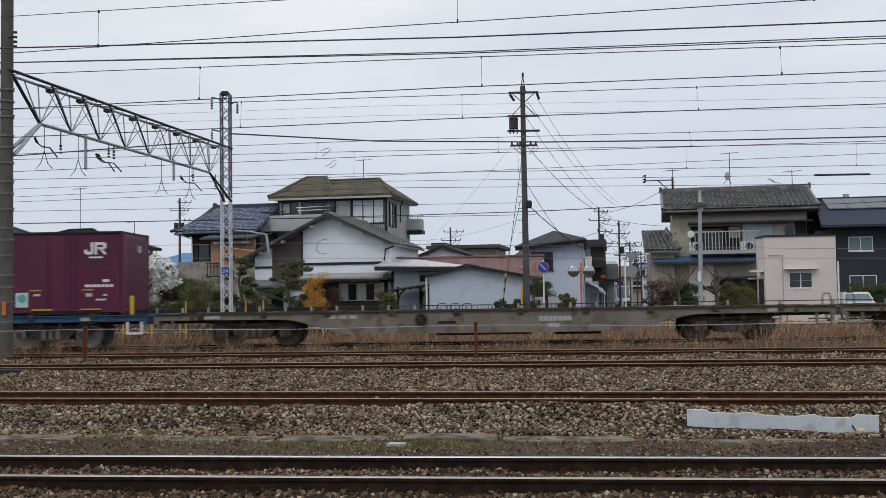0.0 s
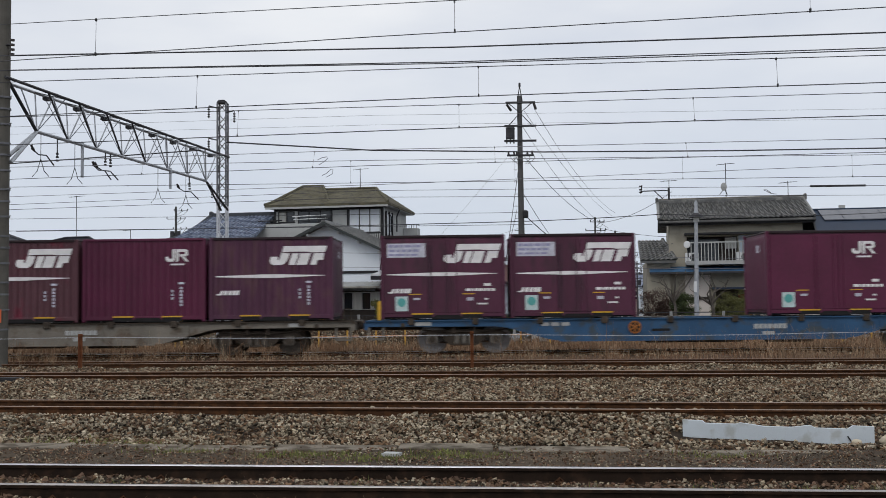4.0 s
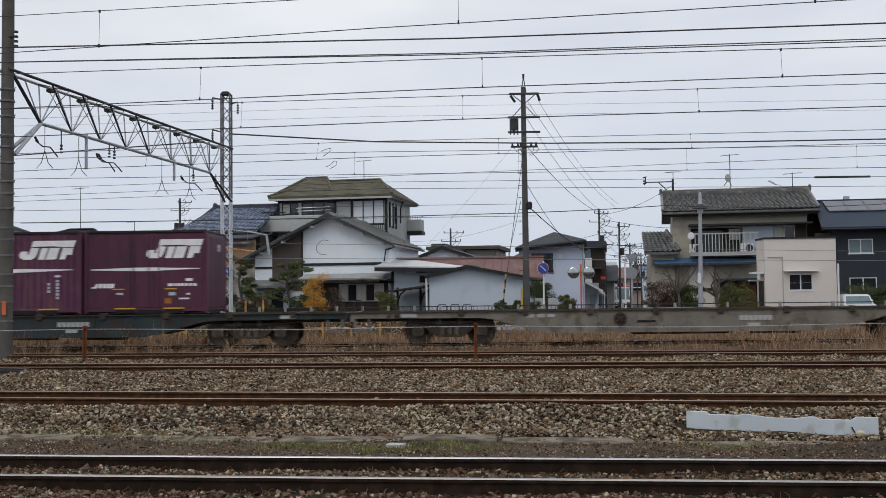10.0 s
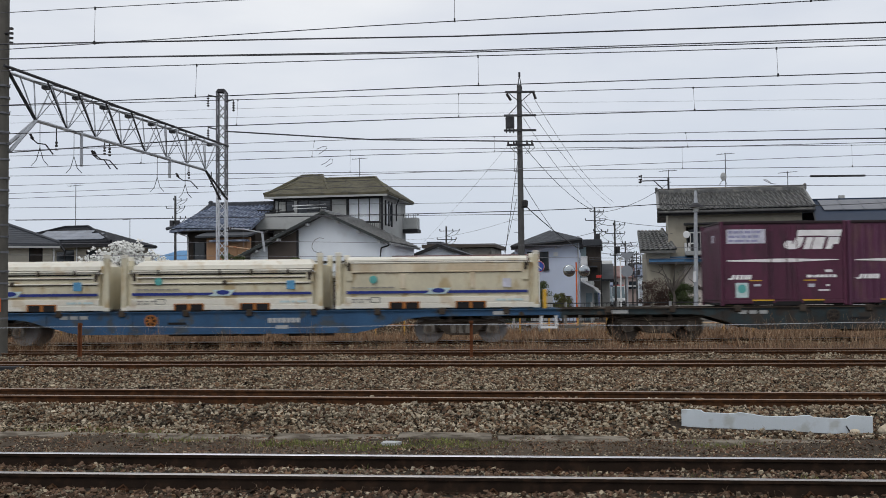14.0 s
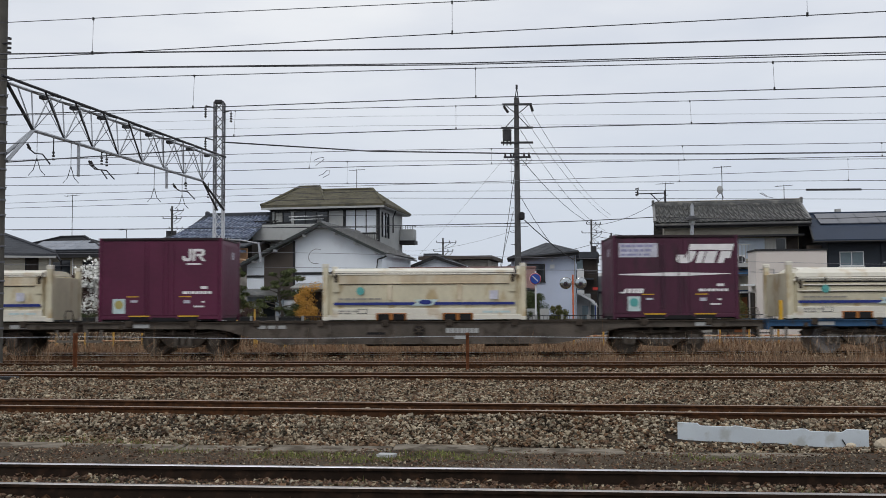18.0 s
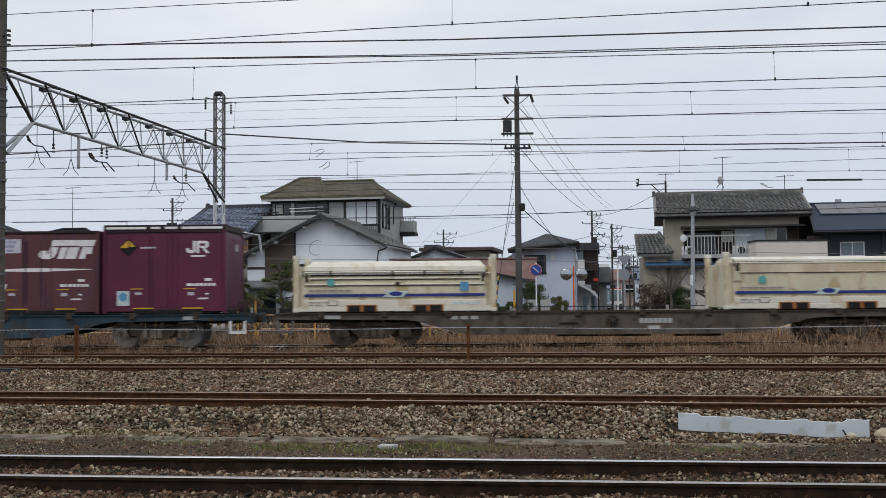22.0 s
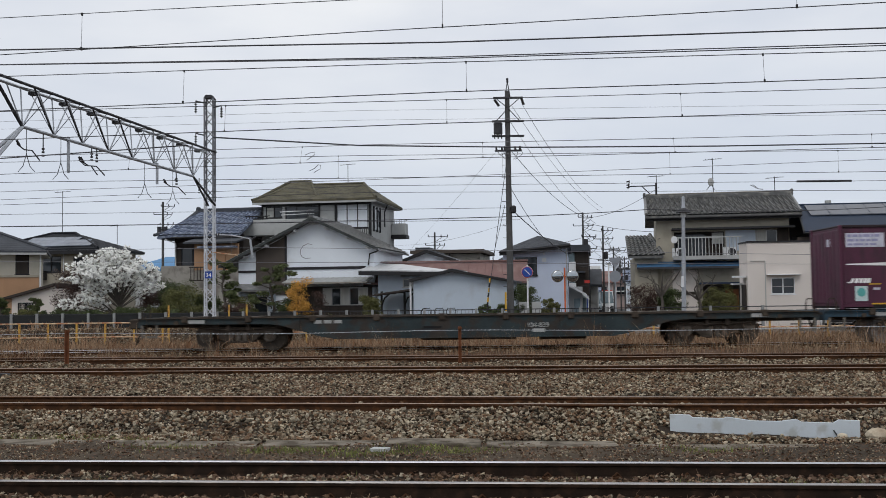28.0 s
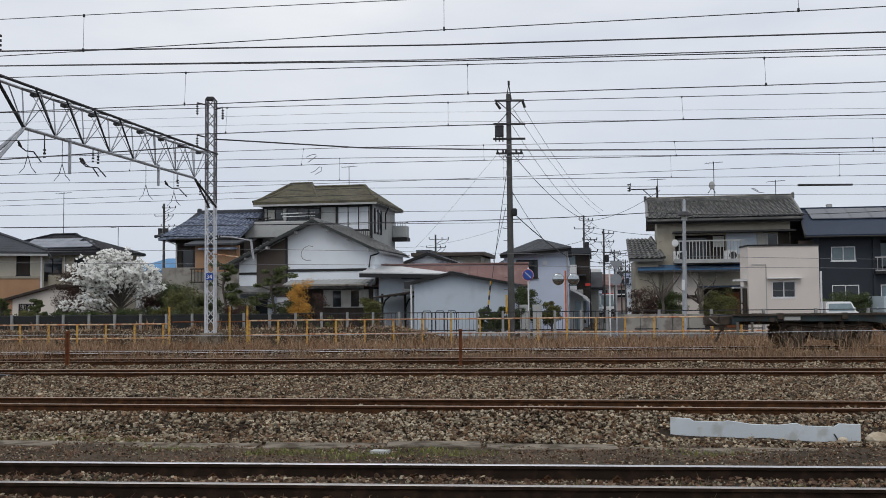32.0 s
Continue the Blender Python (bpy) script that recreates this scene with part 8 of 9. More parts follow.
def droppers():
    """Thin hangers between catenary and contact wires, five metres apart."""
    def on(line, x):
        xs = [p[0] for p in line]
        return float(np.interp(x, xs, [p[1] for p in line])), float(np.interp(x, xs, [p[2] for p in line]))
    sets = ((((-8.39, 18.51, 5.69), (-0.19, 17.56, 5.61), (7.15, 16.72, 5.50)), ((-8.38, 18.51, 5.05), (-0.19, 17.37, 5.05), (7.13, 16.72, 5.05)), (-4.83, 0.24, 5.21)),
            (((-10.43, 23.03, 5.90), (-2.03, 22.09, 5.82), (8.89, 20.86, 5.72)), ((-10.42, 23.03, 5.25), (-0.24, 21.64, 5.25), (8.88, 20.86, 5.25)), (-5.06, -0.13, 4.80)),
            (((-6.95, 15.31, 5.87), (-4.21, 14.86, 5.84), (-0.54, 14.24, 5.78), (5.6, 13.2, 5.68)), ((-6.94, 15.31, 5.3), (-1.31, 14.28, 5.3), (5.67, 13.21, 5.3)), (-5.57, -0.13, 4.58)),
            (((-13.21, 29.22, 5.76), (-2.56, 27.88, 5.76), (11.12, 26.16, 5.60)), ((-13.20, 29.22, 5.25), (-2.52, 27.37, 5.25), (11.11, 26.16, 5.25)), (-9.2, -4.2, 0.79, 5.82, 10.79)),
            (((-13.96, 30.90, 5.84), (-2.85, 30.94, 5.90), (13.16, 31.00, 5.86)), ((-13.88, 30.73, 5.2), (-0.34, 30.9, 5.2), (12.90, 31.0, 5.2)), (-8.5, -3.52, 1.5, 6.6, 11.73)))
    for upper, lower, xs in sets:
        for x in xs:
            (ya, za), (yb, zb) = on(upper, x), on(lower, x)
            r = thing("dropper", (x, yb, zb), "thin hanger wire clamped between two overhead wires", "dropper", "droppers of the overhead line")
            part("hanger", tube(bmesh.new(), [(x, ya, za), (x, yb, zb)], 0.0035, 4), "wire_grey", r)
            part("clamp", B(x - 0.012, x + 0.012, yb - 0.015, yb + 0.015, zb - 0.01, zb + 0.04), "trim_dark", r)
            part("clamp", B(x - 0.012, x + 0.012, ya - 0.015, ya + 0.015, za - 0.03, za + 0.012), "trim_dark", r)


droppers()


# looped jumpers between far wires
for pts in (((-5.05, 3.47), (-5.22, 3.5), (-5.38, 3.42), (-5.47, 3.28), (-5.48, 3.15), (-5.42, 3.04), (-5.3, 2.98), (-5.12, 2.99)), ((-5.29, 6.66), (-5.12, 6.74), (-4.95, 6.77), (-4.93, 6.70), (-5.05, 6.60), (-5.23, 6.48)), ((-5.13, 6.10), (-4.97, 6.17), (-4.82, 6.31), (-4.74, 6.30), (-4.75, 6.16), (-4.97, 6.04)),
            ((10.95, 5.22), (10.75, 5.25), (10.5, 5.38), (10.6, 5.38), (10.75, 5.28))):
    tagged(part("jumper_loop", tube(bmesh.new(), [(x, 36.0, z) for x, z in pts], 0.012, 5), "wire_grey"), "thin looped jumper wire linking two overhead wires", "wire", "jumper loops")
r_ = thing("rail_lubricator", (-10.1, 22.1, -0.15), "low black metal box beside a rusty rail", "box")
part("housing", B(-10.6, -9.68, 22.02, 22.2, -0.18, -0.03, bevel=0.02), "trim_dark", r_)
part("lid", B(-10.58, -9.72, 22.03, 22.19, -0.028, -0.012, bevel=0.006), "steel_dark", r_)


# ---- utility poles ----
def utility_pole():
    x, y = 2.5, 46.0
    r = thing("utility_pole", (x, y, -0.2), "tall dark concrete utility pole with transformer and crossarms", "utility pole")
    part("shaft", tube(bmesh.new(), [(x, y, -0.25), (x - 0.02, y, 10.9)], 0.165, 16, 0.105), "pole", r)
    for d in (-1, 1):
        part("top_frame", tube(bmesh.new(), [(x + d * 0.12, y, 10.6), (x, y, 11.35)], 0.022, 5), "steel_dark", r)
    part("top_insulator", tube(bmesh.new(), [(x, y, 11.3), (x, y, 11.5)], 0.05, 8), "steel_dark", r)
    for z, a, b in ((10.57, -0.66, 0.68), (9.50, -0.72, 0.72), (8.82, -0.74, 0.72)):
        part("crossarm", B(x + a, x + b, y - 0.14, y - 0.06, z - 0.04, z + 0.05), "steel_dark", r)
    for d in (-1, 1):
        part("arm_brace", tube(bmesh.new(), [(x + d * 0.55, y - 0.1, 9.5 if d > 0 else 9.5), (x, y - 0.1, 10.1)], 0.02, 5), "steel_dark", r)
        part("arm_brace", tube(bmesh.new(), [(x + d * 0.55, y - 0.1, 10.57), (x, y - 0.1, 10.1)], 0.02, 5), "steel_dark", r)
    part("strain_insulator", tube(bmesh.new(), [(x - 0.6, y - 0.1, 10.5), (x - 0.4, y - 0.1, 10.2)], 0.06, 8), "insulator", r)
    part("strain_insulator", tube(bmesh.new(), [(x + 0.62, y - 0.1, 10.55), (x + 0.72, y - 0.1, 10.25)], 0.06, 8), "insulator", r)
    tr = part("transformer", tube(bmesh.new(), [(x - 0.46, y - 0.12, 8.92), (x - 0.46, y - 0.12, 9.38)], 0.2, 14), "steel_dark", r, "dark grey drum transformer")
    part("transformer_lid", tube(bmesh.new(), [(x - 0.46, y - 0.12, 9.38), (x - 0.46, y - 0.12, 9.45)], 0.22, 14, 0.16), "steel_dark", tr)
    for dx in (-0.62, -0.46, -0.30):
        part("bushing", tube(bmesh.new(), [(x + dx, y - 0.12, 8.9), (x + dx, y - 0.12, 8.7)], 0.03, 6), "steel_dark", tr)
        part("fuse", tube(bmesh.new(), [(x + dx, y - 0.15, 9.42), (x + dx, y - 0.15, 9.22)], 0.035, 6), "insulator", tr)
    part("crossarm", B(x - 0.62, x + 0.6, y - 0.14, y - 0.06, 8.12, 8.2), "steel_dark", r)
    for dx in (-0.55, -0.3, -0.18, 0.3, 0.52):
        part("pin_insulator", tube(bmesh.new(), [(x + dx, y - 0.1, 8.2), (x + dx, y - 0.1, 8.36)], 0.04, 6), "insulator", r)
        part("jumper", tube(bmesh.new(), [(x + dx, y - 0.12, 8.34), (x + dx + 0.12, y - 0.2, 8.0), (x + dx * 0.4 + 0.1, y - 0.15, 7.75)], 0.014, 4), "wire", r)
    part("cable_box", B(x + 0.05, x + 0.3, y - 0.3, y - 0.05, 5.3, 5.65, bevel=0.06), "trim_dark", r)
    for k in range(12):
        part("step_bolt", tube(bmesh.new(), [(x - 0.15, y - 0.1, 2 + k * 0.55), (x - 0.32, y - 0.12, 2 + k * 0.55)], 0.012, 4), "steel_dark", r)
    part("guard_stripe", tube(bmesh.new(), [(x - 0.23, y - 0.24, 0.9), (x - 0.23, y - 0.24, 1.75)], 0.045, 6), "mark_yellow", r, "yellow pole guard")


utility_pole()


def sagging(points, r, sag, label, material="wire", n=10):
    a, b = (Vector(p) for p in points)
    pts = [a.lerp(b, k / n) - Vector((0, 0, sag * 4 * (k / n) * (1 - k / n))) for k in range(n + 1)]
    tagged(part("service_cable", tube(bmesh.new(), pts, r, 4), material), label, "cable", "service cables")


for p, q, r_, s in (((2.6, 46, 8.2), (8.9, 70, 7.0), 0.018, 0.4), ((3.15, 46, 10.3), (10.2, 70, 7.6), 0.011, 0.6), ((2.7, 46, 10.2), (10.0, 70, 7.4), 0.011, 0.5),
                    ((2.6, 46, 5.5), (6.3, 57, 3.9), 0.028, 0.12), ((2.5, 46, 6.6), (7.2, 64, 3.5), 0.014, 0.4), ((1.9, 46, 8.1), (-2.6, 62, 4.6), 0.006, 0.1),
                    ((2.3, 46, 5.7), (2.0, 58, 3.2), 0.012, 0.1), ((2.2, 46, 5.16), (8.9, 46.2, 5.43), 0.018, 0.03), ((8.9, 46.2, 5.43), (22, 47, 5.6), 0.016, 0.2),
                    ((-20.7, 46.2, 5.02), (2.3, 46, 5.16), 0.018, 0.05), ((8.9, 70, 6.9), (11.9, 59, 7.8), 0.014, 0.4), ((8.9, 70, 6.6), (20.5, 60, 6.3), 0.014, 0.9),
                    ((2.6, 46, 9.5), (9.9, 71, 6.6), 0.012, 0.6), ((8.9, 70, 6.3), (10.3, 70, 6.0), 0.016, 0.1), ((8.9, 70, 6.0), (16, 110, 7.0), 0.02, 0.5), ((10.3, 72, 5.6), (17, 112, 6.6), 0.02, 0.5),
                    ((2.5, 46, 4.9), (-4.0, 66, 5.0), 0.006, 0.3), ((8.9, 70, 5.6), (4.2, 62, 4.7), 0.014, 0.2)):
    sagging((p, q), r_, s, "thin sagging service cable from the utility pole")


def street_pole(x, y, h, r=0.085, drums=1, label="distant grey utility pole with crossarms along the street"):
    p = thing("utility_pole", (x, y, -0.2), label, "utility pole", "distant utility poles")
    rng = random.Random(int(x * 10))
    part("shaft", tube(bmesh.new(), [(x, y, -0.25), (x, y, h)], r, 10, r * 0.7), "pole", p)
    for k, z in enumerate((h - 0.35, h - 0.95, h - 1.7, h - 2.5)):
        a, b = (-0.65, 0.7) if k == 1 else (rng.uniform(-0.5, -0.05), rng.uniform(0.5, 1.1))
        part("crossarm", B(x + a, x + b, y - 0.1, y - 0.06, z, z + 0.045), "steel_dark", p)
        part("arm_brace", tube(bmesh.new(), [(x, y - 0.08, z - 0.35), (x + b * 0.6, y - 0.08, z)], 0.018, 4), "steel_dark", p)
        for dx in (a, b * 0.5, b):
            part("pin_insulator", tube(bmesh.new(), [(x + dx, y - 0.07, z + 0.04), (x + dx, y - 0.07, z + 0.17)], 0.035, 5), "insulator", p)
        part("jumper", tube(bmesh.new(), [(x + b, y - 0.1, z), (x + b * 0.7, y - 0.12, z - 0.25), (x + 0.1, y - 0.1, z - 0.4)], 0.014, 4), "wire", p)
    for k in range(drums):
        dx = (0.22, -0.22)[k] * (1 if drums > 1 else 0.7)
        part("transformer", tube(bmesh.new(), [(x + dx, y - 0.15, h - 2.35), (x + dx, y - 0.15, h - 1.85)], 0.17, 10), "steel_dark", p)
    return p


street_pole(-21.6, 75, 8.9, 0.115, 2, "grey utility pole with two drum transformers behind the magnolia")
for x, y, h in ((8.85, 70, 7.3), (10.5, 72, 6.5), (13.1, 84, 5.6), (16.66, 100, 5.4), (17.2, 98, 5.1), (19.6, 115, 5.5), (19.5, 120, 5.7), (22.6, 140, 7.0), (25.6, 160, 7.4), (-1.4, 72, 6.2)):
    street_pole(x, y, h)
for k, (p, q) in enumerate((((10.5, 72, 6.0), (13.1, 84, 5.2)), ((10.9, 72, 5.4), (13.5, 84, 4.6)), ((13.1, 84, 5.2), (16.66, 100, 5.0)), ((13.4, 84, 4.6), (17.2, 98, 4.5)), ((16.66, 100, 5.0), (19.6, 115, 5.2)), ((8.85, 70, 6.2), (10.5, 72, 5.6)),
                             ((8.85, 70, 5.3), (13.1, 84, 4.2)), ((9.4, 70, 4.8), (12.2, 60.4, 4.9)), ((10.9, 72, 4.9), (11.6, 60.4, 4.4)), ((19.6, 115, 5.2), (22.6, 140, 6.4)), ((10.2, 72, 4.3), (16.66, 100, 4.2)), ((8.9, 70, 4.2), (12.0, 60.4, 4.1)))):
    sagging((p, q), 0.016, 0.18 + 0.06 * (k % 3), "thin sagging cable strung along the narrow street")


# ---- signs, mirrors and lamps by the road ----
def signs():
    r = thing("no_parking_sign", (3.22, 45.2, -0.2), "round blue and red no-parking sign on a white post", "road sign")
    part("post", tube(bmesh.new(), [(3.22, 45.2, -0.25), (3.22, 45.2, 2.95)], 0.035, 8), "trim_white", r)
    part("disc_rim", disc(bmesh.new(), (3.2, 45.13, 2.62), 0.26, "y", 0.02, 24), "trim_white", r)
    part("disc_red", disc(bmesh.new(), (3.2, 45.118, 2.62), 0.25, "y", 0.02, 24), "sign_red", r)
    part("disc_blue", disc(bmesh.new(), (3.2, 45.106, 2.62), 0.222, "y", 0.02, 24), "sign_blue", r)
    part("slash", prism(bmesh.new(), [(3.07, 2.725), (3.095, 2.75), (3.335, 2.515), (3.31, 2.49)], "y", 45.085, 45.094), "trim_white", r)
    m = thing("traffic_mirror", (4.88, 45.3, -0.2), "orange post with two round convex traffic mirrors", "traffic mirror")
    part("post", tube(bmesh.new(), [(4.88, 45.3, -0.25), (4.88, 45.3, 2.8)], 0.036, 8), "orange_paint", m)
    for dx, rz in ((-0.33, 18), (0.33, -18)):
        rim = part("mirror_rim", disc(bmesh.new(), (4.88 + dx, 45.2, 2.42), 0.27, "y", 0.06, 24), "wall_grey", m)
        bm = bmesh.new()
        bmesh.ops.create_uvsphere(bm, u_segments=20, v_segments=12, radius=0.255)
        for v in bm.verts:
            v.co = Vector((v.co.x + 4.88 + dx, v.co.y * 0.2 + 45.17, v.co.z + 2.42))
        part("mirror", bm, "mirror", rim, "convex mirror")
    part("bracket", tube(bmesh.new(), [(4.6, 45.26, 2.42), (5.16, 45.26, 2.42)], 0.025, 6), "orange_paint", m)
    p = thing("white_post", (6.8, 45.4, -0.2), "thin white post with a small plate at the street corner", "post")
    part("shaft", tube(bmesh.new(), [(6.85, 45.4, -0.25), (6.85, 45.4, 2.92)], 0.035, 8), "trim_white", p)
    part("cap", B(6.79, 6.95, 45.37, 45.43, 2.9, 3.0), "wall_greyl", p)
    q = thing("crossing_sign", (7.55, 47.2, -0.2), "back of two grey road signs on a post", "road sign")
    part("post", tube(bmesh.new(), [(7.42, 47.2, -0.25), (7.42, 47.2, 3.3)], 0.04, 8), "galv", q)
    part("plate", prism(bmesh.new(), [(7.12, 3.27), (7.72, 3.27), (7.46, 2.86), (7.38, 2.86)], "y", 47.1, 47.13), "sign_back", q)
    part("plate", disc(bmesh.new(), (7.40, 47.1, 2.42), 0.27, "y", 0.03, 20), "sign_back", q)
    l = thing("street_lamp", (10.75, 48, -0.2), "pale grey street lamp pole with a flat dark head", "street lamp")
    part("pole", tube(bmesh.new(), [(10.72, 48, -0.25), (10.82, 48, 6.15)], 0.12, 12, 0.075), "galv", l)
    part("lamp_head", tube(bmesh.new(), [(10.81, 48, 5.42), (10.81, 48, 5.55), (10.81, 48, 5.62)], 0.34, 16, 0.1), "steel_dark", l)
    part("lamp_glass", tube(bmesh.new(), [(10.81, 48, 5.2), (10.81, 48, 5.43)], 0.14, 12), "wall_greyl", l)
    part("cap", tube(bmesh.new(), [(10.82, 48, 5.62), (10.82, 48, 6.2)], 0.10, 12, 0.05), "galv", l)
    part("notice", B(10.6, 10.74, 47.84, 47.86, 1.9, 2.4), "trim_white", l)
    b = thing("striped_pole_guard", (1.0, 46.3, -0.2), "black and yellow striped stay guard beside the pole", "pole guard")
    for k in range(6):
        z = 1.1 + k * 0.22
        part("stripe", tube(bmesh.new(), [(1.45 + k * 0.025, 46.3, z), (1.475 + k * 0.025, 46.3, z + 0.2)], 0.04, 8), "mark_yellow" if k % 2 else "trim_dark", b)
    part("stay", tube(bmesh.new(), [(1.35, 46.3, -0.25), (1.45, 46.3, 1.1), (2.4, 46.05, 7.6)], 0.014, 5), "wire", b)
    k = thing("bicycle_rack", (-1.1, 46.9, -0.2), "black tubular bicycle stands beside the shed", "rack")
    for x in (-1.55, -0.95, -0.4):
        part("hoop", tube(bmesh.new(), [(x, 46.9, -0.2), (x, 46.9, 0.95), (x + 0.06, 46.9, 1.05), (x + 0.36, 46.9, 1.05), (x + 0.42, 46.9, 0.95), (x + 0.42, 46.9, -0.2)], 0.02, 6), "trim_dark", k)


signs()


def car(x, y, paint, label, rz=0, w=1.48, h=1.75, l=3.4):
    """A small boxy car, its nose towards the railway."""
    r = thing("car", (x, y, -0.17, 0, 0, rz), label, "car", "parked cars")
    hw = w / 2
    hpart("body", prism(bmesh.new(), [(0, 0.25), (0, 0.82), (0.05, 0.95), (0.3, 1.0), (l, 1.0), (l, 0.25)], "x", -hw, hw), paint, r)
    cab = bmesh.new()
    lo, hi = [(-hw + 0.02, 0.25), (hw - 0.02, 0.25), (hw - 0.02, l - 0.05), (-hw + 0.02, l - 0.05)], [(-hw + 0.12, 0.55), (hw - 0.12, 0.55), (hw - 0.16, l - 0.2), (-hw + 0.16, l - 0.2)]
    a = [cab.verts.new((u, v, 1.0)) for u, v in lo]
    b = [cab.verts.new((u, v, h)) for u, v in hi]
    cab.faces.new(b)
    for i in range(4):
        cab.faces.new((a[i], a[(i + 1) % 4], b[(i + 1) % 4], b[i]))
    bmesh.ops.bevel(cab, geom=list(cab.edges), offset=0.05, segments=2, affect="EDGES")
    hpart("cabin", cab, paint, r)
    ws = bmesh.new()
    ws.faces.new([ws.verts.new(p) for p in ((-hw + 0.12, 0.27, 1.03), (hw - 0.12, 0.27, 1.03), (hw - 0.2, 0.51, h - 0.09), (-hw + 0.2, 0.51, h - 0.09))])
    sol = bmesh.ops.extrude_face_region(ws, geom=ws.faces[:])
    for v in [g for g in sol["geom"] if isinstance(g, bmesh.types.BMVert)]:
        v.co.y -= 0.03
    # reflected sky is an even blue-grey colour on the windscreen
    hpart("windscreen", ws, "pane_blue", r, "windscreen with the sky's reflection painted blue-grey")
    hpart("bumper", B(-hw, hw, -0.08, 0.05, 0.3, 0.5, bevel=0.03), "trim_dark", r)
    hpart("grille", B(-0.35, 0.35, -0.03, 0.01, 0.55, 0.68), "trim_dark", r)
    for s in (-1, 1):
        hpart("headlight", B(s * (hw - 0.3) - 0.13, s * (hw - 0.3) + 0.13, -0.02, 0.02, 0.6, 0.78, bevel=0.02), "mirror", r)
        hpart("door_mirror", B(s * (hw + 0.08) - 0.07, s * (hw + 0.08) + 0.07, 0.8, 0.92, 1.05, 1.2, bevel=0.02), paint, r)
        for v in (0.55, l - 0.6):
            wh = hpart("wheel", disc(bmesh.new(), (s * (hw - 0.1), v, 0.27), 0.27, "x", 0.17, 18), "tyre", r)
            hpart("rim", disc(bmesh.new(), (s * (hw - 0.012), v, 0.27), 0.16, "x", 0.03, 14), "alu", wh)


car(18.7, 49.4, "car_white", "white boxy small car with a pale windscreen, parked by the house", h=1.47)
car(21.75, 50.0, "car_blue", "pale blue-grey small van parked by the navy house", h=1.72)
car(12.45, 92.0, "car_blue", "pale blue-grey delivery van waiting in the narrow street", h=2.25, w=1.5)
car(14.6, 98.0, "car_white", "white van with a wide windscreen coming along the street", h=2.2, w=1.5)
car(16.2, 112.0, "car_white", "white van coming along the narrow street", h=1.9, w=1.5)
car(20.3, 140.0, "car_white", "white car farther along the street", h=1.5, w=1.6)


# ---- trackside things ----
def trackside():
    b = thing("concrete_trough_lid", (3.8, 12.72, -0.245, 0, 0, -17.0), "pale grey board with a notched upper edge lying beside the rails", "board")
    o = [(-1.14, 0.015), (1.10, -0.005), (1.10, 0.215), (0.86, 0.22), (0.80, 0.18), (0.44, 0.183), (0.39, 0.208), (0.33, 0.208), (0.18, 0.185), (-0.14, 0.183), (-0.30, 0.205), (-0.44, 0.222), (-0.49, 0.205), (-0.86, 0.206), (-0.90, 0.238), (-1.14, 0.24)]
    hpart("board", prism(bmesh.new(), o, "y", -0.03, 0.03), "board", b)
    hpart("bolt", tube(bmesh.new(), [(0.8, -0.05, 0.1), (0.86, -0.04, 0.0)], 0.008, 4), "steel_dark", b)
    s = thing("flat_stone", (-0.87, 11.6, -0.22), "flat pale concrete fragment lying on the ground", "stone")
    part("fragment", prism(bmesh.new(), [(-0.99, 11.58), (-0.80, 11.54), (-0.76, 11.68), (-0.95, 11.72)], "z", -0.25, -0.185), "wall_greyl", s)
    for x, y, k in ((5.05, 12.35, 0.12), (5.35, 12.25, 0.13), (4.6, 12.3, 0.05)):
        bm = bmesh.new()
        bmesh.ops.create_icosphere(bm, subdivisions=2, radius=k)
        for v in bm.verts:
            v.co = Vector((v.co.x * 1.25, v.co.y, v.co.z * 0.75)) * (1 + 0.12 * noise.noise(v.co * 9)) + Vector((x, y, -0.2))
        tagged(part("boulder", bm, "stone_pale"), "rounded pale stone lying by the board", "stone", "stones by the board")
    # old kerb of concrete pieces
    k = thing("kerb", (0, 12.1, -0.25), "broken line of low concrete kerb slabs in the earth", "kerb")
    rng = random.Random(4)
    x = -7.0
    while x < 7.5:
        w = rng.uniform(0.9, 1.6)
        y = 12.12 - 0.1 * x + rng.uniform(-0.02, 0.02)
        bm = box(bmesh.new(), x, x + w, y - 0.17, y + 0.27, -0.34, -0.19 + rng.uniform(-0.014, 0.006) - (0.03 if x < -2 else 0.05 if x > 1.2 else 0.02 if x > -0.2 else 0), 0.012)
        for v in bm.verts:
            v.co.y -= 0.1 * (v.co.x - x)
        part("slab", bm, "slab", k)
        x += w + rng.uniform(0.01, 0.08)
    # rusty posts with a barbed wire
    for px, py, h in ((0.1, 24.7, 0.92), (-9.82, 25.7, 0.92), (10.4, 24.1, 0.85)):
        p = thing("fence_post", (px, py, -0.15), "short rusty angle-iron post standing in the ballast", "post", "rusty posts")
        bm = box(box(bmesh.new(), px - 0.038, px + 0.038, py, py + 0.012, -0.2, h - 0.1), px - 0.038, px - 0.026, py - 0.1, py, -0.2, h - 0.1)
        part("angle_iron", bm, "post_rust", p)
        part("collar", B(px - 0.05, px + 0.05, py - 0.03, py + 0.03, h - 0.16, h - 0.12), "post_rust", p)
    w = thing("barbed_wire", (0.1, 24.7, 0.7), "slack barbed wire strung between rusty posts", "wire")
    bm = bmesh.new()
    pts = []
    for q in range(0, 61):
        x = -19 + q * 0.62
        pts.append((x, 25.0 - 0.095 * x, 0.72 - 0.05 * math.sin((x + 9.8) / 9.9 * math.pi) ** 2))
    tube(bm, pts, 0.006, 4)
    part("strand", bm, "galv", w)
    bm = bmesh.new()
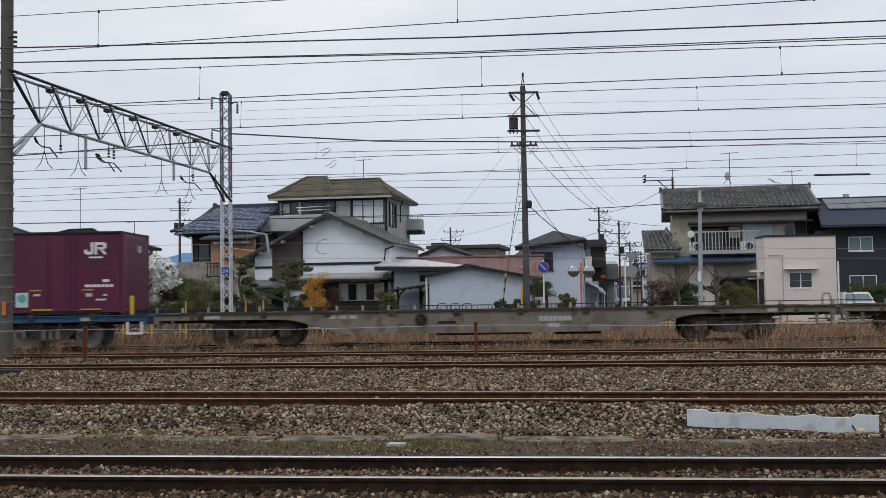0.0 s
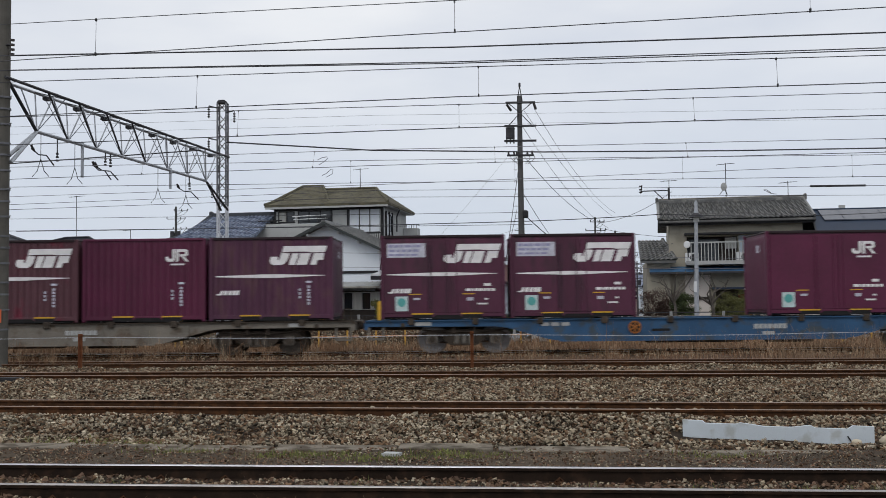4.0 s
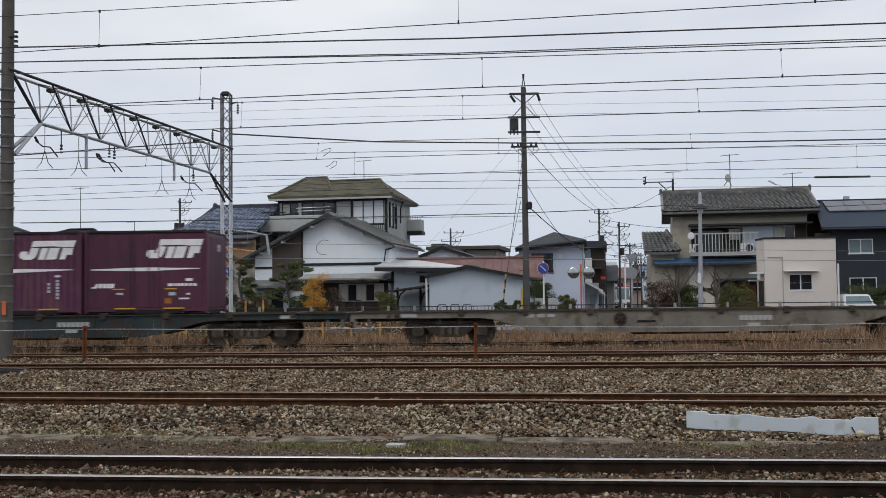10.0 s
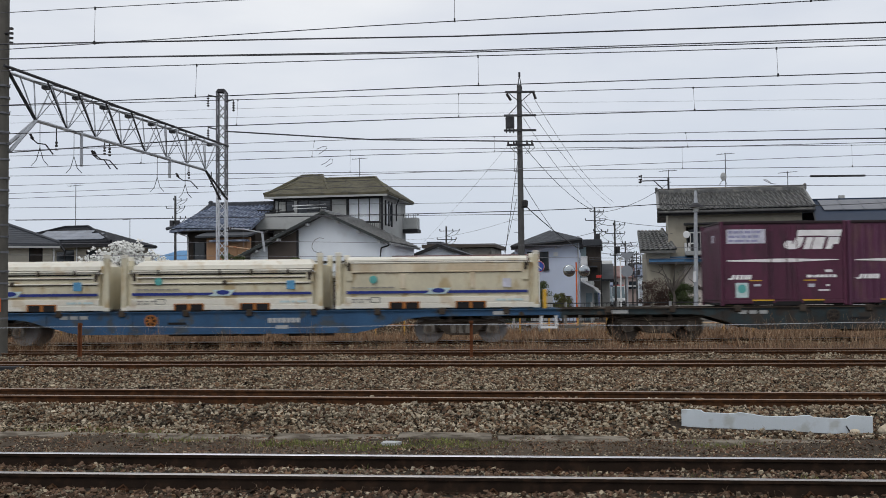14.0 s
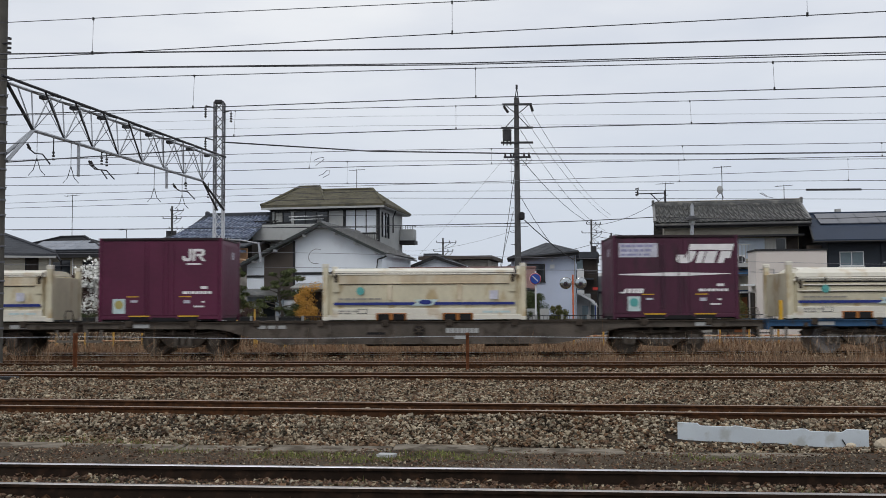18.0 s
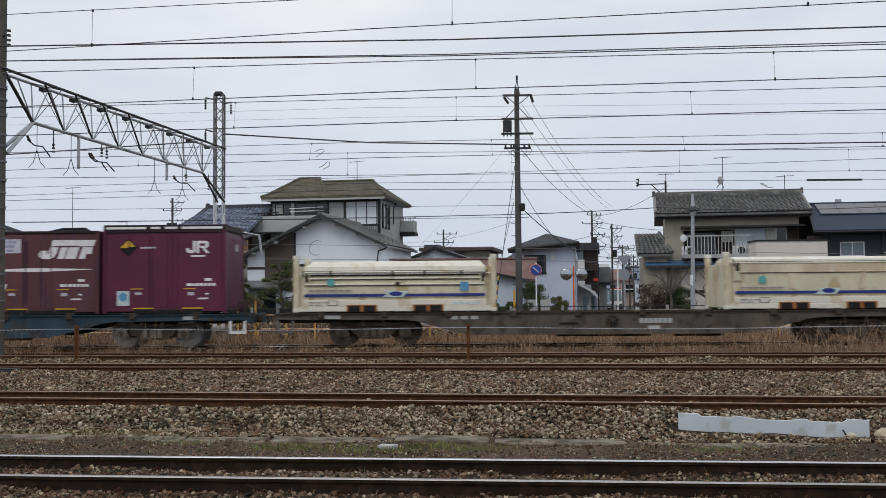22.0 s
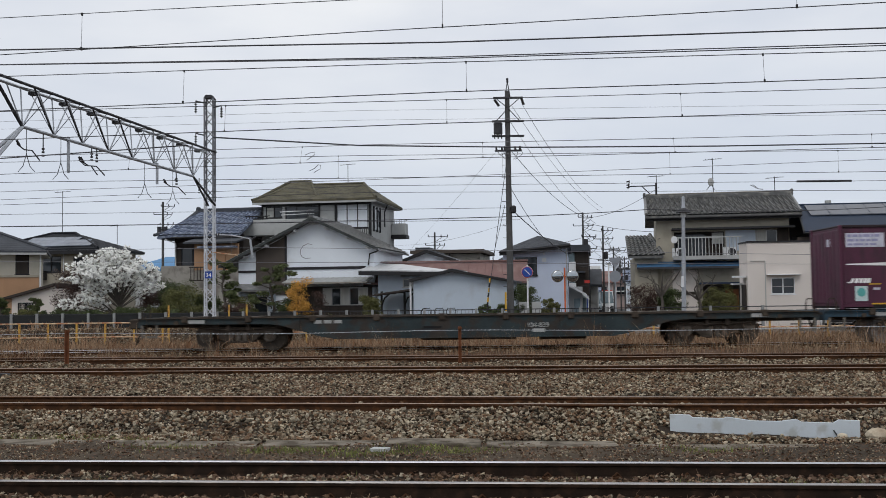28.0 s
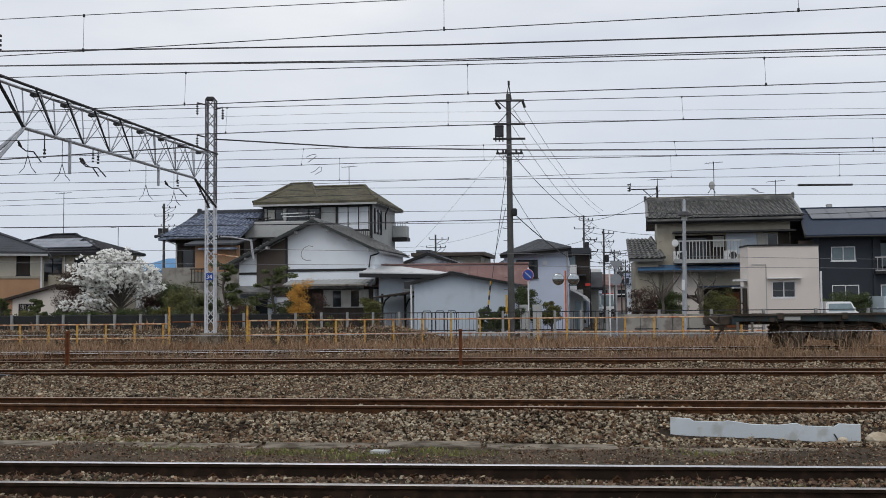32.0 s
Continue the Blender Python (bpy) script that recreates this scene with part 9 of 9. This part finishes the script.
    for x, y, z in pts:
        for dx in (0.0, 0.1, 0.2, 0.31, 0.41, 0.51):
            tube(bm, [(x + dx - 0.012, y - 0.095 * dx - 0.012, z - 0.014), (x + dx + 0.012, y - 0.095 * dx + 0.012, z + 0.014)], 0.005, 3)
    ob = part("barb", bm, "galv", w)
    ob["kind"] = "stuff"


trackside()


# ---- plants ----
def blades(name, n, place, height, width, lean, material, label, seed, category="grass"):
    rng = np.random.default_rng(seed)
    x, y, z, k = place(rng, n)
    h = height[0] + (height[1] - height[0]) * rng.random(len(x)) ** 1.6
    h = h * k
    a = rng.uniform(0, 2 * np.pi, len(x))
    d = np.stack([np.cos(a), np.sin(a), np.zeros_like(a)], 1)
    side = np.stack([np.cos(a * 3.1), 0.3 * np.sin(a * 3.1), np.zeros_like(a)], 1) * width * rng.uniform(0.6, 1.4, len(x))[:, None]
    p0 = np.stack([x, y, z], 1)
    ln = lean * rng.random(len(x)) ** 0.9
    up = np.array([0, 0, 1.0])
    p1 = p0 + up * (h * 0.55)[:, None] + d * (h * ln * 0.3)[:, None]
    p2 = p0 + up * (h * (1 - 0.35 * ln))[:, None] + d * (h * ln)[:, None]
    lower = np.stack([p0 - side, p0 + side, p1 + side * 0.7, p1 - side * 0.7], 1)
    upper = np.stack([p1 - side * 0.7, p1 + side * 0.7, p2 + side * 0.15, p2 - side * 0.15], 1)
    me = quads_mesh(name, np.concatenate([lower, upper]))
    return tagged(part(name, me, material), label, category, kind="stuff")


def strip(y0, y1, x0, x1, m=0.0, clump=0.6):
    def place(rng, n):
        x, y = rng.uniform(x0, x1, n), rng.uniform(y0, y1, n)
        c = 0.5 + 0.5 * np.sin(x * 1.7 + 1.3 * np.sin(x * 0.63)) * np.sin(x * 4.1 + y)
        keep = rng.random(n) < 1 - clump * (1 - c)
        x, y, c = x[keep], y[keep], c[keep]
        y = y + m * x
        return x, y, ground_height(x, y) + ground_bump(x, y) - 0.02, 0.5 + 0.9 * c
    return place


def right_clumps(rng, n):
    c = rng.choice([8.2, 8.6, 9.4, 10.1, 10.8, 11.3, 11.9, 12.6, 13.3], n)
    x = c + rng.normal(0, 0.28, n)
    y = 28.4 - 0.02 * x + rng.normal(0, 0.3, n)
    return x, y, ground_height(x, y) - 0.02, np.full(n, 1.0)


blades("dry_reeds", 4200, strip(27.9, 29.7, -17, 16, clump=0.85), (0.16, 0.72), 0.0045, 1.1, "dry_grass", "thin dry straw-coloured reeds along the train's track", 11)
blades("dead_grass", 9000, strip(27.7, 29.8, -17, 16, clump=0.55), (0.06, 0.34), 0.007, 1.2, "dry_grass_dark", "dead reddish-brown grass along the train's track", 12)
blades("tall_reeds", 420, right_clumps, (0.5, 1.3), 0.007, 0.9, "dry_grass", "tall dry reeds in clumps beside the track", 13)
blades("tall_reed_stalks", 2300, strip(27.9, 29.6, -17, 16, clump=0.9), (0.45, 1.0), 0.0042, 0.8, "dry_grass_dark", "scattered taller dry stalks", 14)
blades("pale_stalks", 900, strip(27.9, 29.4, -17, 16, clump=0.95), (0.45, 0.95), 0.004, 1.2, "straw_pale", "pale bent dry stalks among the reeds", 24)
blades("far_dry_grass", 24000, strip(34.5, 44.0, -24, 24), (0.15, 0.5), 0.012, 0.7, "dry_grass", "dry grass beyond the track by the yellow fence", 15)
blades("far_dead_grass", 15000, strip(34.5, 44.0, -24, 24, clump=0.4), (0.1, 0.45), 0.015, 0.8, "dry_grass_dark", "dead brown grass by the yellow fence", 16)


def weed_patches(rng, n):
    spots = np.array([(-5.5, 13.2), (-5.0, 13.1), (-4.4, 13.0), (-3.4, 12.1), (-2.2, 11.75), (-1.8, 11.7), (-1.2, 11.45), (-0.8, 11.4), (-0.3, 11.7), (0.1, 11.7), (2.8, 11.5), (-3.9, 12.9)])
    c = spots[rng.integers(0, len(spots), n)]
    x = c[:, 0] + rng.normal(0, 0.24, n) + 0.12 * np.sin(c[:, 0] * 9 + rng.integers(0, 3, n) * 2.1)
    y = c[:, 1] + rng.normal(0, 0.14, n)
    return x, y, ground_height(x, y) + ground_bump(x, y) - 0.005, np.full(n, 1.0)


def low_weeds(rng, n):
    cx = rng.choice([-3.2, 1.1, 2.0, 3.4, -1.0, 2.9], n)
    x = cx + rng.normal(0, 0.08, n)
    y = 8.95 - 0.081 * x + rng.normal(0, 0.18, n)
    return x, y, ground_height(x, y) - 0.005, np.full(n, 1.0)


blades("green_weeds", 2600, weed_patches, (0.02, 0.08), 0.006, 0.9, "weed", "small green weeds in patches on the bare earth", 17, "weeds")
blades("track_weeds", 260, low_weeds, (0.02, 0.09), 0.004, 0.9, "weed", "tiny green weeds between the rails", 18, "weeds")
blades("straw_bits", 4200, strip(8.2, 13.4, -5.8, 5.8, -0.085, 0.7), (0.03, 0.12), 0.0028, 1.9, "dry_grass", "scattered bits of dry straw on the ground", 19)


def leaf_cloud(name, centres, radii, per, size, material, parent, seed, flat=0.8, face=None):
    """Many small loose leaves round clump centres."""
    rng = np.random.default_rng(seed)
    c = np.repeat(np.array(centres, float), per, 0)
    rad = np.repeat(np.array(radii, float), per)
    n = len(c)
    d = rng.normal(size=(n, 3))
    d /= np.linalg.norm(d, axis=1, keepdims=True)
    p = c + d * (rad * rng.random(n) ** 0.45)[:, None] * np.array([1, 1, flat])
    a = rng.normal(size=(n, 3))
    b = rng.normal(size=(n, 3))
    if face is not None:
        # open flowers turn their faces to the light
        nrm = rng.normal(size=(n, 3)) * 0.55 + np.array(face)
        a = np.cross(nrm, b)
        b = nrm
    a /= np.linalg.norm(a, axis=1, keepdims=True)
    b = np.cross(a, b)
    b /= np.linalg.norm(b, axis=1, keepdims=True)
    s = size * rng.uniform(0.6, 1.4, n)[:, None]
    v = np.stack([p - a * s, p + b * s * 0.5, p + a * s, p - b * s * 0.5], 1)
    return part(name, quads_mesh(name, v), material, parent)


def limbs(root, base, tips, r, material="bark", sway=0.25, seed=1):
    rng = random.Random(seed)
    bm = bmesh.new()
    base = Vector(base)
    for t in tips:
        t = Vector(t)
        mid = base.lerp(t, 0.5) + Vector((rng.uniform(-sway, sway), rng.uniform(-sway, sway), rng.uniform(0, sway)))
        tube(bm, [base, base.lerp(mid, 0.5), mid, t], r, 6, r * 0.25)
    return part("limb", bm, material, root)


def magnolia():
    x, y = -16.7, 50.5
    r = thing("magnolia_tree", (x, y, -0.2), "spreading magnolia tree covered in white blossom", "tree")
    part("trunk", tube(bmesh.new(), [(x, y, -0.25), (x + 0.06, y, 0.7), (x - 0.04, y, 1.3)], 0.16, 10, 0.11), "bark", r)
    rng = random.Random(21)
    cs, rs = [], []

    def bough(base, tip, rise, n, spread, radius):
        base, tip = Vector(base), Vector(tip)
        mid = base.lerp(tip, 0.5) + Vector((rng.uniform(-0.2, 0.2), rng.uniform(-0.2, 0.2), rise))

        def on(t):
            return base * (1 - t) ** 2 + mid * 2 * t * (1 - t) + tip * t * t
        part("limb", tube(bmesh.new(), [on(k / 6) for k in range(7)], radius, 6, 0.012), "bark", r)
        twigs = bmesh.new()
        for _ in range(n):
            t = 0.42 + 0.62 * rng.random() ** 0.8
            c = on(min(t, 1.0))
            q = c + Vector((rng.gauss(0, spread), rng.gauss(0, spread), rng.gauss(0.03, spread * 0.42)))
            tube(twigs, [c, q], 0.008, 3, 0.005)
            cs.append(tuple(q))
            rs.append(rng.uniform(0.045, 0.085))
        part("twig", twigs, "bark", r)["kind"] = "stuff"
    for k in range(60):
        a, e = rng.uniform(0, 2 * math.pi), rng.uniform(0.0, 1.0) ** 1.25
        rad = rng.uniform(0.78, 1.02)
        h = math.cos(e * 1.45)
        tip = (x - 0.15 + 2.5 * rad * h * math.cos(a), y + 1.5 * rad * h * math.sin(a), 2.2 + 1.98 * rad * math.sin(e * 1.45) + (0.3 if math.cos(a) < 0 else -0.05) * h)
        bough((x, y, 1.15 + 0.5 * e), tip, rng.uniform(0.1, 0.4), 40, 0.17, 0.028)
    for k in range(11):
        tip = (x - 0.9 - 1.95 * rng.random(), y - 0.9 + 1.1 * rng.random(), 1.25 + 1.0 * rng.random())
        bough((x - 0.1, y, 0.8), tip, rng.uniform(0.1, 0.35), 24, 0.16, 0.035)
    leaf_cloud("blossom", cs, rs, 11, 0.062, "petal", r, 22, 0.75, (0.1, -0.75, 0.75))
    leaf_cloud("bud_scales", cs, rs, 1, 0.035, "bark", r, 23, 0.8)


magnolia()


def shrub(x, y, w, h, material, label, category="shrub", n=32, per=130, size=0.055, z0=0.2, seed=1, trunk=True, group="garden shrubs"):
    r = thing("shrub" if category == "shrub" else "tree", (x, y, -0.2), label, category, group)
    rng = random.Random(seed)
    cs, rs = [], []
    for k in range(n):
        a, q = rng.uniform(0, 2 * math.pi), rng.random() ** 0.5
        z = z0 + (h - z0) * rng.uniform(0.15, 0.9)
        taper = 1 - 0.45 * abs((z - z0) / (h - z0) - 0.4)
        cs.append((x + q * math.cos(a) * w / 2 * taper, y + q * math.sin(a) * w / 2 * taper, z))
        rs.append(rng.uniform(0.17, 0.3) * (w + h) / 3)
    if trunk:
        part("trunk", tube(bmesh.new(), [(x, y, -0.25), (x + 0.04, y, z0 + 0.3)], 0.06, 7, 0.04), "bark", r)
        limbs(r, (x, y, z0), cs[:6], 0.03, seed=seed)
    leaf_cloud("crown", cs, rs, int(per * 1.8), size * 0.68, material, r, seed + 50)
    return r


def pine(x, y, h, spread, seed, label):
    """A trained garden pine: bent trunk and flat pads of needles."""
    r = thing("garden_pine", (x, y, -0.2), label, "tree", "garden pines")
    rng = random.Random(seed)
    part("trunk", tube(bmesh.new(), [(x, y, -0.25), (x + 0.12, y, h * 0.35), (x - 0.08, y, h * 0.65), (x + 0.02, y, h * 0.95)], 0.09, 8, 0.03), "bark", r)
    cs, rs = [], []
    for k in range(22):
        z = h * (0.36 + 0.64 * k / 21)
        s = spread * (1 - 0.5 * k / 21) * rng.uniform(0.35, 1.05)
        a = rng.uniform(0, 2 * math.pi)
        cs.append((x + s * math.cos(a), y + s * 0.7 * math.sin(a), z))
        rs.append(rng.uniform(0.2, 0.38) * min(1, h / 3))
    for c in cs:
        part("branch", tube(bmesh.new(), [(x, y, c[2] - 0.25), ((x + c[0]) / 2, (y + c[1]) / 2, c[2] - 0.12), c], 0.03, 5, 0.012), "bark", r)
    leaf_cloud("needles", cs, rs, 240, 0.055, "needle", r, seed + 9, 0.4)


pine(-8.95, 49.6, 3.2, 1.5, 31, "trained green garden pine with flat pads")
pine(-11.35, 49.8, 3.4, 0.95, 32, "trained garden pine with a pale bent trunk")
pine(-22.6, 50.5, 1.75, 0.5, 33, "small clipped garden pine")
pine(-20.9, 50.5, 1.7, 0.5, 34, "small clipped garden pine")
shrub(-7.5, 48.8, 1.05, 2.85, "leaf_orange", "upright shrub with bright orange leaves", n=22, per=120, seed=41, z0=0.5)
shrub(-6.7, 49.2, 1.1, 2.15, "leaf_red", "dark reddish bare garden shrub", n=16, per=60, seed=42)
shrub(-14.5, 53.2, 2.4, 2.7, "leaf", "dense dark evergreen behind the magnolia", n=60, per=120, seed=61)
shrub(-15.9, 53.4, 2.0, 2.2, "leaf_red", "dark bare shrub behind the magnolia", n=40, per=110, seed=62)
shrub(-12.9, 48.6, 1.9, 2.35, "leaf_olive", "loose olive green shrub", n=22, per=100, seed=43)
shrub(-14.3, 49.0, 1.2, 1.3, "leaf_olive", "low olive shrub under the magnolia", seed=44)
shrub(-19.4, 51.3, 1.7, 3.4, "leaf_red", "dark red leafless shrub behind the magnolia", n=40, per=130, seed=45)
shrub(-18.7, 49.2, 1.3, 1.1, "leaf", "low dark evergreen shrub", seed=46)
shrub(-20.2, 48.7, 1.6, 1.2, "leaf_olive", "low rounded green shrub", seed=47)
shrub(-15.7, 48.6, 1.7, 1.25, "leaf", "low dark evergreen shrub", seed=48)
shrub(-17.3, 48.4, 1.5, 1.1, "leaf", "low dark evergreen shrub", seed=49)
shrub(-10.4, 48.2, 1.3, 1.5, "leaf_red", "purplish low shrub behind the fence", seed=50)
shrub(-4.1, 48.8, 0.9, 1.7, "leaf_olive", "small rounded green shrub by the carport", seed=51)
shrub(3.35, 49.0, 1.4, 2.15, "leaf", "rounded dark green shrub beside the blue house", n=50, per=140, size=0.045, seed=52, z0=0.3)
shrub(4.6, 49.2, 0.9, 1.5, "leaf_olive", "small green shrub beside the blue house", seed=53)
shrub(9.55, 51.5, 1.7, 2.15, "leaf_red", "dark reddish bush with bare branches", n=46, per=110, size=0.05, seed=54, z0=0.1)
shrub(10.75, 51.0, 1.45, 1.95, "leaf", "clipped dark green round bush", n=50, per=150, size=0.045, seed=55, z0=0.1)
shrub(13.1, 50.8, 1.9, 2.05, "leaf_olive", "clipped garden pine bush with layered pads", n=50, per=140, size=0.045, seed=56, z0=0.3)
shrub(12.6, 50.4, 0.9, 1.2, "leaf_olive", "low green bush in the garden", seed=57)
shrub(19.4, 52.3, 1.9, 1.85, "leaf", "low green hedge by the navy house", n=46, per=130, seed=58, z0=0.0)
shrub(20.7, 52.5, 1.9, 1.75, "leaf", "low green hedge by the navy house", n=46, per=130, seed=59, z0=0.0)
for k in range(5):
    shrub(1.3 + k * 0.42, 47.2, 0.55, 1.25, "leaf", "clipped dark green hedge section by the pole", n=26, per=150, size=0.045, seed=60 + k, trunk=False, z0=-0.1, group="hedge")
for k, (x, y, w, h, m) in enumerate(((-18.2, 49.4, 1.6, 1.15, "leaf"), (-16.0, 49.3, 1.8, 1.25, "leaf_olive"), (-14.9, 49.8, 1.6, 1.35, "leaf"), (-13.6, 49.3, 1.7, 2.1, "leaf_olive"), (-12.2, 49.6, 1.5, 1.9, "leaf"),
                                     (-10.3, 49.4, 1.6, 1.7, "leaf_olive"), (-8.3, 49.3, 1.4, 1.6, "leaf"), (-21.6, 49.6, 1.4, 1.0, "leaf_olive"), (-19.6, 49.9, 1.2, 1.3, "leaf"))):
    shrub(x, y, w, h, m, "dense dark green garden shrub behind the fence", n=26, per=110, seed=90 + k, trunk=False, z0=0.0)
for k in range(16):
    shrub(-21.5 + k * 1.05 + 0.2 * (k % 2), 47.0, 1.1, 0.9 + 0.15 * (k % 3), ("leaf", "leaf_olive")[k % 2], "low undergrowth behind the fence", n=8, per=70, seed=70 + k, trunk=False, z0=-0.1, group="undergrowth")


def bare_tree(x, y, h, seed):
    r = thing("bare_tree", (x, y, -0.2), "small leafless pruned tree with knotty branches", "tree", "bare trees")
    rng = random.Random(seed)
    part("trunk", tube(bmesh.new(), [(x, y, -0.25), (x + 0.1, y, h * 0.4), (x, y, h * 0.55)], 0.09, 8, 0.06), "bark", r)
    tips = []
    for k in range(7):
        a = k * 0.9 + rng.uniform(0, 0.5)
        tips.append((x + 1.1 * math.cos(a) * rng.uniform(0.4, 1), y + 0.5 * math.sin(a), h * rng.uniform(0.7, 1.05)))
    limbs(r, (x, y, h * 0.5), tips, 0.075, seed=seed)
    for k, t in enumerate(tips):
        limbs(r, t, [(t[0] + rng.uniform(-0.35, 0.35), t[1] + rng.uniform(-0.2, 0.2), t[2] + rng.uniform(0.0, 0.45)) for _ in range(3)], 0.018, seed=seed + k)


bare_tree(10.1, 50.2, 2.9, 81)
bare_tree(11.9, 50.0, 2.6, 82)


# ---- what moves: the train runs through and slows down ----
def motions():
    run = ((0, -0.00), (0.5, 3.15), (1, 6.53), (2, 13.33), (3, 20.11), (5.5, 36.98), (6.5, 43.75), (7.5, 50.50), (8.5, 57.20), (10, 67.19), (11, 73.83), (12, 80.54), (13, 87.22), (14, 93.87),
           (16.5, 110.41), (17, 113.64), (18, 120.24), (19, 126.80), (20, 133.35), (21, 139.91), (22, 146.34), (23, 152.86), (24, 159.37), (25, 165.89), (25.5, 169.14), (27.5, 181.18),
           (28, 183.84), (28.5, 186.42), (29, 188.91), (29.5, 191.28), (30, 193.54), (30.5, 195.67), (31, 197.71), (31.5, 199.68), (32, 201.48))
    for ob, c, z in TRAIN:
        walk(ob, [(t, pose(c + s, 31.5, z)) for t, s in run])
    ts, ss = [r[0] for r in run], [r[1] for r in run]
    times = [k / 15 for k in range(481)]
    turn = [math.degrees(float(np.interp(t, ts, ss)) / 0.43) for t in times]
    for ob, c, z in TRAIN:
        for w in ob.children_recursive:
            if w.name.startswith("wheelset"):
                x = w.matrix_basis.translation.x
                walk(w, [(t, pose(x, 0, 0.43, 0, a % 360, 0)) for t, a in zip(times, turn)])


motions()
